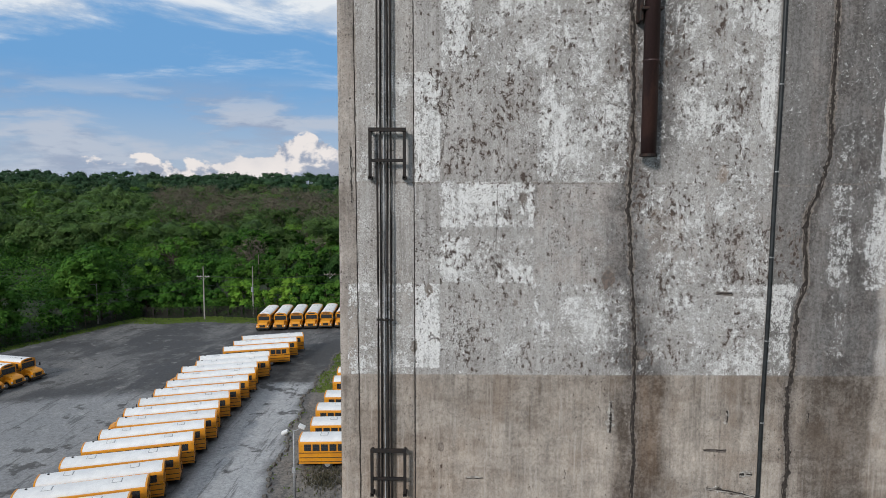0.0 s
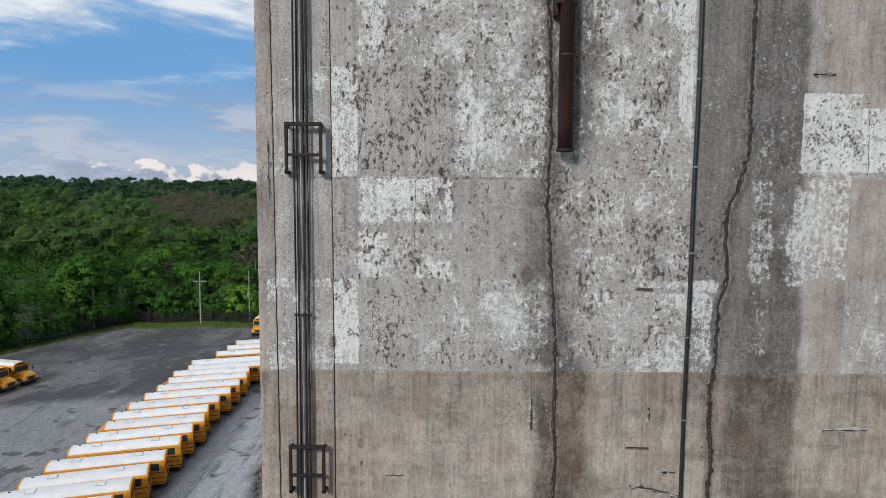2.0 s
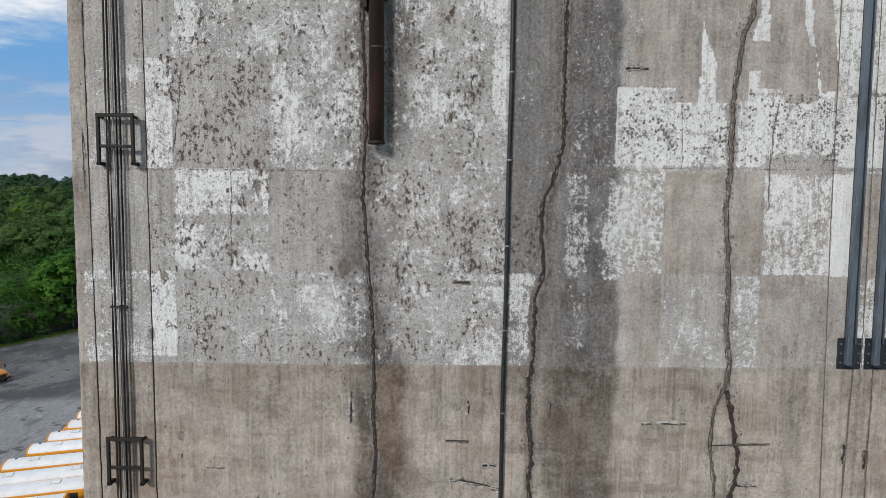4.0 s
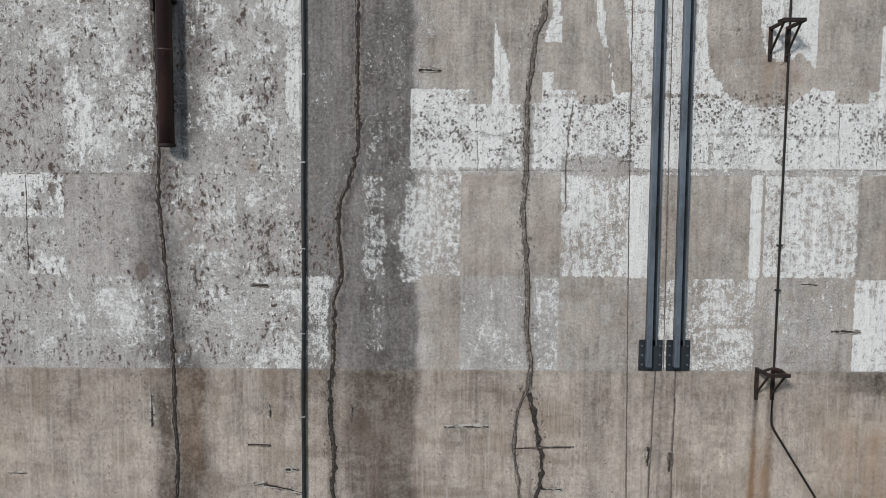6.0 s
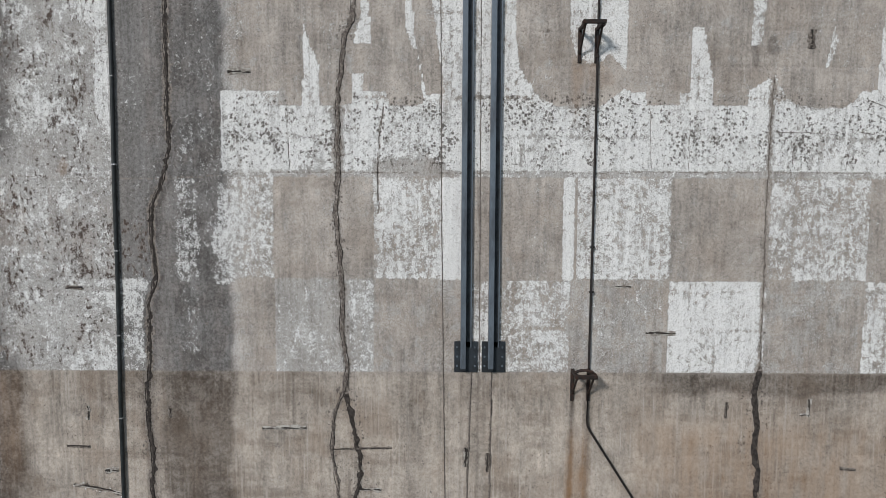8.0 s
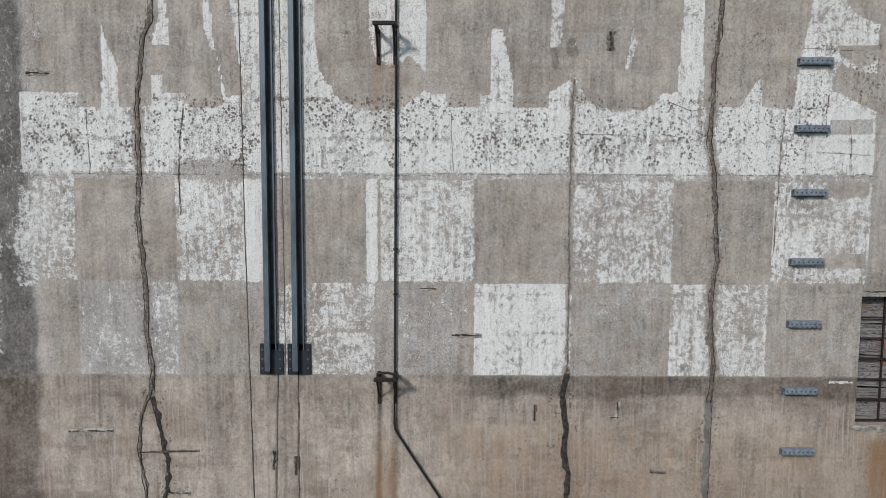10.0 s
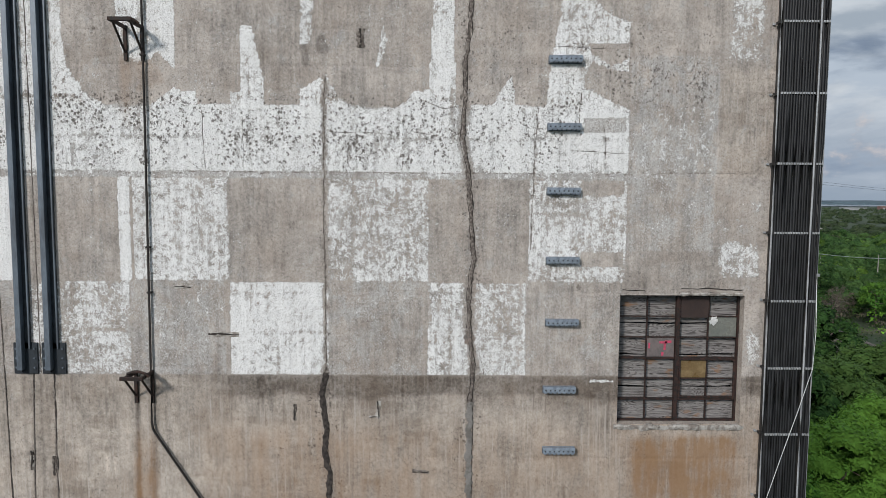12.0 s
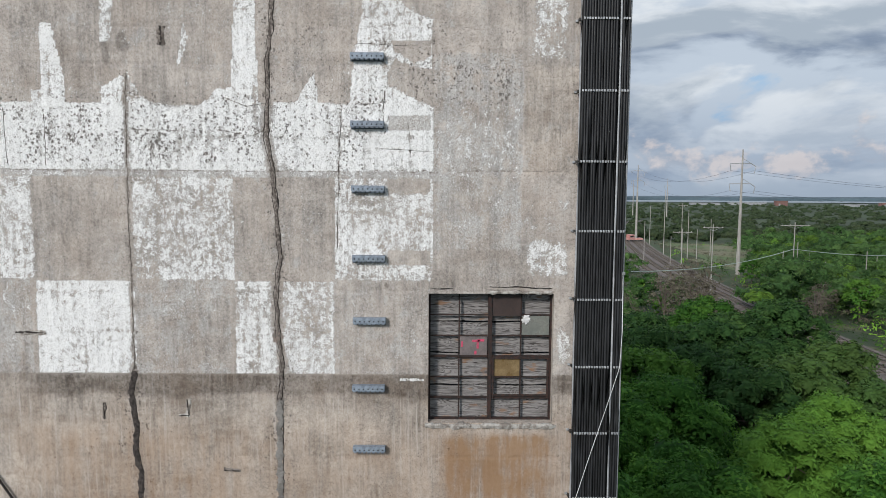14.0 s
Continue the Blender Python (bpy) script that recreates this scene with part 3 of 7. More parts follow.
def wob(scale, seed, amount):
    """Slow wander of an edge, per grid point."""
    rs = np.random.RandomState(seed)
    a = np.zeros_like(GX)
    for k in range(5):
        f, p, q = scale * 1.9 ** k, rs.uniform(0, 6.3), rs.uniform(0, 6.3)
        t = rs.uniform(0, 6.3)
        a += np.sin((GX * math.cos(t) + GZ * math.sin(t)) * f * 2 + p) * np.cos((GZ * math.cos(t) - GX * math.sin(t)) * f * 1.7 + q) / 1.6 ** k
    return a * amount


def rect(x0, x1, z0, z1, soft=0.012):
    ex = smooth((GX - x0) / (2 * soft) + 0.5) * smooth((x1 - GX) / (2 * soft) + 0.5)
    return ex * smooth((GZ - z0) / (2 * soft) + 0.5) * smooth((z1 - GZ) / (2 * soft) + 0.5)


def poly(pts):
    inside = np.zeros(GX.shape, bool)
    for (xa, za), (xb, zb) in zip(pts, pts[1:] + pts[:1]):
        if za != zb:
            inside ^= ((GZ < za) != (GZ < zb)) & (GX < (xb - xa) * (GZ - za) / (zb - za) + xa)
    return inside.astype(float)


def near(pts, jag=0.0, seed=0):
    """Distance of the grid points to a polyline, with a jagged edge."""
    d = np.full(GX.shape, 9.0)
    x, z = GX + wob(5.0, seed, jag), GZ + wob(5.5, seed + 1, jag)
    for (xa, za), (xb, zb) in zip(pts, pts[1:]):
        ux, uz = xb - xa, zb - za
        s = np.clip(((x - xa) * ux + (z - za) * uz) / (ux * ux + uz * uz), 0, 1)
        d = np.minimum(d, np.hypot(x - xa - s * ux, z - za - s * uz))
    return d


def blot(x, z, rx, rz, seed=0, jag=0.25):
    d = np.hypot((GX - x) / rx, (GZ - z) / rz) + wob(6.0, seed, jag)
    return smooth((1.15 - d) / 0.3)


def lay(a, m, value):
    a += m * (value - a)


# courses of the chequered field, and its columns
C0, C1, C2, C3, C4 = 21.74, 23.42, 25.24, 26.48, 27.15
COL = [0.27 + 1.757 * i for i in range(-2, 13)]


def col(i):
    return COL[i + 2]


lay(brown, rect(-9, 40, 0, C0), 0.75)
lay(brown, rect(6.6, 40, C0, 40, 0.2), 0.36)
lay(brown, rect(-9, -1.9, C0, 40), 0.35)
lay(pit, rect(-9, 5.0, C0, 40, 0.3), 0.46)
lay(coat, rect(-9, 5.0, C0, 40), 0.28)
lay(coat, rect(-9, -2.95, 0, 40), 0.02)
lay(coat, rect(-2.9, -1.88, C1, 40), 0.10)
lay(coat, rect(-2.9, -1.88, C2, C4), 0.40)
lay(coat, rect(-3.1, -1.88, C0, C1), 0.48)
# west field, course by course: x0, x1, z0, z1, density
for x0, x1, z0, z1, v in [
        (-1.88, -1.42, C0 + 0.12, C1, 0.71), (-1.42, 0.27, C0, C1, 0.32), (0.27, 2.0, C0, C1, 0.44), (2.2, 3.6, C0, C1, 0.36), (3.6, 5.1, C0, C1, 0.50),
        (-1.88, -1.42, C1, C2, 0.36), (-1.42, 0.27, C1, C2, 0.63), (0.27, 1.9, C1, C2, 0.24), (2.2, 4.5, C1, C2, 0.44), (4.55, 5.6, C1, C2, 0.28)]:
    lay(coat, rect(x0, x1, z0, z1), v)
for x0, x1, z0, z1, v in [
        (-1.88, -1.42, C2, C4, 0.66), (-1.42, 0.30, C2, C4, 0.23), (0.30, 2.0, C2, C4, 0.52), (2.2, 4.5, C2, C4, 0.44), (4.55, 6.6, C2, 40, 0.26),
        (-1.42, -0.95, C4, 40, 0.58), (-0.95, 0.30, C4, 40, 0.42), (0.30, 1.4, C4, 40, 0.55), (1.4, 2.0, C4, 40, 0.38), (2.4, 4.5, C4, 40, 0.44),
        (5.6, 6.6, C1, C2, 0.50), (5.6, 6.6, C2, C3, 0.34)]:
    lay(coat, rect(x0, x1, z0, z1), v)
# chequers to the east of the damp strip
for i, v in enumerate([0.06, 0.36, 0.18, 0.54, 0.25, 0.70, 0.22, 0.58, 0.20]):
    lay(coat, rect(col(3 + i), col(4 + i), C0, C1), v)
for i, v in enumerate([0.52, 0.17, 0.58, 0.18, 0.61, 0.18, 0.52, 0.20, 0.58]):
    lay(coat, rect(col(3 + i) + (0.1 if i == 4 else 0), col(4 + i), C1, C2), v)
lay(coat, rect(5.54, 6.5, C1, C2, 0.05), 0.26)
lay(coat, rect(10.25, 10.78, C1, C2), 0.82)
lay(coat, rect(12.42, 12.62, C1, C2), 0.80)
lay(coat, rect(col(4), 8.5, C0, C1), 0.40)
lay(coat, rect(8.6, col(5), C0, C1), 0.50)
# the broad white course and the lettering above it
lay(coat, rect(6.4, 21.3, C2, C2 + 0.1), 0.42)
lay(coat, rect(6.4, 20.2, C2 + 0.1, 40), 0.67)
lay(coat, rect(20.2, 21.32, 26.4, 40), 0.62)
lay(coat, rect(20.2, 21.35, C2 + 0.1, 26.6), 0.67)
lay(coat, rect(21.35, 22.9, C2, 26.6, 0.08), 0.34)
lay(coat, rect(9.05, 10.25, C2, C2 + 0.3, 0.1), 0.25)
LETTERS = [
    [(6.3, 26.72), (7.42, 26.72), (7.42, 26.48), (7.82, 26.48), (7.86, 27.36), (7.84, 27.98), (7.8, 29), (6.3, 29)],
    [(7.84, 28.0), (7.92, 27.65), (8.13, 27.16), (8.12, 26.48), (8.69, 26.49), (8.69, 27.02), (8.92, 27.02), (8.88, 26.72), (9.32, 26.70), (9.34, 26.46), (9.95, 26.49), (9.84, 27.41), (9.74, 27.45), (9.63, 27.83), (9.6, 29), (7.8, 29)],
    [(9.77, 27.83), (9.84, 27.41), (9.99, 26.66), (10.3, 26.70), (10.08, 28.3), (10.0, 29), (9.73, 29)],
]
LETTERS += [
    [(11.53, 29), (11.55, 27.61), (11.62, 27.13), (11.89, 26.70), (12.28, 26.46), (12.77, 26.43), (13.05, 26.49), (13.27, 26.66), (13.46, 26.80), (13.46, 27.09), (13.16, 27.38), (13.05, 27.25), (12.83, 27.19), (12.58, 27.35), (12.47, 27.73), (12.45, 29)],
    [(13.45, 29), (13.46, 26.74), (13.82, 26.71), (13.83, 26.49), (14.39, 26.49), (14.41, 26.72), (14.59, 26.72), (14.58, 27.82), (14.79, 27.82), (14.97, 26.99), (15.0, 26.49), (15.61, 26.50), (15.6, 29)],
    [(15.6, 27.53), (15.60, 26.75), (15.95, 26.97), (16.03, 27.07), (16.15, 26.83), (16.42, 26.54), (16.75, 26.45), (17.25, 26.46), (17.46, 26.60), (17.57, 26.75), (17.83, 26.77), (17.95, 29), (15.87, 29), (15.83, 27.75), (15.75, 27.51)],
]
LETTERS += [
    [(18.31, 26.52), (18.95, 26.52), (19.11, 26.83), (19.29, 27.04), (19.34, 26.52), (19.87, 26.51), (19.96, 27.34), (20.09, 28.04), (20.2, 29), (18.25, 29), (18.28, 27.6)],
    [(20.70, 29), (20.70, 28.36), (20.85, 28.15), (21.32, 27.94), (21.4, 27.94), (21.4, 29)],
    [(20.61, 27.57), (21.29, 27.57), (21.29, 27.33), (21.0, 27.22), (20.66, 27.40)],
    [(20.66, 27.27), (20.53, 27.02), (20.54, 26.84), (21.05, 26.59), (21.53, 26.38), (21.53, 27.1), (21.07, 27.11)],
]
for i, pts in enumerate(LETTERS):
    lay(coat, poly(pts), 0.20 if i != 1 else 0.22)
lay(coat, poly([(8.88, 29), (9.04, 27.84), (9.03, 27.51), (8.71, 27.51), (8.84, 28.03), (8.86, 29)]), 0.70)
lay(coat, poly([(16.9, 27.1), (17.0, 27.2), (17.12, 27.6), (17.04, 27.9), (16.98, 27.5)]), 0.60)
for z in (26.2, 25.1, 23.85):
    lay(coat, rect(20.55, 21.28, z - 0.13, z + 0.12), 0.20)
lay(pit, rect(6.5, 20.5, C2 + 0.15, C3 + 0.2, 0.1), 0.82)
lay(pit, rect(18.5, 22.8, C3, 28.0, 0.3), 0.50)
lay(pit, rect(20.6, 22.8, 26.5, 27.1, 0.15), 0.70)
lay(pit, rect(-9, 30, 0, C0, 0.1), 0.30)
# single paint remains near the east end
lay(coat, rect(22.98, 23.76, 23.5, 24.17, 0.12), 0.55)
lay(coat, rect(22.98, 23.66, 27.25, 29, 0.12), 0.48)
lay(coat, rect(23.55, 23.84, 21.95, 22.6, 0.08), 0.50)
lay(coat, rect(21.35, 23.75, 24.3, 25.3, 0.1), 0.26)
lay(coat, rect(22.95, 23.85, 24.9, 27.2, 0.02), 0.10)
lay(brown, rect(22.95, 23.85, 25.3, 27.2, 0.05), 0.62)
lay(coat, rect(12.65, 13.9, 22.1, 23.3, 0.15), 0.28)
lay(coat, rect(20.75, 21.2, 21.60, 21.66), 0.8)
# strip where the plaster was patched
lay(coat, rect(5.6, 5.95, C1, 25.1, 0.05), 0.68)

# what is left of the west field, patch by patch: x0, x1, z0, z1, density
for x0, x1, z0, z1, v in [
        (-1.40, -0.94, 27.5, 29, 0.66), (-0.40, 0.45, 28.1, 29, 0.60), (-1.42, 0.27, 24.98, C2, 0.70), (-1.42, 0.27, 24.26, 24.42, 0.34), (-0.90, -0.42, C1, 24.26, 0.42), (-0.42, 0.27, 23.75, 24.26, 0.42),
        (0.33, 0.85, 26.2, 27.15, 0.62), (0.33, 1.7, 25.4, 25.7, 0.52), (0.9, 1.5, 27.2, 28.4, 0.50), (0.30, 1.30, 22.25, 22.75, 0.52), (0.30, 2.0, C0, 22.1, 0.36)]:
    lay(coat, rect(x0, x1, z0, z1, 0.05), v)
for x0, x1, z0, z1, v in [
        (3.58, 4.24, 27.85, 29, 0.62), (4.22, 4.48, 25.95, 29, 0.66), (2.85, 3.9, 26.05, 27.5, 0.52), (2.65, 3.3, 23.45, 24.85, 0.52), (2.45, 4.3, C0 + 0.3, 23.2, 0.42), (3.85, 4.48, C0 + 0.2, 23.35, 0.55),
        (4.60, 5.0, C0 + 0.25, C1, 0.60), (5.58, 5.96, 23.35, 25.2, 0.50), (6.20, 6.60, 23.3, 24.6, 0.52), (5.60, 5.95, 21.9, 23.3, 0.34), (6.55, 7.25, 25.35, 26.7, 0.64), (6.3, 7.2, C1, 25.1, 0.56)]:
    lay(coat, rect(x0, x1, z0, z1, 0.06), v)
# the paint wore off in patches, most of all on the west field and along the seams of the boards
worn_off = wob(1.5, 301, 0.5) + wob(4.0, 303, 0.35)
west_part = smooth((5.4 - GX) / 1.5)
coat += np.where(coat > 0.2, worn_off * (0.05 + 0.09 * west_part) - 0.02 * west_part, 0)
for z in (28.05, 26.62, 25.93, 24.62, 23.21, 22.52):
    coat -= np.where(coat > 0.2, 0.16, 0.0) * smooth(1 - np.abs(GZ - z + wob(0.8, int(z * 10), 0.02)) / 0.06) * smooth(wob(0.7, int(z * 10) + 1, 0.9) + 0.4)
for k in range(32):
    x = X0 + 0.4 + 0.878 * k
    coat -= np.where(coat > 0.2, 0.14, 0.0) * smooth(1 - np.abs(GX - x + wob(0.8, 900 + k, 0.02)) / 0.05) * smooth(wob(0.6, 940 + k, 0.9) + 0.2)
# thin grey film: thick on the west field, in rests on the chequers and letters
lay(thin, rect(-2.9, 5.1, C0, 40, 0.03), 0.80)
lay(thin, rect(5.1, 6.7, C0, 40, 0.3), 0.55)
for x0, x1, z0, z1, v in [(-3.3, -2.95, 0, 40, 0.10), (-1.42, 0.27, C0, C1, 0.70), (0.27, 1.95, C1, C2, 0.50), (3.0, 4.5, C1, 24.9, 0.55), (col(4), col(5), C0, C1, 0.95), (col(5), col(6), C0, C1, 0.42), (12.6, 14.25, C0, C1, 0.52), (16.02, 17.75, C0, C1, 0.48), (19.6, 21.2, C0, C1, 0.40), (6.4, 21.4, C2, C3, 0.75), (21.35, 22.9, 24.0, 27.4, 0.52)]:
    lay(thin, rect(x0, x1, z0, z1, 0.02), v)
lay(thin, rect(-9, 40, 0, C0, 0.01), 0.12)
# brown broken spots
lay(scab, rect(-2.0, 4.5, C0, 40, 0.3), 0.72)
for x0, x1, z0, z1, v in [(-1.42, 0.27, 25.3, 27.1, 0.90), (-1.42, 0.5, C0, 23.3, 0.80), (2.3, 3.2, 22.0, 25.2, 0.80), (3.7, 5.1, 23.4, 24.6, 0.90), (0.3, 1.9, 23.5, 25.2, 0.55), (5.6, 6.6, C0, 27, 0.30), (3.3, 3.7, 26.5, 29, 0.80), (12.5, 14.3, C1, 27, 0.14), (6.4, 8.2, 26.9, 28, 0.30), (20.5, 22.8, 26.4, 27.2, 0.45)]:
    lay(scab, rect(x0, x1, z0, z1, 0.15), v)
lay(scab, rect(-9, 40, 0, C0, 0.02), 0.08)
lay(scab, rect(-2.0, 4.4, 0, C0, 0.05), 0.38)
lay(lime, rect(12.4, 24, 0, 21.4, 0.2), 0.95)
lay(lime, rect(21.2, 24, C0, C1, 0.2), 0.35)
# damp strips; beside the pipe and behind the conduits shade is painted in too
edge = wob(1.2, 5, 0.06)
lay(damp, smooth((GX - 4.50) / 0.03) * smooth((6.62 + edge - GX) / 0.32) * smooth((GZ - 21.5) / 2.5 + 0.40), 0.66)
lay(damp, smooth((GX - 5.1 + edge) / 0.3) * smooth((6.62 + edge - GX) / 0.28) * smooth((23.6 - GZ) / 0.8), 0.70)
damp += 0.26 * smooth((GX - 5.55 + edge) / 0.12) * smooth((6.62 + edge - GX) / 0.25) * smooth((GZ - 20.5) / 1.5)
# right of the drain pipe: stain, with the pipe's soft shadow in the colour
damp += 0.72 * smooth((GX - 2.34) / 0.03) * smooth((2.98 + edge * 2 + 0.04 * (GZ - 26) - GX) / 0.40) * smooth((GZ - 25.2) / 0.9)
damp += 0.66 * smooth(1 - np.abs(GX - 2.28 - edge) / (0.42 + 0.05 * (22 - GZ))) * smooth((22.9 - GZ) / 1.2) + 0.30 * smooth((GX - 1.75) / 0.2) * smooth((2.95 + edge * 2 - GX) / 0.4) * smooth((21.9 - GZ) / 0.3)
damp += 0.30 * smooth(1 - np.abs(GX - 1.75 - edge) / 0.45) * smooth((25.4 - GZ) / 1.0) * smooth((GZ - 21.4) / 0.8)
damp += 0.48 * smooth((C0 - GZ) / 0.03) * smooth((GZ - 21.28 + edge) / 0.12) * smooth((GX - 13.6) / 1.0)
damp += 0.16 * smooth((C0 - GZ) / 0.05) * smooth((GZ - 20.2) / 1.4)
damp += 0.22 * blot(12.7, 26.9, 0.5, 0.22, 9)
# the first streak darkens the wall behind the conduit bundle, painted shading
for x, w, z, v in ((-2.40, 0.20, 60, 0.22), (10.4, 0.06, 60, 0.15), (9.75, 0.25, 21.7, 0.30), (10.93, 0.06, 60, 0.4), (11.05, 0.08, 60, 0.25)):
    damp += v * smooth(1 - np.abs(GX - x + edge * 0.3) / w) * smooth((z - GZ) / 0.6)
damp += 0.75 * smooth(1 - np.abs(GX - 12.64 + edge * 0.2) / 0.07) * smooth((21.3 - GZ) / 0.1)
damp += 0.55 * smooth(1 - np.abs(GX - 12.93 + edge * 0.2) / 0.09) * smooth((21.3 - GZ) / 0.2)
damp += 0.5 * (blot(15.70, 27.40, 0.07, 0.22, 21) + blot(15.98, 27.50, 0.12, 0.15, 22))
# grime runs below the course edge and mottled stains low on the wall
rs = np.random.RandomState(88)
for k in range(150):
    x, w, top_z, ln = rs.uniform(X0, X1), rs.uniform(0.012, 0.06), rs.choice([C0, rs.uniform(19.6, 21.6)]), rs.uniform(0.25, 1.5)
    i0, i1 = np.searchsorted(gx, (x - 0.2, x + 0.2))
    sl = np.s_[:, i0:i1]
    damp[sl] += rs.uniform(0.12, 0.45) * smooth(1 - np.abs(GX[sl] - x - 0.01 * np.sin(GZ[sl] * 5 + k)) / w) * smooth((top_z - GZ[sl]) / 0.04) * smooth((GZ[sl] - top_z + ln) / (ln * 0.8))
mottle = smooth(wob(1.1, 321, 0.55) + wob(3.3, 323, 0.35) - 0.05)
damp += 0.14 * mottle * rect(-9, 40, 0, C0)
# rust runs
rust += 0.50 * smooth(1 - np.abs(GX - 12.78 + edge * 0.3) / 0.34) * smooth((21.1 - GZ) / 1.2)
rust += 0.75 * smooth(1 - np.abs(GX - 12.64 + edge * 0.3) / 0.12) * smooth((20.9 - GZ) / 0.8) + 0.75 * smooth(1 - np.abs(GX - 12.90 + edge * 0.3) / 0.13) * smooth((20.9 - GZ) / 0.8)
rust += 0.40 * smooth(1 - np.abs(GX - 12.6) / 0.16) * smooth((27.4 - GZ) / 0.2) * smooth((GZ - 25.9) / 0.8)
rust += 0.66 * smooth((GX - 21.25) / 0.5) * smooth((23.75 - GX) / 0.35) * smooth((20.7 - GZ) / 0.25) * smooth((GZ - 18.5) / 1.3)
rust += 0.42 * smooth((GX - 22.3) / 0.3) * smooth((23.5 - GX) / 0.3) * smooth((20.7 - GZ) / 0.15)
rust += 0.50 * smooth((GX - 13.4) / 1.2) * smooth((18.6 - GX) / 1.2) * smooth((21.2 - GZ) / 0.8)
rust += 0.34 * smooth((GX - 17.5) / 1.2) * smooth((21.3 - GZ) / 1.0)
rust += 0.16 * smooth((-0.2 - GX) / 1.2) * smooth((21.0 - GZ) / 0.8)
rust += 0.25 * blot(2.62, 24.35, 0.3, 0.45, 31, 0.4) + 0.45 * blot(3.6, 25.38, 0.09, 0.13, 32) + 0.25 * blot(12.9, 27.0, 0.3, 0.25, 33)

# cracks, filled in part with mortar: points and half width
CRACKS = {
    "west": ([(1.92, 28.9), (1.92, 28.19), (1.97, 27.13), (1.99, 25.76), (1.94, 24.97), (2.02, 23.76), (2.11, 22.63), (2.14, 21.6), (2.13, 20.75), (2.18, 20.12), (2.11, 18.9)], 0.040),
    "damp": ([(5.48, 28.9), (5.48, 27.25), (5.47, 26.27), (5.50, 25.78), (5.33, 25.09), (5.13, 24.69), (5.13, 24.08), (5.19, 23.47), (5.04, 22.96), (5.02, 21.82), (4.94, 21.30), (4.97, 20.56), (5.03, 20.13), (4.98, 19.60), (5.05, 18.9)], 0.045),
    "middle": ([(8.73, 28.9), (8.73, 28.22), (8.72, 27.94), (8.57, 27.65), (8.52, 27.17), (8.44, 26.49), (8.45, 25.30), (8.39, 24.70), (8.45, 23.90), (8.50, 23.29), (8.49, 22.47), (8.58, 21.74), (8.54, 21.43)], 0.052),
    "fork_a": ([(8.54, 21.43), (8.34, 21.0), (8.28, 20.32), (8.35, 19.84), (8.46, 18.9)], 0.030),
}
CRACKS.update({
    "fork_b": ([(8.54, 21.32), (8.65, 20.90), (8.72, 20.42), (8.81, 20.16), (8.79, 19.73), (8.60, 18.9)], 0.042),
    "east": ([(18.60, 28.9), (18.57, 28.34), (18.54, 27.77), (18.47, 27.29), (18.47, 26.71), (18.43, 25.93), (18.54, 25.34), (18.59, 24.64), (18.64, 23.84), (18.56, 23.13), (18.59, 22.41), (18.66, 21.90), (18.60, 21.17)], 0.050),
    "east_low": ([(18.60, 21.25), (18.59, 20.32), (18.59, 18.9)], 0.065),
    "seam": ([(16.03, 27.0), (16.01, 25.91), (16.0, 24.43), (16.02, 23.42), (16.02, 21.78)], 0.022),
    "seam_low": ([(16.02, 21.78), (15.94, 21.37), (16.02, 20.74), (15.99, 20.32), (16.07, 19.89), (16.05, 18.9)], 0.052),
})
for k, (name, (pts, w)) in enumerate(CRACKS.items()):
    d = near(pts, 0.022, 40 + 3 * k)
    lay(coat, smooth((w * 2.6 - d) / (w * 1.5)), 0.25)
    fill += 0.36 * smooth((w * 1.9 - d) / (w * 1.2)) + (0.34 * smooth((w * 3.2 - d) / (w * 2.6)) * smooth(0.55 + wob(1.3, 330 + k, 0.7)) if name in ("west", "damp") else 0)
    lay(pit, 0.8 * smooth(1.2 - d / (w * 6)), 0.70)
    if name == "west":
        damp += smooth(1 - np.maximum(d - 0.05, 0) / (0.55 + 0.25 * (GX > 2.1))) * (0.62 + 0.35 * smooth((22.6 - GZ) / 0.8)) * smooth(0.80 + wob(2.2, 311, 0.5))
        rust += 0.35 * smooth(1 - np.abs(GX - 2.42) / 0.35) * smooth((21.9 - GZ) / 0.4) * smooth((GZ - 19.2) / 1.2)
    damp += (0.55 if name in ("west", "damp") else 0.16) * smooth(1 - d / (w * 4.2))
# joints cast with the wall, and lines cut for old fixings
LINES = [
        ([(-2.95, 28.9), (-2.87, 18.9)], 0.014, 0.30), ([(-1.91, 28.9), (-1.88, 24.46), (-1.86, 18.9)], 0.014, 0.30), ([(10.23, 28.9), (10.27, 24.31), (10.36, 18.9)], 0.014, 0.30),
        ([(10.82, 21.75), (10.73, 18.9)], 0.013, 0.7), ([(11.18, 21.75), (11.17, 18.9)], 0.013, 0.7), ([(10.92, 28.9), (10.95, 21.75)], 0.010, 0.3)]
LINES += [
        ([(-9, 25.23), (2, 25.21), (5.3, 25.18), (7, 25.30), (24, 25.37)], 0.010, 0.40), ([(-9, 27.15), (24, 27.18)], 0.008, 0.25), ([(6.5, 27.72), (24, 27.84)], 0.007, 0.25),
        ([(7.0, 21.86), (24, 21.90)], 0.006, 0.2), ([(-9, 23.21), (24, 23.24)], 0.006, 0.15), ([(-9, 20.15), (24, 20.2)], 0.006, 0.12)]
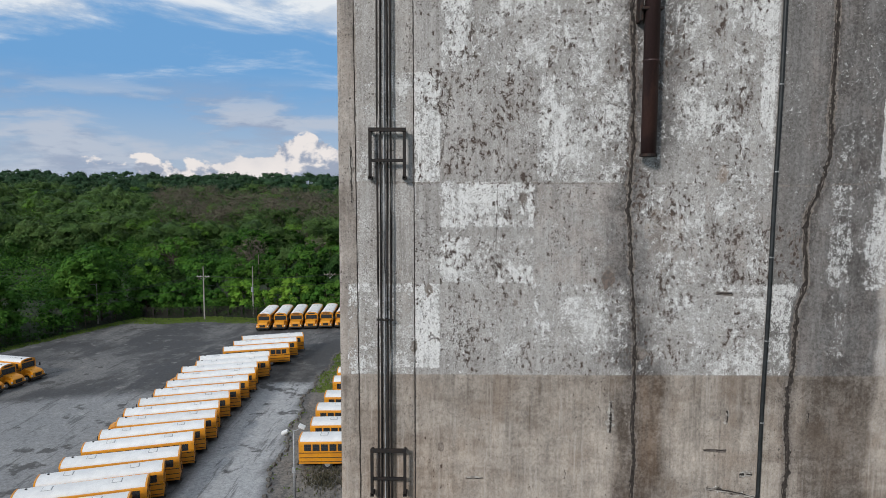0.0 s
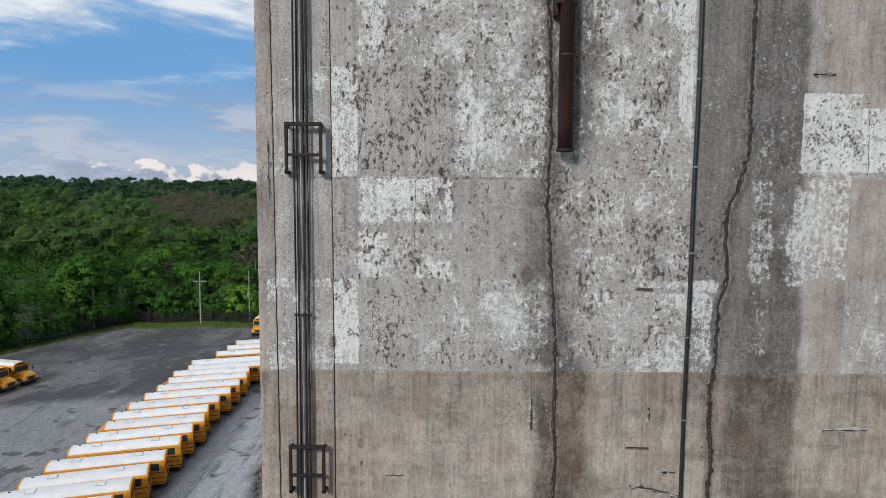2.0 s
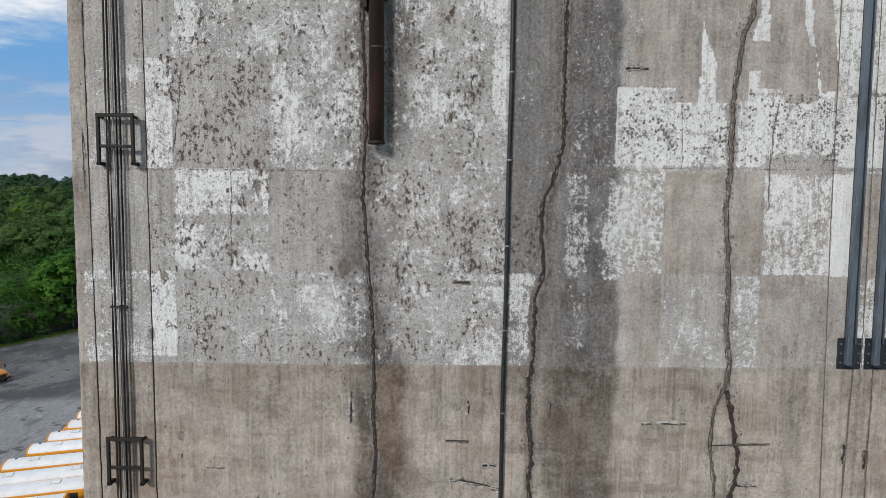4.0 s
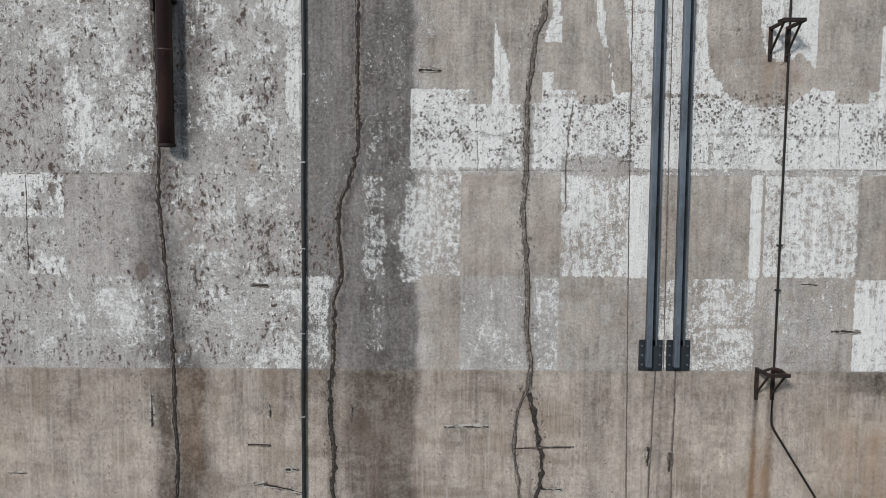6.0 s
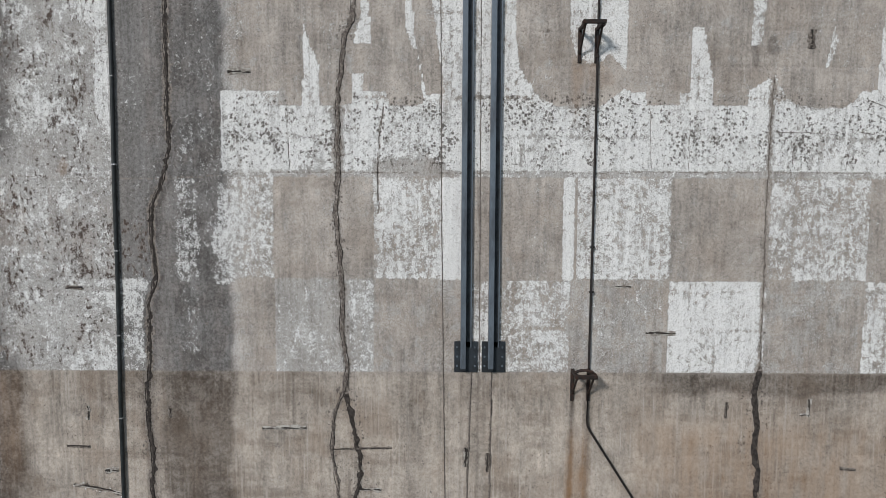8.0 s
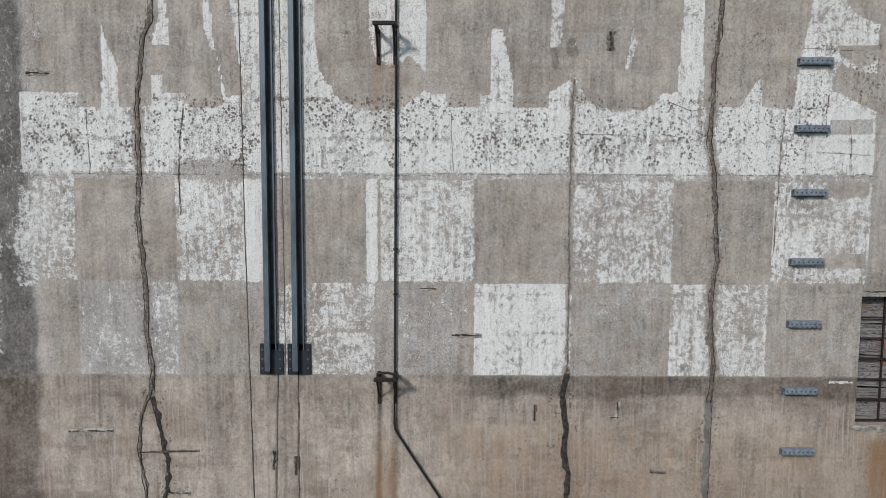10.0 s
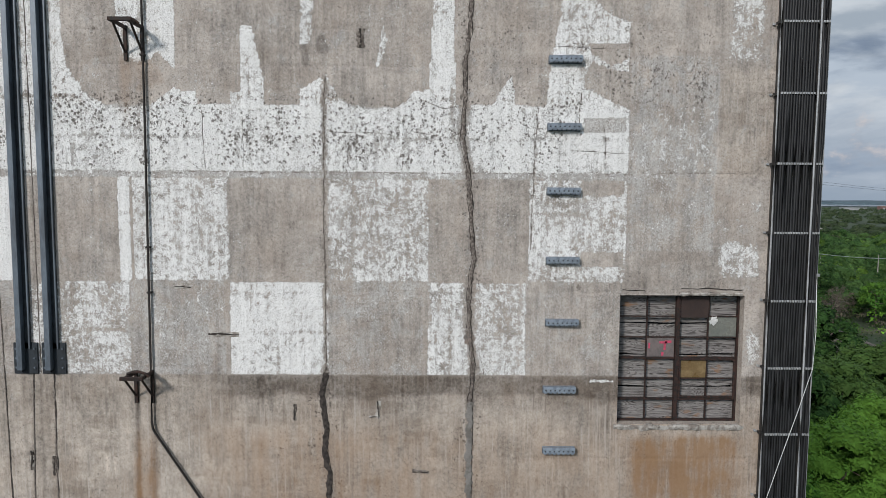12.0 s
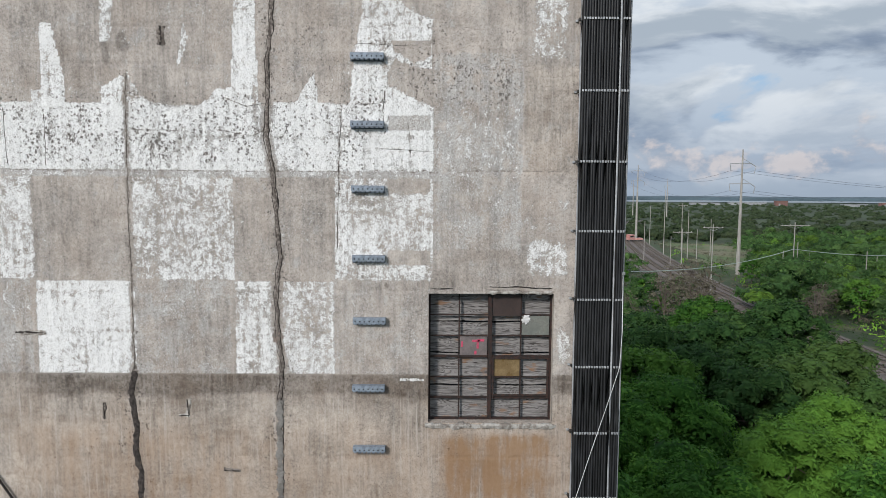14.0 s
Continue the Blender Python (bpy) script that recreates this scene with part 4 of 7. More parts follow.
LINES += [
        ([(9.24, 26.46), (9.17, 25.9), (9.13, 25.25), (9.15, 24.6)], 0.014, 0.5), ([(19.75, 26.5), (19.70, 25.9), (19.68, 25.2), (19.65, 24.0)], 0.012, 0.45),
        ([(20.5, 26.75), (20.45, 26.4), (20.48, 26.0)], 0.010, 0.4), ([(7.56, 26.4), (7.58, 25.3)], 0.008, 0.3), ([(17.6, 26.05), (18.2, 25.95), (18.4, 26.05)], 0.008, 0.4)]
LINES += [
        ([(19.9, 27.55), (20.9, 27.5)], 0.007, 0.4), ([(19.9, 26.5), (20.5, 26.55)], 0.008, 0.35), ([(-1.25, 26.9), (-1.3, 26.3), (-1.42, 25.5)], 0.007, 0.45),
        ([(7.1, 26.0), (7.9, 25.95), (8.4, 25.98)], 0.006, 0.3), ([(10.5, 25.9), (11.8, 25.95)], 0.006, 0.25), ([(13.9, 26.4), (13.95, 25.4)], 0.006, 0.3), ([(14.6, 26.3), (14.62, 25.4)], 0.006, 0.3), ([(16.1, 26.05), (17.2, 26.0)], 0.006, 0.3), ([(17.7, 26.6), (18.1, 26.45), (18.4, 26.5)], 0.006, 0.3), ([(20.4, 25.75), (21.3, 25.7)], 0.006, 0.3), ([(20.9, 26.2), (20.95, 25.5)], 0.006, 0.3), ([(-1.4, 27.75), (2.0, 27.7)], 0.006, 0.3), ([(-1.8, 24.0), (0.3, 23.98)], 0.006, 0.3), ([(-0.4, 25.2), (-0.42, 23.5)], 0.006, 0.25), ([(2.2, 26.3), (4.4, 26.28)], 0.006, 0.3)]
for k, (pts, w, v) in enumerate(LINES):
    d = near(pts, 0.012, 90 + 2 * k)
    deep += 0.012 * smooth((w + 0.012 - d) / 0.02)
    fill += v * smooth((w + 0.014 - d) / 0.022)
# slots and scars where iron was pulled out: x, z, half width, half height, depth
SCARS = [
        (1.61, 23.50, 0.15, 0.20, 0.55), (3.60, 25.43, 0.13, 0.20, 0.35), (6.74, 27.04, 0.20, 0.05, 0.85), (3.71, 23.24, 0.15, 0.03, 0.9), (3.66, 20.95, 0.10, 0.08, 0.6), (3.86, 20.95, 0.03, 0.13, 0.9),
        (3.66, 20.32, 0.21, 0.022, 0.85), (4.25, 19.86, 0.12, 0.05, 0.7), (7.42, 20.68, 0.40, 0.035, 0.85), (7.30, 20.36, 0.08, 0.05, 0.7), (-1.38, 20.36, 0.07, 0.11, 0.9), (-0.77, 19.78, 0.16, 0.015, 0.8)]
SCARS += [
        (16.65, 27.64, 0.07, 0.16, 0.9), (13.51, 23.31, 0.14, 0.03, 0.8), (14.21, 22.46, 0.27, 0.045, 0.9), (15.45, 21.05, 0.025, 0.15, 0.8), (16.95, 21.10, 0.03, 0.16, 0.8), (16.88, 20.97, 0.09, 0.02, 0.8),
        (17.72, 19.94, 0.15, 0.02, 0.9), (16.66, 23.02, 0.11, 0.02, 0.6), (16.80, 22.70, 0.08, 0.02, 0.6), (20.52, 23.34, 0.06, 0.06, 0.8), (18.58, 22.41, 0.13, 0.13, 0.5), (15.44, 24.40, 0.05, 0.10, 0.8)]
SCARS += [
        (8.83, 20.30, 0.55, 0.016, 0.9), (8.98, 19.52, 0.20, 0.035, 0.85), (-0.05, 23.05, 0.06, 0.07, 0.9), (0.05, 24.93, 0.10, 0.12, 0.8), (-1.62, 23.30, 0.07, 0.13, 0.8), (-1.88, 22.25, 0.07, 0.14, 0.7),
        (5.35, 20.95, 0.025, 0.09, 0.85), (1.72, 20.95, 0.05, 0.30, 0.8), (2.25, 22.15, 0.13, 0.13, 0.8), (2.0, 20.9, 0.05, 0.2, 0.5), (-3.0, 25.35, 0.03, 0.5, 0.8), (10.72, 20.15, 0.045, 0.18, 0.8), (11.12, 20.05, 0.04, 0.18, 0.7)]
SCARS += [
        (4.02, 26.80, 0.05, 0.35, 0.35), (3.42, 27.8, 0.17, 0.15, 0.4), (0.55, 27.55, 0.09, 0.09, 0.7), (12.1, 27.68, 0.06, 0.12, 0.6), (12.95, 27.0, 0.13, 0.2, 0.4), (-0.95, 21.05, 0.04, 0.04, 0.6)]
for k, (x, z, rx, rz, v) in enumerate(SCARS):
    m = blot(x, z, rx, rz, 200 + k, 0.22)
    deep += 0.008 * v * m
    fill += 0.55 * v * m
# long scar near the cable, and the course edge
d = near([(3.54, 19.60), (4.0, 19.52), (4.48, 19.41)], 0.03, 301)
fill += 0.85 * smooth((0.03 - d) / 0.02)
deep += 0.02 * smooth((0.03 - d) / 0.02)
lay(coat, smooth((0.07 - d) / 0.04), 0.45)
deep += 0.006 * smooth((C0 + 0.01 - GZ) / 0.02)
deep += 0.003 * wob(3.0, 77, 1.0)
# the west corner is worn round
deep += 0.05 * smooth((X0 + 0.06 + 0.02 * wob(4.0, 7, 1.0) - GX) / 0.07)
coat, damp, rust, fill, thin, scab = (np.clip(a, 0, 1) for a in (coat, damp, rust, fill, thin, scab))

# window opening, on the grid
WX0, WX1, WZ0, WZ1 = 21.26, 23.50, 20.85, 23.22
ix0, ix1 = (int(round((v - X0) / STEP)) for v in (WX0, WX1))
iz0, iz1 = (int(round((v - GZ0) / STEP)) for v in (WZ0, WZ1))
WX0, WX1, WZ0, WZ1 = gx[ix0], gx[ix1], gz[iz0], gz[iz1]
REVEAL = 0.30
verts = np.stack([GX, WALL_Y + deep, GZ], -1).reshape(-1, 3)
idx = np.arange((nx + 1) * (nz + 1)).reshape(nz + 1, nx + 1)
quads = np.stack([idx[:-1, :-1], idx[:-1, 1:], idx[1:, 1:], idx[1:, :-1]], -1)
keep = np.ones((nz, nx), bool)
keep[iz0:iz1, ix0:ix1] = False
quads = quads[keep]
extra_v, extra_f = [], []
base = len(verts)


def quad(*pts):
    extra_f.append([base + len(extra_v) + k for k in range(4)])
    extra_v.extend(pts)


YB = WALL_Y + 0.45
for z0, z1 in ((GROUND - 0.5, GZ0), (GZ1, TOP)):
    quad((X0, WALL_Y, z0), (X1, WALL_Y, z0), (X1, WALL_Y, z1), (X0, WALL_Y, z1))
for x, flip in ((X0, 1), (X1, 0)):
    for z0, z1 in ((GROUND - 0.5, GZ0), (GZ0, GZ1), (GZ1, TOP)):
        p = [(x, WALL_Y + (0.05 if flip and z0 == GZ0 else 0), z0), (x, YB, z0), (x, YB, z1), (x, WALL_Y + (0.05 if flip and z0 == GZ0 else 0), z1)]
        quad(*(p[::-1] if flip else p))
for x0, x1, z0, z1 in ((X0, WX0, GROUND - 0.5, TOP), (WX1, X1, GROUND - 0.5, TOP), (WX0, WX1, GROUND - 0.5, WZ0), (WX0, WX1, WZ1, TOP)):
    quad((x1, YB, z0), (x0, YB, z0), (x0, YB, z1), (x1, YB, z1))
quad((X0, WALL_Y, TOP), (X1, WALL_Y, TOP), (X1, YB, TOP), (X0, YB, TOP))
quad((WX0, WALL_Y, WZ0), (WX1, WALL_Y, WZ0), (WX1, YB, WZ0), (WX0, YB, WZ0))
quad((WX0, YB, WZ1), (WX1, YB, WZ1), (WX1, WALL_Y, WZ1), (WX0, WALL_Y, WZ1))
quad((WX0, WALL_Y, WZ0), (WX0, YB, WZ0), (WX0, YB, WZ1), (WX0, WALL_Y, WZ1))
quad((WX1, YB, WZ0), (WX1, WALL_Y, WZ0), (WX1, WALL_Y, WZ1), (WX1, YB, WZ1))
me = mesh_np("wall_south", np.vstack([verts, np.array(extra_v)]), np.vstack([quads, np.array(extra_f)]), [M_WALL])
smooth_flags = np.zeros(len(quads) + len(extra_f), bool)
smooth_flags[:len(quads)] = True
me.polygons.foreach_set("use_smooth", smooth_flags)
total = len(verts) + len(extra_v)
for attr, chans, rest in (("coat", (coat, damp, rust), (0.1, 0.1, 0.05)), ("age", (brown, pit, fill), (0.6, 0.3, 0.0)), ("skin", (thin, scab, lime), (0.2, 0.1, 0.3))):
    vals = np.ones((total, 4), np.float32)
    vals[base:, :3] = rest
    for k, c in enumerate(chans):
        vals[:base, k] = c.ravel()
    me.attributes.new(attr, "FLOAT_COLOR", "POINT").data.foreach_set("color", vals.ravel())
wall = tagged(new("wall_south", me), "tall grey concrete wall with peeling white chequered paint, cracks and stains", "wall", kind="structure")



def ribbon(name, pts, width, proud, mat, seed, wander, label, step=0.016, ragged=0.55):
    """A ragged rough strip along a polyline on the wall."""
    pts = [Vector((x, 0, z)) for x, z in pts]
    line = []
    for p, q in zip(pts, pts[1:]):
        n = max(2, int((q - p).length / step))
        line += [p.lerp(q, i / n) for i in range(n)]
    line.append(pts[-1])
    v, f = [], []
    for i, p in enumerate(line):
        t = (line[min(i + 1, len(line) - 1)] - line[max(i - 1, 0)]).normalized()
        side = Vector((t.z, 0, -t.x))
        s0 = p.z * 3.1 + p.x
        c = p + side * wander * noise.fractal(Vector((s0, seed, 0)), 0.9, 2.1, 6)
        wl = width * (1 + ragged * 1.6 * noise.fractal(Vector((s0 * 2.6, seed + 9, 1)), 0.8, 2.2, 6))
        wr = width * (1 + ragged * 1.6 * noise.fractal(Vector((s0 * 2.6, seed + 19, 2)), 0.8, 2.2, 6))
        swell = 0.72 + 0.9 * abs(noise.noise(Vector((s0 * 0.55, seed + 3, 5)))) if ragged > 0.5 else 1.0
        wl, wr = max(wl * swell, width * 0.12), max(wr * swell, width * 0.12)
        for k, (o, h) in enumerate(((-wl, -0.01), (-wl * 0.8, 0.5), (-wl * 0.3, 1.0), (wr * 0.3, 1.0), (wr * 0.8, 0.5), (wr, -0.01))):
            g = proud * h * (1 + 0.9 * noise.noise(Vector((s0 * 14, k * 3.3, seed)))) if h > 0 else -0.012
            v.append((c.x + side.x * o, WALL_Y - max(g, 0.002) if h > 0 else WALL_Y + 0.012, c.z + side.z * o))
    n = len(line)
    for i in range(n - 1):
        for k in range(5):
            f.append((i * 6 + k, (i + 1) * 6 + k, (i + 1) * 6 + k + 1, i * 6 + k + 1))
    o = new(name, mesh_np(name, v, f, [mat]))
    o.parent = wall
    o["label"] = label
    return o


for k, (name, (pts, w)) in enumerate(CRACKS.items()):
    if name == "seam":
        ribbon("crack", pts, 0.012, 0.004, M_RIM, 400 + k, 0.02, "thin dark crack in the concrete", ragged=0.8)
    elif name in ("east_low", "seam_low"):
        ribbon("crack_filling", pts, w * (0.95 if name == "east_low" else 1.05), 0.008, M_GROUT if name == "east_low" else M_MORTAR_DK, 400 + k, 0.02, "smooth grey mortar filling in a crack", ragged=0.45)
        ribbon("crack", [(x + w * 0.9, z) for x, z in pts], 0.006, 0.003, M_CRACK, 430 + k, 0.015, "thin dark crack in the concrete", ragged=0.9)
    else:
        dark = name in ("west", "damp", "fork_b")
        ribbon("crack_filling", pts, w * (1.1 if name == "fork_b" else 0.8), 0.006, M_MORTAR_DK if dark else M_SEAL, 400 + k, 0.045, "crumbling brown mortar along a crack", ragged=0.85)
        ribbon("crack", [(x + (0.012 if dark else w * 0.62), z) for x, z in pts], w * (0.34 if name == "west" else 0.20), 0.0085, M_CRACK, 430 + k, 0.035, "dark open crack in the concrete", ragged=0.95)
        ribbon("crack", [(x - w * 0.75, z) for x, z in pts], w * 0.12, 0.007, M_CRACK, 460 + k, 0.035, "dark open crack in the concrete", ragged=0.95)
# scars: a torn pale rim round a dark slot
for k, (x, z, rx, rz, v) in enumerate(SCARS):
    if v < 0.7 or max(rx, rz) < 2.2 * min(rx, rz):
        if min(rx, rz) > 0.09 and 0.5 <= v <= 0.6:
            o = new("mortar_patch", finish("mortar_patch", rough_lump(rx * 0.72, 0.006, rz * 0.78, 600 + k, 4, 0.42), M_PATCH))
            o.location = (x, WALL_Y - 0.001, z)
            o.parent = wall
        continue
    tilt = 0.03 * math.sin(k * 2.7)
    ends = [(x - rx, z - tilt * rx), (x, z + 0.006), (x + rx, z + tilt * rx)] if rx > rz else [(x - tilt * rz, z - rz), (x + 0.004, z), (x + tilt * rz, z + rz)]
    w = min(rx, rz)
    ribbon("scar_rim", ends, w * 1.05 + 0.008, 0.007, M_BROKEN if k % 3 else M_RIM, 620 + k, 0.02, "chipped pale rim of a slot", step=0.012, ragged=0.8)
    ribbon("scar", ends, w * 0.5 + 0.004, 0.010, M_CRACK, 660 + k, 0.012, "dark slot left by removed iron", step=0.012, ragged=0.7)
ribbon("scar_rim", [(3.54, 19.60), (4.0, 19.52), (4.48, 19.41)], 0.035, 0.008, M_BROKEN, 701, 0.03, "chipped pale rim of a slot", ragged=0.8)
ribbon("scar", [(3.54, 19.61), (4.0, 19.53), (4.48, 19.42)], 0.010, 0.012, M_CRACK, 702, 0.03, "dark slot left by removed iron", ragged=0.8)
for k, (pts, w, v) in enumerate(p for p in LINES[12:] if abs(p[0][0][0] - p[0][-1][0]) < 1.1):
    ribbon("hairline_crack", pts, 0.004, 0.003, M_RIM, 720 + k, 0.022, "hairline crack in the wall", step=0.03, ragged=0.9)
# broken edge over the window
ribbon("broken_edge", [(22.30, 23.27), (22.9, 23.30), (23.50, 23.27)], 0.030, 0.006, M_CONC, 760, 0.08, "broken concrete edge", ragged=1.0)
ribbon("scar", [(22.35, 23.32), (22.9, 23.34), (23.45, 23.31)], 0.012, 0.014, M_CRACK, 761, 0.05, "dark broken edge over the window", ragged=0.9)
ribbon("scar", [(21.3, 23.30), (21.7, 23.29)], 0.008, 0.012, M_CRACK, 762, 0.04, "dark broken edge over the window", ragged=0.9)
# straight joints, sealed with dark mastic
for k, pts in enumerate(([(-2.95, 29.5), (-2.87, 18.5)], [(-1.91, 29.5), (-1.88, 24.46), (-1.86, 18.5)], [(10.23, 29.5), (10.27, 24.31), (10.36, 18.5)], [(10.82, 21.75), (10.73, 18.5)], [(11.18, 21.75), (11.17, 18.5)], [(10.93, 29.5), (10.96, 21.75)])):
    ribbon("joint", pts, 0.008, 0.004, M_CRACK if k in (0, 1) else M_SEAL, 500 + k, 0.006, "narrow dark joint in the wall", ragged=0.35)
# the rest of the building, closed round
for name, b in (("wall_west", (X0, X0 + 0.45, YB, 30, GROUND - 0.5, TOP)), ("wall_east", (X1 - 0.45, X1, YB, 30, GROUND - 0.5, TOP)),
                ("wall_north", (X0 + 0.45, X1 - 0.45, 29.55, 30, GROUND - 0.5, TOP))):
    tagged(new(name, finish(name, boxed(*b), M_CONC)), "plain weathered concrete side wall", "wall", kind="structure")
tagged(new("roof", finish("roof", boxed(X0 - 0.1, X1 + 0.1, WALL_Y - 0.1, 30.1, TOP, TOP + 0.4, 0.05), M_CONC)), "flat concrete roof slab", "roof", kind="structure")

# ---------------------------------------------------------------- window
win = thing("window_1", "rusted steel window, panes gone, boarded with weathered plywood", "window", kind="structure")
FY = WALL_Y + 0.20
XM = 22.38
xs_l, xs_r = np.linspace(WX0 + 0.03, XM - 0.035, 3), np.linspace(XM + 0.035, WX1 - 0.03, 3)
zs = np.linspace(WZ0 + 0.03, WZ1 - 0.03, 7)
bm = bmesh.new()
for x0, x1, z0, z1 in ((WX0, WX0 + 0.035, WZ0, WZ1), (WX1 - 0.035, WX1, WZ0, WZ1), (WX0 + 0.035, WX1 - 0.035, WZ0, WZ0 + 0.035), (WX0 + 0.035, WX1 - 0.035, WZ1 - 0.035, WZ1)):
    box(bm, x0, x1, FY - 0.03, FY + 0.03, z0, z1)
part("window_frame", bm, M_SASH, win)
part("mullion", boxed(XM - 0.035, XM + 0.035, FY - 0.05, FY + 0.03, WZ0 + 0.035, WZ1 - 0.035), M_SASH, win, "rust-brown steel centre post")
for xs in (xs_l, xs_r):
    part("glazing_bar", boxed(xs[1] - 0.012, xs[1] + 0.012, FY - 0.018, FY + 0.018, WZ0 + 0.035, WZ1 - 0.035), M_SASH, win)
    for k, z in enumerate(zs[1:-1]):
        h = 0.020 if k in (0, 2) else 0.010
        part("glazing_bar", boxed(xs[0] + 0.006, xs[2] - 0.006, FY - 0.024, FY + 0.012, z - h, z + h), M_SASH, win)
# opening vent of the east sash, a second thin frame
bm = bmesh.new()
for x0, x1, z0, z1 in ((xs_r[0] + 0.01, xs_r[0] + 0.04, zs[1], zs[3]), (xs_r[2] - 0.05, xs_r[2] - 0.015, zs[1], zs[3]), (xs_r[0] + 0.04, xs_r[2] - 0.05, zs[1] + 0.03, zs[1] + 0.065), (xs_r[0] + 0.04, xs_r[2] - 0.05, zs[3] - 0.04, zs[3] - 0.012)):
    box(bm, x0, x1, FY - 0.045, FY - 0.026, z0, z1)
part("vent_frame", bm, M_SASH, win)
for k, (z0, z1) in enumerate(((WZ0, WZ0 + 0.62), (WZ0 + 0.62, WZ0 + 1.22), (WZ0 + 1.22, WZ0 + 1.80), (WZ0 + 1.80, WZ1))):
    for x0, x1 in ((WX0, XM + 0.02 * k), (XM + 0.02 * k, WX1)):
        y, tip = FY + 0.065 + 0.008 * k, 0.012 * math.sin(7.3 * k + 3.1 * x0)
        bm = boxed(x0 + 0.004, x1 - 0.004, y, y + 0.018, z0 + 0.012, z1 - 0.012)
        bmesh.ops.subdivide_edges(bm, edges=bm.edges[:], cuts=6, use_grid_fill=True)
        for v in bm.verts:
            u = (v.co.x - x0) / (x1 - x0)
            v.co.z += tip * (2 * u - 1) + 0.006 * math.sin(9 * u + 2.2 * k) * math.copysign(1, v.co.z - (z0 + z1) / 2)
            v.co.y += 0.010 * math.sin(4.0 * u + 1.7 * k)
        part("plywood_board", bm, M_PLY, win, "grey weathered plywood board")
# added near-black sheet: the gaps between boards show it as shade
part("dark_backing", boxed(WX0 + 0.004, WX1 - 0.004, FY + 0.20, FY + 0.22, WZ0 + 0.004, WZ1 - 0.004), M_HOLE, win, "near-black sheet painted as the shade behind the boards")
G = 0.014
for name, xs, c, r0, r1, mat, label in (("brown_panel", xs_r, 0, 5, 6, M_BOARD_DK, "dark brown opaque panel"), ("pane", xs_r, 1, 4, 5, M_GREEN_PANE, "dusty grey-green glass pane"),
                                        ("pane", xs_r, 0, 2, 3, M_OCHRE, "yellowed ochre pane"), ("pane", xs_l, 1, 3, 4, M_PINK_PANE, "pane with pink spray paint")):
    dz = 0.03 if name == "brown_panel" else 0.0
    part(name, boxed(xs[c] + G, xs[c + 1] - G, FY - 0.010 - dz, FY - 0.004 - dz, zs[r0] + G - dz, zs[r1] - G), mat, win, label)
bm = bmesh.new()
for x0, x1, z0, z1 in ((22.06, 22.20, 22.29, 22.33), (22.14, 22.18, 22.17, 22.30), (21.86, 21.89, 22.20, 22.30), (22.10, 22.14, 22.06, 22.13), (22.16, 22.28, 22.30, 22.345)):
    box(bm, x0, x1, FY - 0.016, FY - 0.012, z0, z1)
part("paint_mark", bm, M_PINK, win, "bright pink spray-paint strokes")
part("paint_flake", rough_lump(0.062, 0.008, 0.06, 3, 3, 0.9), M_WHITE, win, "white paint flake").location = (23.03, FY - 0.03, 22.72)
# broken sill and lintel edge
def ledge(name, x0, x1, z, h, proud, seed, label):
    bm = bmesh.new()
    n = int((x1 - x0) / 0.03)
    prof = []
    for i in range(n + 1):
        x = x0 + (x1 - x0) * i / n
        k = noise.fractal(Vector((x * 4, seed, 0)), 1.0, 2.0, 4)
        j = noise.fractal(Vector((x * 6, seed + 7, 2)), 1.0, 2.0, 4)
        p, a, b = proud * max(0.15, 0.8 + k), h * (0.75 + 0.7 * j), h * 0.35 * (1 + k)
        prof.append([bm.verts.new(c) for c in ((x, WALL_Y + 0.05, z + b), (x, WALL_Y - p * 0.7, z + b), (x, WALL_Y - p, z), (x, WALL_Y - p * 0.6, z - a * 0.7), (x, WALL_Y + 0.05, z - a))])
    for a, b in zip(prof, prof[1:]):
        for i in range(5):
            bm.faces.new((a[i], a[(i + 1) % 5], b[(i + 1) % 5], b[i]))
    bm.faces.new(prof[0])
    bm.faces.new(prof[-1][::-1])
    return part(name, bm, M_BROKEN, win, label)


ledge("window_sill", WX0 - 0.06, WX1 + 0.08, WZ0 - 0.05, 0.10, 0.036, 1, "crumbling pale concrete sill")
ledge("lintel_edge", WX0 + 1.05, WX1 - 0.05, WZ1 + 0.03, 0.05, 0.03, 5, "chipped concrete lintel edge")

# ---------------------------------------------------------------- fixings on the wall, from west to east


def conduit_bundle():
    ob = thing("conduit_bundle", "bundle of thin black conduits running up the concrete wall", "conduit", (-2.40, WALL_Y, 0))
    for k in range(5):
        x = -0.125 + 0.058 * k
        part("conduit", tube(bmesh.new(), [(x + 0.004 * math.sin(z * 0.9 + k), -0.10 - 0.012 * (k % 2), z) for z in np.arange(GROUND, 36.2, 1.0)], 0.018 if k != 2 else 0.014), M_GREY_PVC if k == 2 else M_BLACK_IRON, ob, smooth=True)
    for z in (22.75, 17.0, 28.9):
        part("strap", boxed(-0.15, 0.15, -0.135, -0.07, z, z + 0.03), M_BLACK_IRON, ob)
        part("strut", boxed(-0.03, 0.03, -0.075, 0.01, z, z + 0.03), M_BLACK_IRON, ob)
    return ob


conduit_bundle()


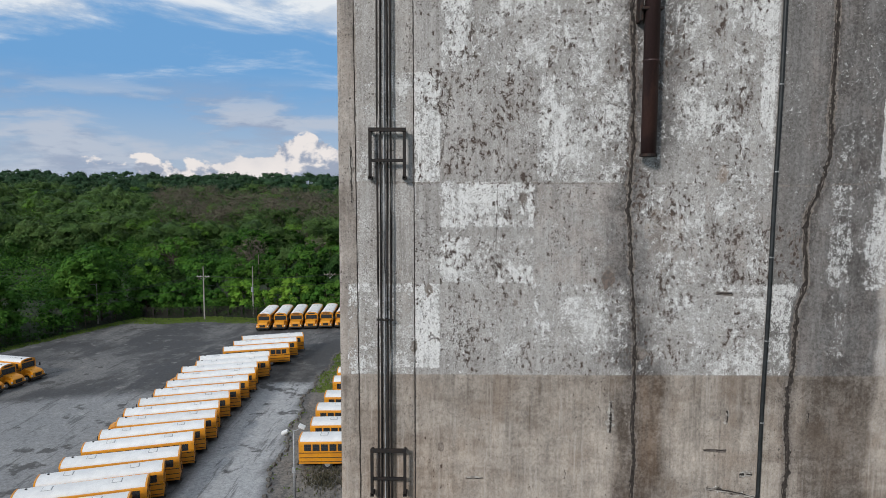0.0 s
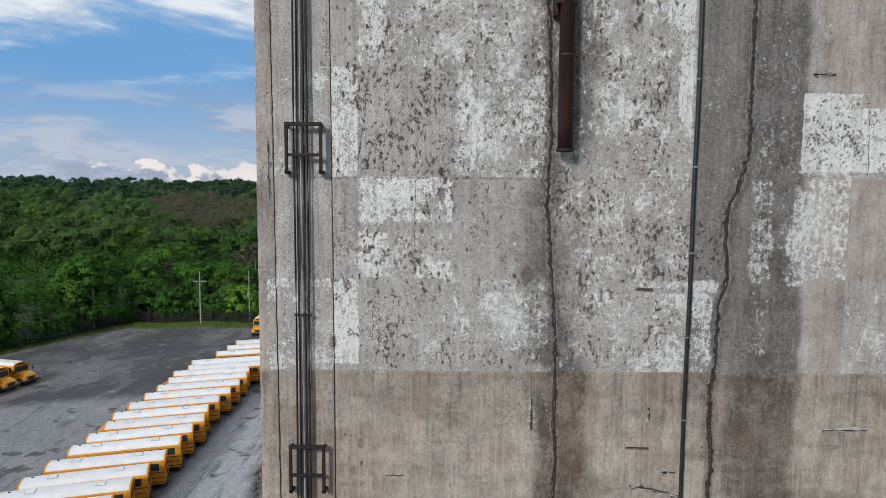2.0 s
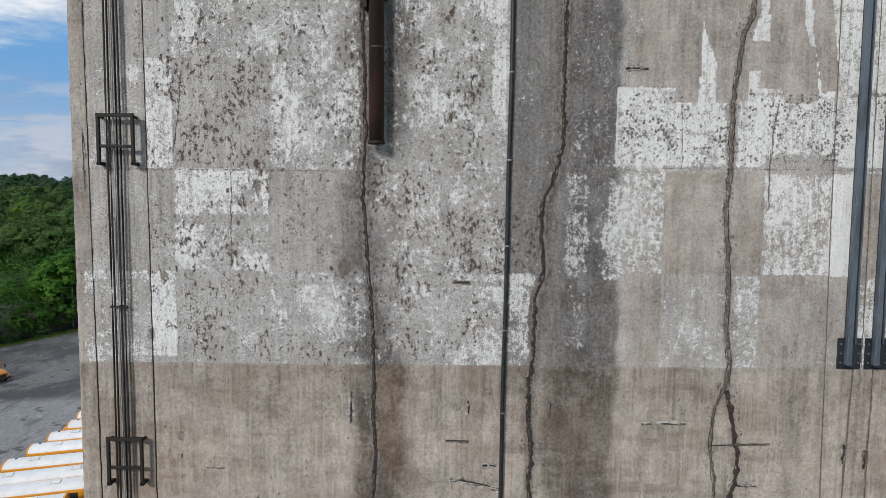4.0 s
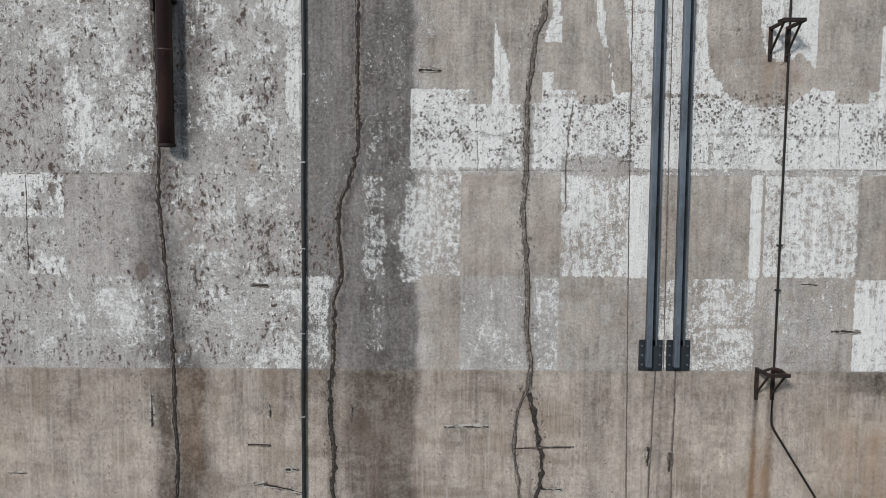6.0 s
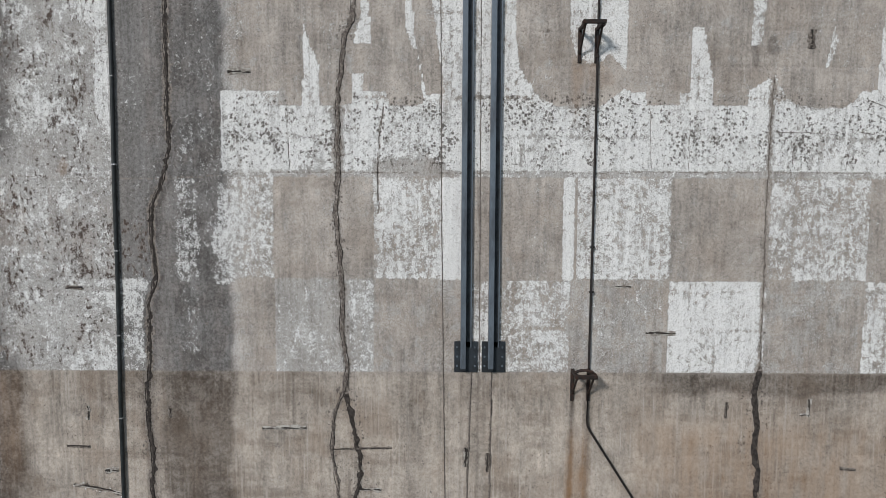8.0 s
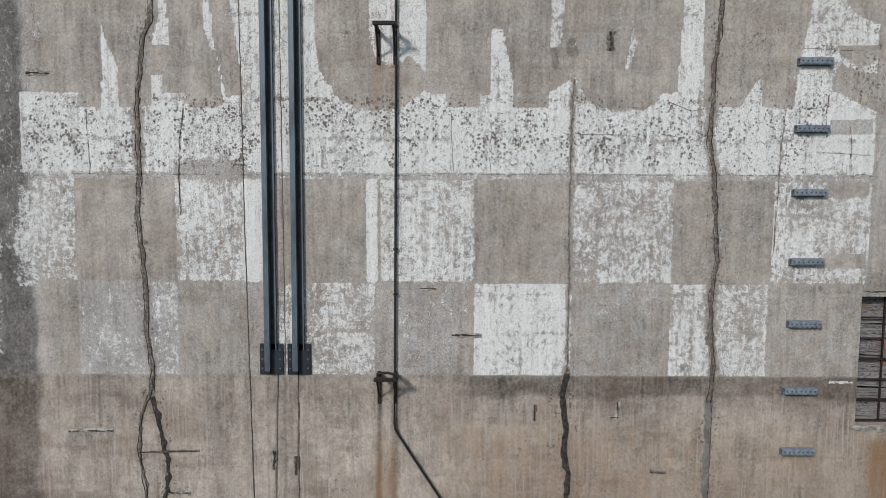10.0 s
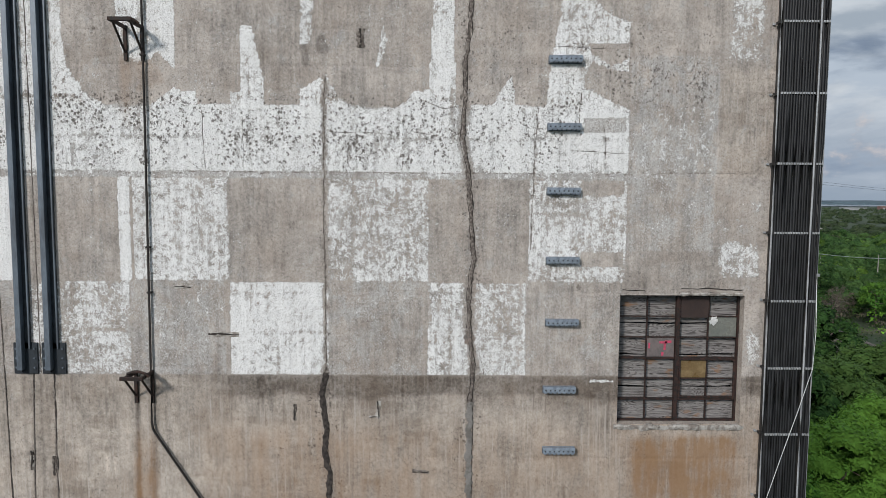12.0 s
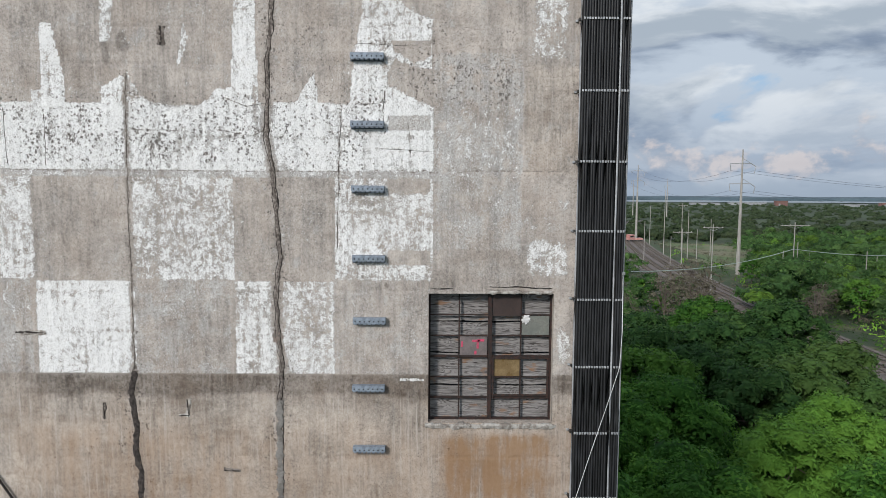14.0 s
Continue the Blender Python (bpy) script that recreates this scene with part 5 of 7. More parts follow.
def stand_off_frame(z):
    ob = thing("stand_off_frame", "black iron stand-off frame bolted round the conduits", "bracket", (-2.345, WALL_Y, z), group="stand-off frames on the wall")
    for x in (-0.30, 0.30):
        part("upright", boxed(x - 0.027, x + 0.027, -0.19, -0.13, -0.84, 0.02, 0.006), M_BLACK_IRON, ob)
        part("foot", boxed(x - 0.035, x + 0.035, -0.19, 0.02, -0.86, -0.80, 0.006), M_BLACK_IRON, ob)
        part("arm", boxed(x - 0.022, x + 0.022, -0.14, 0.02, -0.04, 0.0, 0.004), M_BLACK_IRON, ob)
    part("crossbar", boxed(-0.327, 0.327, -0.20, -0.14, -0.03, 0.038, 0.006), M_BLACK_IRON, ob)
    part("crossbar", boxed(-0.273, 0.273, -0.185, -0.135, -0.555, -0.50, 0.006), M_BLACK_IRON, ob)
    return ob


stand_off_frame(26.13)
stand_off_frame(20.36)


def drain_pipe():
    ob = thing("drain_pipe", "rusted dark red-brown steel drain pipe with an open end", "pipe", (2.20, WALL_Y - 0.21, 0))
    bm = bmesh.new()
    rod(bm, (0, 0, 25.72), (0, 0, 36.3), 0.132, sides=24)
    part("barrel", bm, M_RUST_PIPE, ob, smooth=True)
    part("rim", rodded((0, 0, 25.68), (0, 0, 25.73), 0.150, sides=24), M_RUST_IRON, ob)
    # flat near-black disc, painted as the shade inside the pipe
    part("mouth", rodded((0, 0, 25.672), (0, 0, 25.684), 0.118, sides=24), M_HOLE, ob)
    for z in (27.30, 30.6):
        part("coupling", rodded((0, 0, z), (0, 0, z + 0.025), 0.136, sides=24), M_RUST_PIPE, ob)
    part("clamp", boxed(-0.20, 0.16, -0.10, 0.22, 28.15, 28.20, 0.01), M_RUST_IRON, ob)
    part("clamp", boxed(-0.22, -0.16, -0.02, 0.22, 27.98, 28.40, 0.01), M_RUST_IRON, ob)
    return ob


drain_pipe()


def wall_cable():
    ob = thing("wall_cable", "thick black cable clipped straight down the wall", "cable", (4.50, WALL_Y, 0))
    part("sheath", tube(bmesh.new(), [(0.012 * (z - 23) * 0.9 / 1.1 + 0.006 * math.sin(z * 1.7), -0.04, z) for z in np.arange(GROUND, 36.2, 0.75)], 0.038), M_CABLE, ob, smooth=True)
    for k in range(-2, 8):
        z = 23.9 + 1.52 * k
        part("clip", boxed(-0.035 + 0.01 * (z - 23), 0.035 + 0.01 * (z - 23), -0.077, 0.01, z, z + 0.025, 0.004), M_STEEL, ob, "small zinc clip")
    return ob


wall_cable()


def steel_channel(x, seed):
    ob = thing("steel_channel", "blue-grey steel channel on a bolted foot plate", "steel channel", (x, WALL_Y, 0), group="steel channels on the wall")
    # web darker than flange and lip: the channel's shaded side put into colour
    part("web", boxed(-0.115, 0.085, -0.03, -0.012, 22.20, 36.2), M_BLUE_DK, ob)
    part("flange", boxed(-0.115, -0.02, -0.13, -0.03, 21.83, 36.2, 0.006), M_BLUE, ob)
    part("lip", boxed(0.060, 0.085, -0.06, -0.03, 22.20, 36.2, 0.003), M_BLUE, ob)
    part("foot_plate", boxed(-0.225, 0.195, -0.030, 0.015, 21.745, 22.305, 0.006), M_BLUE_DK, ob, "dark blue-grey foot plate")
    for dx in (-0.175, 0.145):
        for z in (21.86, 22.03, 22.20):
            part("bolt", rodded((dx, -0.028, z), (dx, -0.052, z), 0.018, sides=6), M_BLUE, ob)
    part("end_cap", boxed(-0.110, -0.025, -0.138, -0.05, 21.80, 21.832), M_BLUE_DK, ob)
    return ob


steel_channel(10.73, 1)
steel_channel(11.225, 2)


def thin_conduit():
    ob = thing("thin_conduit", "thin dark conduit that bends off diagonally", "conduit", (0, WALL_Y, 0))
    pts = [(12.955, -0.05, 36.2), (12.95, -0.05, 30.0), (12.945, -0.05, 26), (12.925, -0.05, 22.0), (12.915, -0.05, 20.88), (12.93, -0.05, 20.76), (12.98, -0.05, 20.66), (13.75, -0.05, 19.46), (15.0, -0.05, 17.4)]
    part("run", tube(bmesh.new(), pts, 0.021), M_BLACK_IRON, ob, smooth=True)
    for z in (24.0, 23.2, 27.3, 29.8):
        part("clip", boxed(12.90, 12.975, -0.078, 0.01, z, z + 0.03), M_BLACK_IRON, ob)
    return ob


thin_conduit()


def cable_bracket(z, name_turn):
    """Two wall legs, arms that stand out and a bent bar across their ends."""
    ob = thing("cable_bracket", "rusty black iron bracket standing out from the wall", "bracket", (12.78, WALL_Y, z), group="iron brackets on the wall")
    for x in (-0.14, 0.15):
        part("leg", boxed(x - 0.030, x + 0.030, -0.035, 0.02, -0.56, 0.03, 0.005), M_RUST_IRON, ob)
        part("arm", boxed(x - 0.025, x + 0.025, -0.50, -0.035, -0.03, 0.025, 0.005), M_RUST_IRON, ob)
        part("brace", rodded((x, -0.035, -0.42), (x, -0.44, -0.02), 0.020, sides=6), M_RUST_IRON, ob)
    part("crossbar", boxed(-0.19, 0.20, -0.53, -0.47, -0.02, 0.045, 0.008), M_RUST_IRON, ob)
    part("saddle", tube(bmesh.new(), [(-0.16, -0.3, 0.04), (-0.06, -0.3, 0.075), (0.05, -0.3, 0.08), (0.15, -0.3, 0.05), (0.22, -0.3, -0.01)], 0.026), M_RUST_IRON, ob)
    return ob


cable_bracket(27.78, 0)
cable_bracket(21.78, 0)


def climbing_step():
    ob = thing("climbing_step", "zinc-grey perforated climbing step fixed to the wall", "step", (0, 0, 0), group="climbing steps up the wall")
    part("tread", boxed(-0.29, 0.29, -0.11, 0.0, 0.045, 0.065, 0.004), M_STEP, ob)
    part("front_lip", boxed(-0.29, 0.29, -0.115, -0.095, -0.035, 0.048, 0.004), M_STEP, ob)
    part("back_plate", boxed(-0.29, 0.29, -0.02, 0.03, -0.07, 0.05, 0.004), M_BLUE, ob)
    for k in range(7):
        x = -0.246 + 0.082 * k
        part("tooth", boxed(x - 0.026, x + 0.026, -0.110, -0.018, -0.055, -0.034, 0.003), M_STEP, ob)
        # perforations are near-black discs, their inner shade put into the colour
        part("slot", rodded((x, -0.1145, 0.004), (x, -0.1175, 0.004), 0.013, sides=8), M_HOLE, ob)
    return ob


STEPS = [(20.19, 27.30), (20.19, 26.15), (20.20, 25.04), (20.21, 23.82), (20.22, 22.71), (20.20, 21.49), (20.21, 20.37)]
first = climbing_step()
for k, (x, z) in enumerate(STEPS):
    m = pose(x, WALL_Y, z)
    if k == 0:
        first.matrix_world = m
    else:
        copy_thing(first, m)


def cable_stack():
    ob = thing("cable_stack", "stack of black sheathed cables clamped beside the building corner", "cables", (0, WALL_Y, 0))
    xs = [23.878 + 0.0465 * k for k in range(13)] + [24.548, 24.594, 24.64]
    part("backing_rail", boxed(23.865, 24.66, -0.06, -0.004, GROUND + 1, 36.2), M_BUS_BLACK, ob)
    for k, x in enumerate(xs):
        part("cable", tube(bmesh.new(), [(x + 0.002 * math.sin(z * 0.8 + 2.1 * k), -0.19, z) for z in np.arange(GROUND + 1, 36.2, 0.8)], 0.0222), M_TUBE, ob, smooth=True)
    part("tube", tube(bmesh.new(), [(24.497 + 0.004 * math.sin(z), -0.215, z) for z in np.arange(GROUND + 1, 36.2, 0.8)], 0.017), M_GREY_PVC, ob, "pale grey tube", smooth=True)
    part("edge_tube", tube(bmesh.new(), [(23.835 + 0.006 * math.sin(z * 1.3), -0.17, z) for z in np.arange(GROUND + 1, 36.2, 0.8)], 0.016), M_GREY_PVC, ob, "thin grey tube", smooth=True)
    part("edge_tube", tube(bmesh.new(), [(24.675, -0.16, z) for z in np.arange(GROUND + 1, 36.2, 0.8)], 0.016), M_GREY_PVC, ob, "thin grey tube", smooth=True)
    for i in range(-4, 7):
        z = 24.34 + 1.2 * i
        part("strut", boxed(23.80, 24.66, -0.165, -0.06, z - 0.02, z + 0.02), M_BUS_BLACK, ob)
        part("strut_end", boxed(23.765, 23.81, -0.035, 0.01, z - 0.018, z + 0.018, 0.004), M_STEEL, ob, "zinc strut end")
        for x in xs:
            part("clamp", boxed(x - 0.015, x + 0.015, -0.232, -0.19, z - 0.018, z + 0.020, 0.004), M_STEEL, ob, "bright zinc cable clamp")
    return ob


cable_stack()
loose = thing("loose_cord", "thin white cord hanging slack across the cables", "cord", (0, WALL_Y, 0))
part("cord", tube(bmesh.new(), [(24.66, -0.2, 23.6), (24.665, -0.25, 22.6), (24.63, -0.27, 21.95), (24.40, -0.29, 21.2), (24.12, -0.29, 20.3), (23.86, -0.28, 19.4), (23.70, -0.26, 18.5), (23.66, -0.2, 17.2)], 0.0055, 6), M_WHITE, loose, smooth=True)
part("hook", boxed(24.64, 24.69, -0.235, -0.15, 23.58, 23.63), M_STEEL, loose)

# ---------------------------------------------------------------- ground


def sm(t):
    t = min(1.0, max(0.0, t))
    return t * t * (3 - 2 * t)


def ground_z(x, y):
    """Level yard and marsh; a wooded hill to the north-west, a lower shelf with the railway to the east."""
    west = 1.0 - sm((x - 5) / 30.0 - 0.02 * max(y - 100, 0) / 30.0) if y < 400 else 1.0 - sm((x + 0.02 * y) / (60 + 0.1 * y))
    hill = 27.0 * sm((y - 150 - 0.12 * x) / 560.0) + 5.0 * sm((y - 700) / 500.0)
    roll = 2.2 * math.sin(x * 0.011 + 1) * math.cos(y * 0.009) * sm((y - 180) / 300)
    east = 1.2 * sm((x - 24) / 30.0)
    bed = 1.8 * sm((x - 58) / 14) * (1 - sm((x - 100 - 0.11 * max(y - 100, 0)) / 20)) * sm((y - 40) / 30) * (1 - sm((y - 380) / 80))
    return GROUND + west * (hill + roll) + (1 - west) * (east + bed)


def axis(stops):
    out = []
    for a, b, step in stops:
        out += list(np.arange(a, b, step))
    return out + [stops[-1][1]]


ax = axis([(-4000, -1200, 280), (-1200, -400, 80), (-400, -120, 20), (-120, 160, 5), (160, 500, 20), (500, 1200, 70), (1200, 4600, 340)])
ay = axis([(-400, 0, 80), (0, 220, 5), (220, 700, 24), (700, 1400, 70), (1400, 4700, 300)])
vs = [(x, y, ground_z(x, y)) for y in ay for x in ax]
n = len(ax)
fs = [(j * n + i, j * n + i + 1, (j + 1) * n + i + 1, (j + 1) * n + i) for j in range(len(ay) - 1) for i in range(n - 1)]
tagged(new("ground", mesh_np("ground", vs, fs, [M_GROUND], True)), "scrubby green ground reaching to the horizon", "ground", kind="structure")


def sheet(name, x0, x1, y0, y1, step, dz, mat, label, category, attr=None, inside=None):
    xs, ys = np.arange(x0, x1 + step / 2, step), np.arange(y0, y1 + step / 2, step)
    vs = [(x, y, ground_z(x, y) + dz) for y in ys for x in xs]
    n = len(xs)
    fs = [(j * n + i, j * n + i + 1, (j + 1) * n + i + 1, (j + 1) * n + i) for j in range(len(ys) - 1) for i in range(n - 1) if inside is None or inside(xs[i], ys[j])]
    me = mesh_np(name, vs, fs, [mat])
    if attr:
        vals = np.ones((len(vs), 4), np.float32)
        vals[:, :3] = [attr(x, y) for x, y, z in vs]
        me.attributes.new("wear", "FLOAT_COLOR", "POINT").data.foreach_set("color", vals.ravel())
    return tagged(new(name, me), label, category, kind="structure")


def yard_edge(x):
    return max(50.0, 130 + 0.05 * (x + 40) + 0.9 * math.sin(x * 0.35) + (2.4 * (x + 64) if x < -64 else 0))


def verge_x(y):
    return -17.0 - 0.075 * (y - 55) + 0.35 * math.sin(y * 0.6) + (0.11 * (y - 84) if y > 84 else 0)


def lot_wear(x, y):
    lane = sm((x + 25.5 + 0.04 * (y - 60)) / 1.2) * sm((verge_x(y) - x) / 0.8) * (1 - sm((y - 88) / 1.2))
    west = sm((-37 - x) / 1.5) * (1 - sm((y - 76 - 0.3 * (x + 60)) / 4)) * 0.55
    dirt = sm((x - verge_x(y)) / 0.7) * 0.9
    wet = sm((x + 27) / 1.5) * sm((verge_x(y) - x) / 0.8) * sm((y - 87.5) / 1.0) * (1 - sm((y - 106) / 8))
    return (max(lane, west), dirt, wet)


sheet("parking_lot", -170, 20, -20, 150, 1.0, 0.035, M_ASPHALT, "worn grey asphalt bus yard with patches and puddle stains", "parking lot", lot_wear, lambda x, y: y < yard_edge(x) and not (x > X0 - 1.5 and y > WALL_Y - 1))


def blades(name, spots, height, width, mat, label, seed=1):
    """Many crossed grass blades at the spots (x, y)."""
    rs = np.random.RandomState(seed)
    v, f = [], []
    for x, y in spots:
        z = ground_z(x, y)
        for _ in range(3):
            a, h, w = rs.uniform(0, 6.28), height * rs.uniform(0.5, 1.3), width * rs.uniform(0.6, 1.4)
            dx, dy = math.cos(a) * w, math.sin(a) * w
            ox, oy, lx, ly = rs.uniform(-0.3, 0.3), rs.uniform(-0.3, 0.3), rs.uniform(-0.25, 0.25) * h, rs.uniform(-0.25, 0.25) * h
            b = len(v)
            v += [(x + ox - dx, y + oy - dy, z), (x + ox + dx, y + oy + dy, z), (x + ox + dx * 0.4 + lx, y + oy + dy * 0.4 + ly, z + h), (x + ox - dx * 0.4 + lx, y + oy - dy * 0.4 + ly, z + h)]
            f.append((b, b + 1, b + 2, b + 3))
    return tagged(new(name, mesh_np(name, v, f, [mat])), label, "grass", kind="stuff")


rs = np.random.RandomState(4)
spots = []
for _ in range(7000):
    x = rs.uniform(-125, -18)
    spots.append((x, yard_edge(x) + rs.uniform(-1.2, 4.5) * (1 + max(0, -60 - x) * 0.03)))
for _ in range(1800):
    y = rs.uniform(84, 112)
    spots.append((verge_x(y) + rs.uniform(0.4, 5.5), y))
for _ in range(60):
    y = rs.uniform(50, 84)
    spots.append((verge_x(y) + rs.choice([rs.uniform(-0.3, 0.4), rs.uniform(1.5, 5)]), y))
blades("verge_grass", spots, 0.15, 0.13, M_GRASS, "rough green grass along the edge of the yard")
rs = np.random.RandomState(6)
blades("dry_weeds", [(-12.2 + rs.normal(0, 1.0), 58.5 + rs.normal(0, 1.6)) for _ in range(380)], 0.28, 0.05, M_LEAF_C, "dry brown weeds by the broken kerb", 3)


def kerb_stone(seed):
    return finish("kerb_stone", rough_lump(0.5, 0.22, 0.13, seed, 2, 0.35), M_RUBBLE)


kerb = thing("kerb", "dark broken kerb rubble along the lane", "kerb", kind="structure")
stones = [kerb_stone(s) for s in range(4)]
for k in range(52):
    y = 49 + 1.12 * k
    o = new("kerb_stone", stones[k % 4])
    o.parent = kerb
    o.matrix_basis = pose(verge_x(y) + 0.15 * math.sin(k * 2.3), y, GROUND + 0.08, 0, 0, 95 + 12 * math.sin(k * 1.7))

# ---------------------------------------------------------------- school buses


def school_bus():
    """Nose along +x, on its wheels at z = 0."""
    ob = thing("school_bus", "yellow school bus with white roof and black rub rails", "school bus", group="parked school buses")
    half = 1.2
    R, F = -4.9, 4.7
    side = [(-half, 0.55), (-half, 2.46), (-half + 0.03, 2.60), (-half + 0.09, 2.68), (half - 0.09, 2.68), (half - 0.03, 2.60), (half, 2.46), (half, 0.55)]
    part("body", prism(bmesh.new(), side, "x", R, F), M_BUS, ob)
    arc = [(half - 0.09, 2.675)] + [((half - 0.10) * math.cos(t), 2.68 + 0.35 * math.sin(t) ** 0.75) for t in np.linspace(0.08, math.pi - 0.08, 13)] + [(-half + 0.09, 2.675)]
    part("roof", prism(bmesh.new(), arc, "x", R + 0.12, F - 0.1), M_BUS_ROOF, ob, "white rounded roof")
    for x0, x1 in ((R - 0.02, R + 0.12), (F - 0.1, F + 0.04)):
        arc2 = [(u * 1.015, 2.62 + (v - 2.62) * 1.04) for u, v in arc]
        part("roof_cap", prism(bmesh.new(), arc2, "x", x0, x1), M_BUS, ob, "yellow roof end cap")
    for x in (-2.6, 2.4):
        part("hatch_frame", boxed(x - 0.37, x + 0.37, -0.37, 0.37, 2.99, 3.035), M_GREY_PVC, ob, "grey hatch frame")
        part("roof_hatch", boxed(x - 0.32, x + 0.32, -0.32, 0.32, 3.0, 3.07, 0.02), M_BUS_ROOF, ob)
    part("roof_vent", rodded((F - 0.75, -0.35, 2.98), (F - 0.75, -0.35, 3.08), 0.11, 0.09, 10), M_BUS_BLACK, ob, "small black roof vent")
    hood = [(F, 0.75), (F + 0.25, 1.72), (F + 1.25, 1.50), (F + 1.62, 1.25), (F + 1.68, 0.62), (F, 0.55)]
    part("hood", prism(bmesh.new(), hood, "y", -0.86, 0.86), M_BUS, ob)
    for s in (-1, 1):
        part("fender", prism(bmesh.new(), [(F + 0.15, 0.6), (F + 0.25, 1.12), (F + 0.55, 1.22), (F + 1.15, 1.20), (F + 1.5, 1.05), (F + 1.6, 0.6)], "y", min(s * 0.86, s * 1.14), max(s * 0.86, s * 1.14)), M_BUS, ob)
        part("headlight", boxed(F + 1.585, F + 1.64, s * 0.98 - 0.11, s * 0.98 + 0.11, 0.80, 0.98, 0.01), M_LAMP_WHITE, ob, "clear headlight")
    part("grille", boxed(F + 1.655, F + 1.70, -0.5, 0.5, 0.72, 1.16, 0.01), M_BUS_BLACK, ob, "black grille")
    for x0, x1, label in ((F + 1.69, F + 1.84, "black front bumper"), (R - 0.14, R, "black rear bumper")):
        part("bumper", boxed(x0, x1, -1.18, 1.18, 0.42, 0.68, 0.02), M_BUS_BLACK, ob, label)
    part("windscreen", boxed(F + 0.005, F + 0.02, -1.02, 1.02, 1.75, 2.50), M_GLASS, ob, "dark windscreen")
    part("destination_board", boxed(F + 0.03, F + 0.07, -0.62, 0.62, 2.68, 2.90, 0.01), M_BUS_BLACK, ob, "dark board over the windscreen")
    for s in (-1, 1):
        for k in range(11):
            x = R + 0.52 + 0.80 * k
            part("window", boxed(x, x + 0.66, s * half - 0.006, s * half + 0.006, 1.80, 2.45), M_GLASS, ob, "dark side window")
            part("window_bar", boxed(x, x + 0.66, s * (half + 0.008) - 0.005, s * (half + 0.008) + 0.005, 2.12, 2.15), M_BUS_BLACK, ob)
        for z in (0.72, 1.12, 1.58):
            part("rub_rail", boxed(R + 0.05, F - 0.05, s * (half + 0.012) - 0.012, s * (half + 0.012) + 0.012, z, z + 0.06), M_BUS_BLACK, ob, "black rub rail")
        for x in (R + 2.7, F + 0.85):
            y = s * 1.02
            w = part("wheel", rodded((x, y - 0.14, 0.5), (x, y + 0.14, 0.5), 0.5, sides=20), M_TYRE, ob)
            part("rim", rodded((x, s * 1.165, 0.5), (x, s * 1.18, 0.5), 0.27, sides=14), M_STEEL, w, "grey steel rim")
        part("mirror", boxed(F + 0.45, F + 0.52, s * 1.42 - 0.1, s * 1.42 + 0.1, 1.75, 2.15, 0.01), M_BUS_BLACK, ob)
        part("mirror_arm", rodded((F + 0.1, s * 1.1, 1.7), (F + 0.48, s * 1.42, 1.82), 0.018, sides=6), M_BUS_BLACK, ob)
        part("tail_light", rodded((R - 0.015, s * 0.98, 1.38), (R, s * 0.98, 1.38), 0.10, sides=12), M_LAMP_RED, ob, "round red tail light")
        part("warning_light", rodded((R - 0.03, s * 0.85, 2.72), (R - 0.02, s * 0.85, 2.72), 0.11, sides=12), M_LAMP_RED, ob, "red warning light")
        part("rear_window", boxed(R - 0.012, R - 0.002, s * 0.82 - 0.26, s * 0.82 + 0.26, 1.75, 2.32), M_GLASS, ob, "dark rear window")
    part("rear_door", boxed(R - 0.02, R - 0.002, -0.42, 0.42, 0.75, 2.45, 0.006), M_BUS, ob, "yellow emergency door")
    part("door_window", boxed(R - 0.030, R - 0.020, -0.33, 0.33, 1.72, 2.35), M_GLASS, ob, "dark door window")
    part("door_window", boxed(R - 0.030, R - 0.020, -0.33, 0.33, 0.98, 1.45), M_GLASS, ob, "dark door window")
    part("chassis", boxed(R + 0.2, F + 1.5, -0.75, 0.75, 0.40, 0.6), M_BUS_BLACK, ob)
    return ob


BUSES = []
rows = [(-30.2, 50.4), (-30.1, 53.2), (-30.0, 56.5), (-30.1, 60.1), (-30.2, 63.3), (-30.2, 66.6), (-30.9, 69.6), (-30.9, 73.0), (-30.7, 76.4), (-30.7, 79.8), (-30.8, 83.1), (-31.4, 86.2), (-30.7, 89.3), (-31.3, 92.1), (-29.7, 97.3), (-29.4, 101.2), (-29.2, 104.8)]
for k, (x, y) in enumerate(rows):
    BUSES.append((x, y, 198 + 1.2 * math.sin(k * 2.1)))
BUSES += [(-30.2, 47.2, 198), (-30.4, 44.0, 198.5)]
BUSES += [(-35.8 + 2.9 * k, 127.4 + 0.55 * k, -86 + 1.5 * math.sin(k)) for k in range(6)]
BUSES += [(-64.3 - 0.6 * k, 87.2 - 3.3 * k, -14 + 1.5 * math.sin(k * 3)) for k in range(-1, 4)]
BUSES += [(x + 5.0, y, 2 + 1.5 * math.sin(i * 2)) for i, (x, y) in enumerate([(-15.2, 61.6), (-15.0, 66.0), (-15.3, 70.4), (-15.2, 75.0), (-15.3, 81.2), (-15.4, 85.2), (-15.4, 92.5), (-15.3, 96.5)])]
bus = school_bus()
for k, (x, y, a) in enumerate(BUSES):
    m = pose(x, y, GROUND + 0.035, 0, 0, a)
    if k == 0:
        bus.matrix_world = m
    else:
        copy_thing(bus, m)

# ---------------------------------------------------------------- poles, lamps, wires, fence


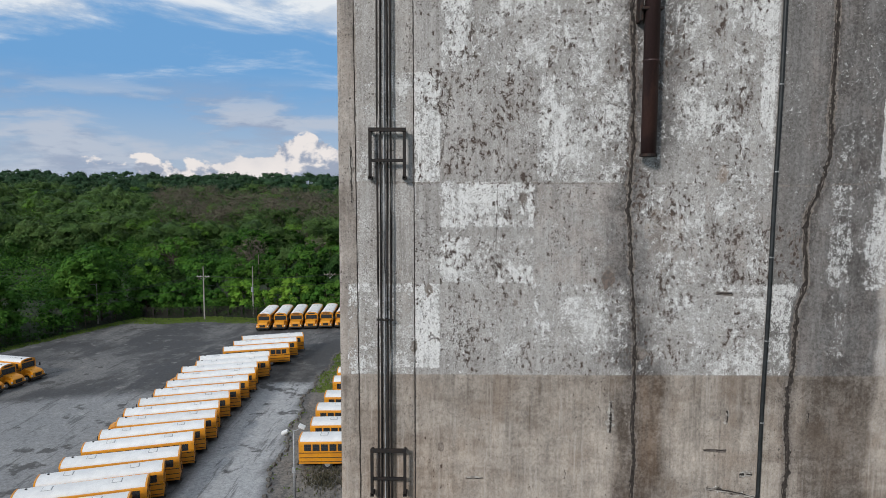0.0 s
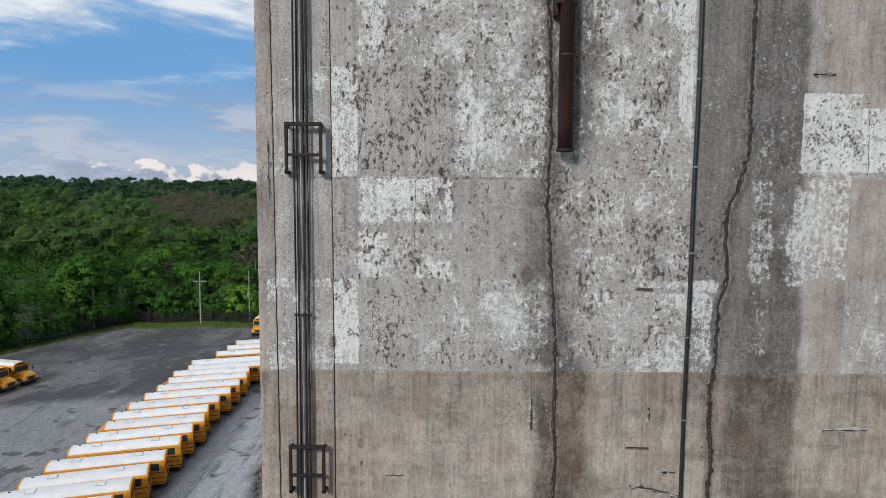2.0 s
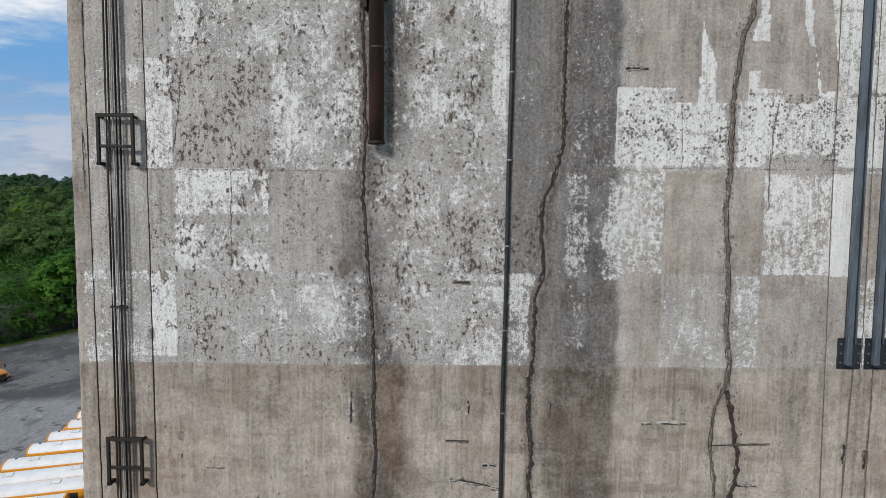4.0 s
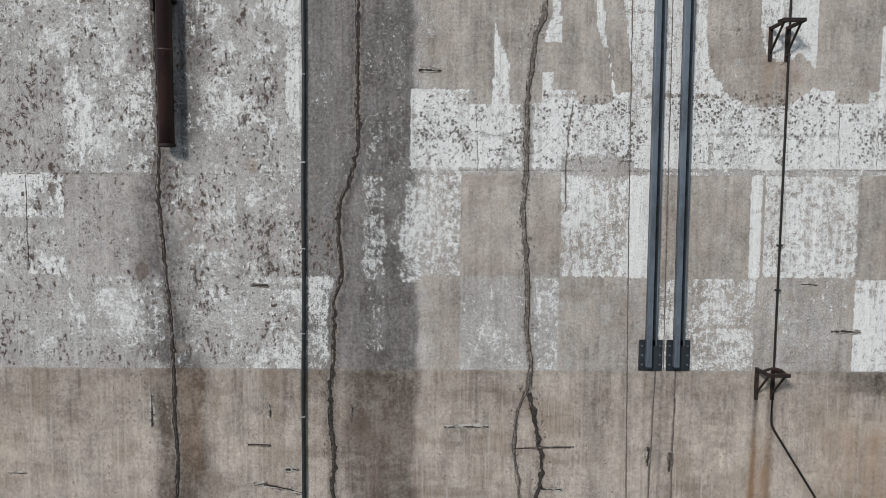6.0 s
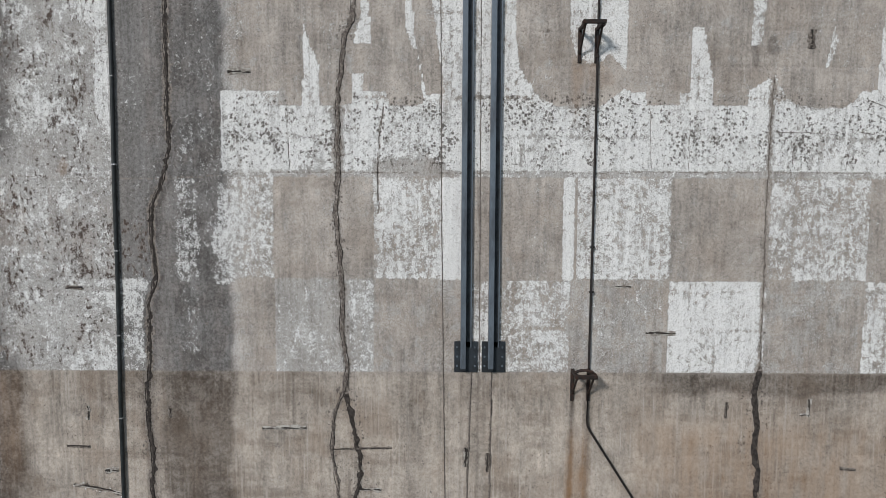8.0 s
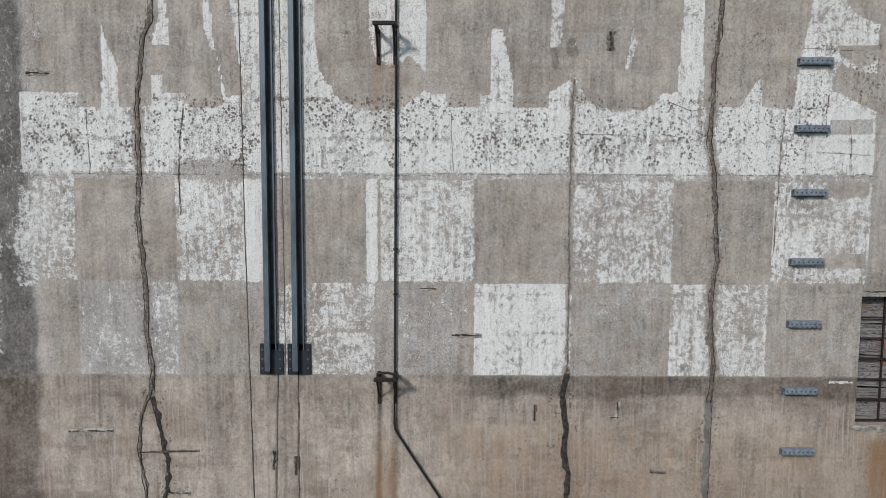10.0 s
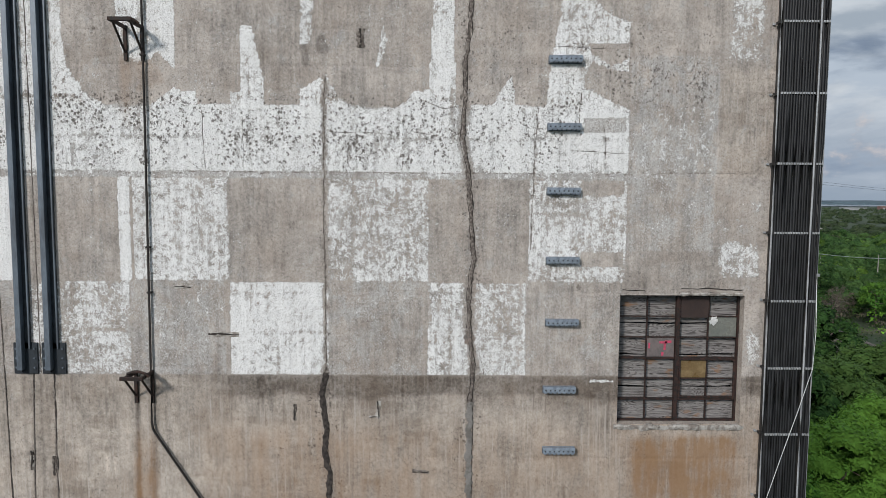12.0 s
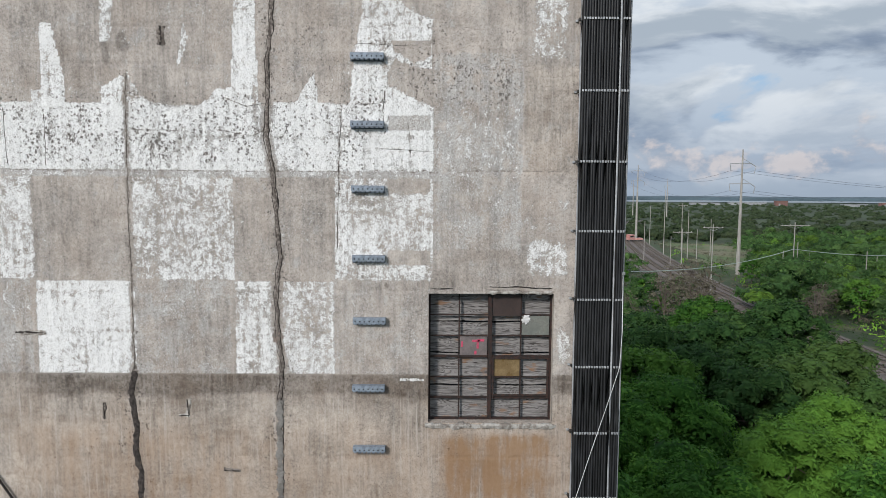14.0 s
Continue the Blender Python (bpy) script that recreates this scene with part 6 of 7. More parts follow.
def yard_lamp(x, y):
    ob = thing("yard_lamp", "grey steel yard lamp post with two flood lights", "lamp post", (x, y, GROUND))
    part("post", rodded((0, 0, 0), (0, 0, 6.1), 0.10, 0.07, 12), M_GREY_PVC, ob, smooth=True)
    part("arm", tube(bmesh.new(), [(-0.62, 0, 5.95), (-0.2, 0, 6.05), (0.2, 0, 6.1), (0.62, 0, 6.35)], 0.035), M_GREY_PVC, ob)
    for x1, z, t in ((-0.75, 5.95, -25), (0.72, 6.45, 25)):
        h = part("flood_light", box(bmesh.new(), -0.30, 0.30, -0.22, 0.22, -0.10, 0.12, 0.06), M_WHITE, ob, "white flood light head")
        h.matrix_basis = pose(x1, 0, z, 12, t, 0)
        part("lens", boxed(-0.24, 0.24, -0.17, 0.17, -0.115, -0.10), M_LAMP_WHITE, h)
    part("box", boxed(-0.14, 0.14, -0.2, -0.06, 2.4, 2.9, 0.02), M_GREY_PVC, ob)
    return ob


yard_lamp(-14.1, 54.3)


def street_lamp(x, y):
    ob = thing("street_lamp", "slim grey street lamp post with a short arm", "street lamp", (x, y, ground_z(x, y)))
    part("post", rodded((0, 0, 0), (0, 0, 8.0), 0.14, 0.10, 10), M_POLE_PALE, ob)
    part("arm", tube(bmesh.new(), [(0, 0, 7.6), (-0.6, 0, 7.9), (-1.5, 0, 7.75)], 0.05), M_GREY_PVC, ob)
    part("lamp_head", boxed(-2.0, -1.4, -0.15, 0.15, 7.62, 7.80, 0.05), M_STEEL, ob)
    return ob


street_lamp(-69.6, 127.5)


def utility_pole(x, y, h, arms, transformer=False, mat=None, turn=0.0):
    ob = thing("utility_pole", "weathered grey utility pole with crossarms and insulators" if arms else "weathered grey utility pole", "utility pole", (x, y, ground_z(x, y)), turn, "utility poles")
    part("post", rodded((0, 0, -0.5), (0, 0, h), 0.15, 0.09, 10), mat or M_WOOD_POLE, ob)
    for z, w in arms:
        part("crossarm", boxed(-w, w, -0.22, -0.10, z - 0.07, z + 0.07), mat or M_WOOD_POLE, ob)
        for s in (-0.9, -0.35, 0.35, 0.9):
            part("insulator", rodded((w * s, -0.16, z + 0.07), (w * s, -0.16, z + 0.27), 0.05, 0.03, 8), M_LAMP_WHITE, ob)
        part("strut", rodded((-w * 0.6, -0.16, z - 0.05), (0, -0.16, z - 0.75), 0.03, sides=6), M_GREY_PVC, ob)
        part("strut", rodded((w * 0.6, -0.16, z - 0.05), (0, -0.16, z - 0.75), 0.03, sides=6), M_GREY_PVC, ob)
    if transformer:
        part("transformer", rodded((0.0, -0.42, h * 0.5), (0, -0.42, h * 0.5 + 1.0), 0.26, sides=14), M_STEEL, ob, "grey transformer can")
    return ob


utility_pole(-50.1, 131.8, 10.9, [(8.9, 1.3)], mat=M_POLE_PALE)
utility_pole(-41.2, 135.5, 10.6, [], True, mat=M_POLE_PALE)
utility_pole(-44.0, 150.0, 11.5, [])
utility_pole(-26.0, 141.0, 9.0, [(8.2, 1.2)])


def wire(a, b, sag, r=0.03, name="power_line", label="thin black overhead wire between poles", mat=None):
    a, b = Vector(a), Vector(b)
    pts = [a.lerp(b, t) - Vector((0, 0, sag * 4 * t * (1 - t))) for t in np.linspace(0, 1, 13)]
    return tagged(new(name, finish(name, tube(bmesh.new(), pts, r, 5), mat or M_CABLE)), label, "wire", "overhead wires")


PZ = ground_z(-50, 132)
for dz, dx in ((7.5, -0.9), (7.5, 0.9), (5.6, 0.0)):
    wire((-50.1 + dx, 131.6, PZ + dz + 1.6), (-88 + dx, 108, PZ + dz - 1), 1.2)
    wire((-50.1 + dx, 131.6, PZ + dz + 1.6), (-26 + dx, 141, PZ + dz + 0.8), 0.7)
wire((-88, 108, PZ + 6), (-130, 96, PZ + 6), 0.8)
utility_pole(-88, 108, 9.5, [(8.6, 1.2)])
utility_pole(-130, 96, 9.5, [(8.6, 1.2)])


def chain_fence():
    ob = thing("chain_fence", "dark chain-link fence overgrown along the yard", "fence")
    xs = np.arange(-124, -16, 3.0)
    pts = [(x, yard_edge(x) + 4.6 + max(0, -60 - x) * 0.05) for x in xs]
    for x, y in pts:
        z = ground_z(x, y)
        part("post", rodded((x, y, z - 0.2), (x, y, z + 2.3), 0.045, sides=6), M_BLACK_IRON, ob)
    v, f = [], []
    for (xa, ya), (xb, yb) in zip(pts, pts[1:]):
        za, zb = ground_z(xa, ya), ground_z(xb, yb)
        part("rail", rodded((xa, ya, za + 2.25), (xb, yb, zb + 2.25), 0.025, sides=5), M_BLACK_IRON, ob)
        for k in range(26):
            t, u = k / 26, min(1.0, (k + 9) / 26)
            for p, q in (((t, 0.1), (u, 2.2)), ((t, 2.2), (u, 0.1))):
                A = np.array((xa + (xb - xa) * p[0], ya + (yb - ya) * p[0], za + p[1]))
                B = np.array((xa + (xb - xa) * q[0], ya + (yb - ya) * q[0], za + q[1]))
                n = len(v)
                v += [A + (-0.012, 0, 0), A + (0.012, 0, 0), B + (0.012, 0, 0), B + (-0.012, 0, 0), A + (0, 0.015, 0), B + (0, 0.015, 0)]
                f += [(n, n + 1, n + 2, n + 3), (n + 1, n + 4, n + 5, n + 2), (n + 4, n, n + 3, n + 5)]
    o = tagged(new("wire_mesh", mesh_np("wire_mesh", v, f, [M_BLACK_IRON])), "dark chain-link wire mesh", kind="stuff")
    o.parent = ob
    return ob


chain_fence()

# ---------------------------------------------------------------- railway, pylons and distance to the east


def track_x(y):
    return 78.0 + 0.085 * (y - 82) + 0.00031 * max(0, y - 82) ** 2


RY = np.arange(48, 620, 6.0)


def along(off, z_off, w, h, name, mat):
    bm = bmesh.new()
    prev = None
    for y in RY:
        x = track_x(y) + off
        z = ground_z(x, y) + z_off
        ring = [bm.verts.new(c) for c in ((x - w, y, z), (x + w, y, z), (x + w, y, z + h), (x - w, y, z + h))]
        if prev:
            for i in range(4):
                bm.faces.new((prev[i], prev[(i + 1) % 4], ring[(i + 1) % 4], ring[i]))
        prev = ring
    return bm


ballast = tagged(new("ballast", finish("ballast", along(0, 0.0, 8.5, 0.22, "ballast", M_BALLAST), M_BALLAST)), "brown-grey stone ballast under the railway", "ballast", kind="structure")
for t_off in (-5.4, -1.2, 3.0, 6.4):
    rail = thing("railway_track", "rusty railway track on timber sleepers", "railway track", group="railway tracks")
    for g in (-0.72, 0.72):
        part("rail", along(t_off + g, 0.36, 0.05, 0.16, "rail", M_RAIL), M_RAIL, rail)
    bm = bmesh.new()
    for y in np.arange(48, 330, 1.3):
        x = track_x(y) + t_off
        z = ground_z(x, y) + 0.22
        box(bm, x - 1.25, x + 1.25, y - 0.13, y + 0.13, z - 0.02, z + 0.14)
    tagged(part("sleepers", bm, M_SLEEPER, rail, "weathered timber sleepers"), kind="stuff")


def pylon(x, y, h, arms, wide=3.2):
    z0 = ground_z(x, y)
    ob = thing("pylon", "tall pale tapered power pylon with cross arms", "pylon", (x, y, z0), group="power pylons")
    part("mast", rodded((0, 0, -1), (0, 0, h), 0.62 * h / 36, 0.20 * h / 36, 8), M_POLE_PALE, ob)
    for z in arms:
        part("crossarm", tube(bmesh.new(), [(-wide, 0, z), (0, 0, z + 0.1), (wide * 0.7, 0, z + 0.1), (wide * 1.1, 0, z - 0.8)], 0.13, 6), M_GREY_PVC, ob)
        for s in (-1, 1.1):
            part("insulator", rodded((wide * s, 0, z - 0.1 - (0.7 if s > 1 else 0)), (wide * s * 0.9, 0, z - 2.2 - (0.5 if s > 1 else 0)), 0.12, sides=6), M_GREY_PVC, ob)
        part("brace", rodded((wide * 0.95, 0, z - 0.4), (0, 0, z + 1.6), 0.08, sides=6), M_GREY_PVC, ob)
    return ob


E0 = 21.4


def east(px, depth):
    """World x at a depth for a bearing given as an offset over depth."""
    return E0 + px * depth


pylon(E0 + 0.4655 * 190, 190.3, 36.5, (26.6, 32.4), 3.6)
for bearing, depth, h, arms in ((0.306, 330, 38, (30, 35)), (0.278, 420, 38, (30, 35)), (0.352, 620, 40, (33,)), (0.30, 700, 40, (33,))):
    pylon(E0 + bearing * depth, depth, h, arms)
for bearing, depth, h, arms in ((0.550, 157, 17.0, [(16.2, 3.6)]), (0.377, 160, 15.0, [(14.2, 2.4)]), (0.424, 155, 16.5, [(15.6, 2.4)]), (0.421, 260, 15, []), (0.349, 250, 25, []), (0.376, 270, 20, [(19, 2)]),
                                (0.319, 230, 14, []), (0.386, 235, 18, []), (0.575, 170, 9.5, []), (0.534, 175, 9.0, []), (0.664, 160, 11.5, []), (0.680, 175, 9, []), (0.36, 210, 10, []), (0.40, 215, 12, []), (0.327, 300, 18, []),
                                (0.60, 150, 8.5, []), (0.556, 165, 12.0, [])):
    utility_pole(E0 + bearing * depth, depth, h, arms, mat=M_POLE_PALE)
PX, PY = E0 + 0.4655 * 190, 190.3
pz = ground_z(PX, PY)
for z in (26.6, 32.4):
    for s in (-3.3, 3.5):
        wire((PX + s, PY, pz + z - 2), (PX + 190 + s, PY + 40, pz + z - 4), 5.0, 0.03)
        wire((PX + s, PY, pz + z - 2), (E0 + 0.306 * 330 + s, 330, pz + z + 2), 4.0, 0.03)
a = (E0 + 0.30 * 120, 120.0, ground_z(58, 120) + 11.0)
b = (E0 + 0.550 * 157, 157.0, ground_z(108, 157) + 10.5)
c = (E0 + 0.80 * 165, 165.0, ground_z(150, 165) + 11.0)
wire(a, b, 1.4, 0.08, label="thick pale green cable between poles", mat=M_PALE_GREEN)
wire(b, c, 1.2, 0.08, label="thick pale green cable between poles", mat=M_PALE_GREEN)

# flat reed beds, river and the far bank
sheet("marsh_field", 96, 190, 205, 330, 8.0, 0.12, M_FIELD, "pale marsh field with reeds and green patches", "field", None, lambda x, y: x < 90 + 0.32 * y and x > track_x(y) + 14)
sheet("river", 200, 3000, 2020, 2560, 90.0, 1.6, M_WATER, "broad grey river near the horizon", "river", None, lambda x, y: x > 0.25 * y)
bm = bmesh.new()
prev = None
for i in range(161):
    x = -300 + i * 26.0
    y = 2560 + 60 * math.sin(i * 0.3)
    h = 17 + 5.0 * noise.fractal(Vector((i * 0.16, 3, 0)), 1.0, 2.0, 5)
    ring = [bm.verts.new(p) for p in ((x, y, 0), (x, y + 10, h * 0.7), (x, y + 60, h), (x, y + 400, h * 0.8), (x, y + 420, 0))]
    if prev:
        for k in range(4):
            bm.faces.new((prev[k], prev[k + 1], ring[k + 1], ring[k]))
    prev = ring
tagged(new("far_bank", finish("far_bank", bm, M_HAZED_BANK)), "wooded bank beyond the river, distance haze in its blue-grey colour", "woods", kind="structure")


def shed(x, y, w, d, h, mat, roof, label):
    z = ground_z(x, y)
    ob = thing("far_building", label, "building", (x, y, z))
    part("wall", boxed(-w / 2, w / 2, -d / 2, d / 2, -1, h), mat, ob)
    part("roof", boxed(-w / 2 - 0.4, w / 2 + 0.4, -d / 2 - 0.4, d / 2 + 0.4, h, h + 0.7), roof, ob)
    part("door", boxed(-w * 0.3, -w * 0.3 + 4, -d / 2 - 0.1, -d / 2 + 0.1, -1, h * 0.5), M_GREY_PVC, ob)
    return ob


shed(E0 + 0.527 * 1500, 1500, 26, 12, 11, M_BRICK, M_BRICK, "red-brown brick building near the river")
shed(E0 + 0.41 * 1560, 1560, 70, 12, 5, M_ROOF_WHITE, M_ROOF_WHITE, "long pale low warehouse in the distance")
shed(E0 + 0.64 * 1450, 1450, 56, 10, 5, M_ROOF_WHITE, M_ROOF_WHITE, "long pale low warehouse in the distance")
shed(E0 + 0.475 * 1600, 1600, 90, 12, 6, M_ROOF_WHITE, M_ROOF_WHITE, "long pale low warehouse in the distance")
shed(E0 + 0.69 * 1550, 1550, 30, 12, 8, M_BRICK, M_ROOF_WHITE, "red-brown brick building near the river")


def rail_car(x, y, turn):
    ob = thing("rail_car", "faded red maintenance truck standing on the track", "rail vehicle", (x, y, ground_z(x, y) + 0.55), turn)
    part("cab", boxed(-2.6, 0.6, -1.3, 1.3, 0.5, 3.2, 0.25), M_RED, ob)
    part("bed", boxed(0.6, 5.5, -1.35, 1.35, 0.6, 1.4, 0.08), M_RED, ob)
    part("window", boxed(-2.0, 0.0, -1.33, -1.29, 1.9, 2.7), M_GLASS, ob)
    for wx in (-1.6, 1.4, 4.3):
        for s in (-1.15, 1.15):
            part("wheel", rodded((wx, s - 0.12, 0.42), (wx, s + 0.12, 0.42), 0.42, sides=14), M_TYRE, ob)
    return ob


rail_car(E0 + 0.300 * 318, 318, 20)

# ---------------------------------------------------------------- trees


def leaf_cloud(rs, centres, radii, per, size, flat=0.65, heart=None):
    """Leaf quads scattered in the clumps: verts and faces."""
    n = len(centres) * per
    c = np.repeat(np.asarray(centres), per, 0)
    r = np.repeat(np.asarray(radii), per)[:, None]
    d = rs.normal(size=(n, 3))
    d /= np.linalg.norm(d, axis=1)[:, None]
    d[:, 2] = np.where(d[:, 2] < -0.45, -d[:, 2], d[:, 2])
    p = c + d * r * rs.uniform(0.78, 1.06, (n, 1)) * np.array([1, 1, flat])
    out = np.repeat(np.asarray(centres) - np.asarray(heart), per, 0)
    out /= np.linalg.norm(out, axis=1)[:, None] + 1e-6
    nrm = d * 1.0 + out * 0.3 + np.array([0, 0, 0.2]) + rs.normal(size=(n, 3)) * 0.25
    nrm /= np.linalg.norm(nrm, axis=1)[:, None]
    t = np.cross(nrm, rs.normal(size=(n, 3)))
    t /= np.linalg.norm(t, axis=1)[:, None]
    b = np.cross(nrm, t)
    s = size * rs.uniform(0.55, 1.35, (n, 1))
    droop = np.array([0, 0, -0.25]) * s
    v = np.stack([p - t * s, p - b * s * 0.45 + droop * 0.2, p + t * s + droop, p + b * s * 0.45 + droop * 0.2], 1)
    return v.reshape(-1, 3), np.arange(4 * n).reshape(-1, 4)


def billows(rs, h, r, n, base):
    """Rounded masses of foliage that make up one uneven crown: centres and radii."""
    mid, half = base + (h - base) * 0.5, (h - base) * 0.5
    cs, rr = [], []
    for k in range(n):
        u = 1 - 1.72 * (k + 0.5) / n
        a = k * 2.39996 + rs.uniform(-0.5, 0.5)
        q = math.sqrt(max(0.05, 1 - u * u)) * rs.uniform(0.50, 0.86)
        cs.append((math.cos(a) * q * r, math.sin(a) * q * r, mid + half * (u * 0.80 + rs.uniform(-0.10, 0.10))))
        rr.append(r * rs.uniform(0.17, 0.34) * (24 / max(n, 24)) ** 0.25)
    return np.array(cs), np.array(rr)


def dome_mesh():
    """Upper part of a unit ball of 80 faces: verts and faces."""
    bm = bmesh.new()
    bmesh.ops.create_icosphere(bm, subdivisions=2, radius=1.0)
    bmesh.ops.delete(bm, geom=[v for v in bm.verts if v.co.z < -0.45], context="VERTS")
    bm.verts.index_update()
    v, f = np.array([v.co[:] for v in bm.verts]), np.array([[w.index for w in q.verts] for q in bm.faces])
    bm.free()
    return v, f


DOME_V, DOME_F = dome_mesh()


def mesh_mixed(name, v, f, mat):
    """A mesh of four- and three-sided faces together."""
    me = bpy.data.meshes.new(name)
    me.from_pydata(v.tolist(), [], f)
    me.materials.append(mat)
    me.polygons.foreach_set("use_smooth", np.array([len(q) == 3 for q in f]))
    return me


def tree_parts(seed, h, r, masses, count, size, leaf, bare=False, low=0.18):
    rs = np.random.RandomState(seed)
    base = h * low
    bm = bmesh.new()
    top = Vector((rs.uniform(-0.5, 0.5), rs.uniform(-0.5, 0.5), h * 0.72))
    rod(bm, (0, 0, -0.4), top * 0.45, h * 0.021, h * 0.015, 8)
    rod(bm, top * 0.45, top, h * 0.015, h * 0.005, 8)
    cs, rr = billows(rs, h, r, masses, base)
    for k in range(22 if bare else 8):
        q = Vector(cs[rs.randint(len(cs))]) * (1.05 if bare else 0.92)
        s = top * rs.uniform(0.25, 0.95)
        mid = s.lerp(q, 0.5) + Vector((0, 0, 0.06 * h))
        rod(bm, s, mid, h * 0.008, h * 0.005, 4)
        rod(bm, mid, q, h * 0.005, h * 0.0015, 4)
        if bare:
            for _ in range(4):
                e = mid.lerp(q, rs.uniform(0.2, 1)) + Vector(rs.normal(size=3) * r * 0.22)
                rod(bm, mid.lerp(q, rs.uniform(0.1, 0.8)), e, h * 0.002, h * 0.0008, 4)
    trunk = finish("trunk", bm, M_BARK)
    # sprays of leaves over the masses; what lies inside a neighbour is left out
    want = int(count * 1.9)
    pick = rs.choice(masses, want, p=rr ** 2 / (rr ** 2).sum())
    d = rs.normal(size=(want, 3))
    d /= np.linalg.norm(d, axis=1)[:, None]
    d[:, 2] = np.where(d[:, 2] < -0.35, -d[:, 2], d[:, 2])
    lump = 1 + 0.16 * np.sin(d[:, 0] * 5.1 + pick) * np.sin(d[:, 1] * 4.3 + 2 * pick) + 0.13 * np.sin(d[:, 2] * 7 + d[:, 0] * 6 + pick)
    deep = rs.uniform(0, 1, want) < 0.14
    reach = np.where(deep, rs.uniform(0.45, 0.75, want), (0.3 if bare else 1.0) * rs.uniform(0.86, 1.10, want) + (rs.uniform(0.2, 1.0, want) if bare else 0))
    p = cs[pick] + d * (rr[pick] * lump * reach)[:, None] * np.array([1, 1, 0.86])
    inside = np.zeros(want, bool)
    for k in range(masses):
        inside |= (np.linalg.norm((p - cs[k]) / np.array([1, 1, 0.86]), axis=1) < rr[k] * 0.80) & (pick != k) & ~deep
    ok = np.where(~inside)[0][:count]
    p, d, deep, pick = p[ok], d[ok], deep[ok], pick[ok]
    n = len(p)
    out = p - np.array([0, 0, h * 0.45])
    out /= np.linalg.norm(out, axis=1)[:, None] + 1e-6
    nrm = d * 0.7 + out * 0.2 + np.array([0, 0, 0.55]) + rs.normal(size=(n, 3)) * 0.42
    nrm /= np.linalg.norm(nrm, axis=1)[:, None]
    t = np.cross(nrm, rs.normal(size=(n, 3)))
    t /= np.linalg.norm(t, axis=1)[:, None]
    b = np.cross(nrm, t)
    s = (size * rs.uniform(0.55, 1.35, n) * np.where(deep, 2.2, 1.0))[:, None]
    drop = np.array([0, 0, -0.25]) * s
    v = np.stack([p - t * s, p - b * s * 0.45 + drop * 0.2, p + t * s + drop, p + b * s * 0.45 + drop * 0.2], 1).reshape(-1, 3)
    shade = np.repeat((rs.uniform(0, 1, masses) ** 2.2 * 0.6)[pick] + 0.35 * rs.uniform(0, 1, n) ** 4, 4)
    faces = np.arange(4 * n).reshape(-1, 4)
    if bare:
        me = mesh_np("crown", v, faces, [leaf])
    else:
        # added domes inside the crown; zero tone paints them dark as inner shade
        ph = rs.uniform(0, 6.28, (masses, 1, 1))
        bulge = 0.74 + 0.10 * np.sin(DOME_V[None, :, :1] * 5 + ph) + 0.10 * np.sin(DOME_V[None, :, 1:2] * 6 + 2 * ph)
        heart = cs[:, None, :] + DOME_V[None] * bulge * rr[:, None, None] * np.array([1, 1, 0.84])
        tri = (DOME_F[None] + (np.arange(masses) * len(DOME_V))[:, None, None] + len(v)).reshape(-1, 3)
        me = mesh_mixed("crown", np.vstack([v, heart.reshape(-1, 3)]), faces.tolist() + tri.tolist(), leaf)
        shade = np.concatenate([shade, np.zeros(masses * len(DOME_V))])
    me.attributes.new("tone", "FLOAT", "POINT").data.foreach_set("value", shade.astype(np.float32))
    return trunk, me


def plant(kind_meshes, x, y, scale, turn, label, category="tree", group="", sink=0.0):
    ob = new("tree")
    ob.matrix_world = Matrix.Translation((x, y, ground_z(x, y) - sink)) @ pose(0, 0, 0, 0, 0, turn) @ Matrix.Diagonal((scale, scale, scale * 1.0, 1))
    tagged(ob, label, category, group)
    for nm, me in zip(("trunk", "crown"), kind_meshes):
        o = new(nm, me)
        o.parent = ob
    return ob


CLOSE = [tree_parts(11 + k, 12.0, 5.4, 64, 17000, 0.142, (M_LEAF_A, M_LEAF_FRESH, M_LEAF_LUSH)[k]) for k in range(3)]
DEEP = [tree_parts(21 + k, 12.0, 5.4, 54, 8500, 0.205, (M_LEAF_A, M_LEAF_B, M_LEAF_B, M_LEAF_B)[k]) for k in range(4)]
WOOD = [tree_parts(61 + k, 12.0, 5.0, 24, 1800, 0.32, (M_LEAF_FRESH, M_LEAF_B, M_LEAF_A, M_LEAF_FRESH)[k]) for k in range(4)]
MID = [tree_parts(31 + k, 12.0, 5.0, 22, 1500, 0.38, (M_LEAF_A, M_LEAF_B, M_LEAF_B)[k]) for k in range(3)]
BUSH = [tree_parts(41 + k, 8.0, 4.4, 20, 1300, 0.28, (M_LEAF_FRESH, M_LEAF_A, M_LEAF_FRESH, M_LEAF_BRIGHT)[k], low=0.0) for k in range(4)]
DRY = [tree_parts(51 + k, 11.0, 4.2, 26, 620, 0.20, M_LEAF_C, True) for k in range(2)]
rs = np.random.RandomState(12)
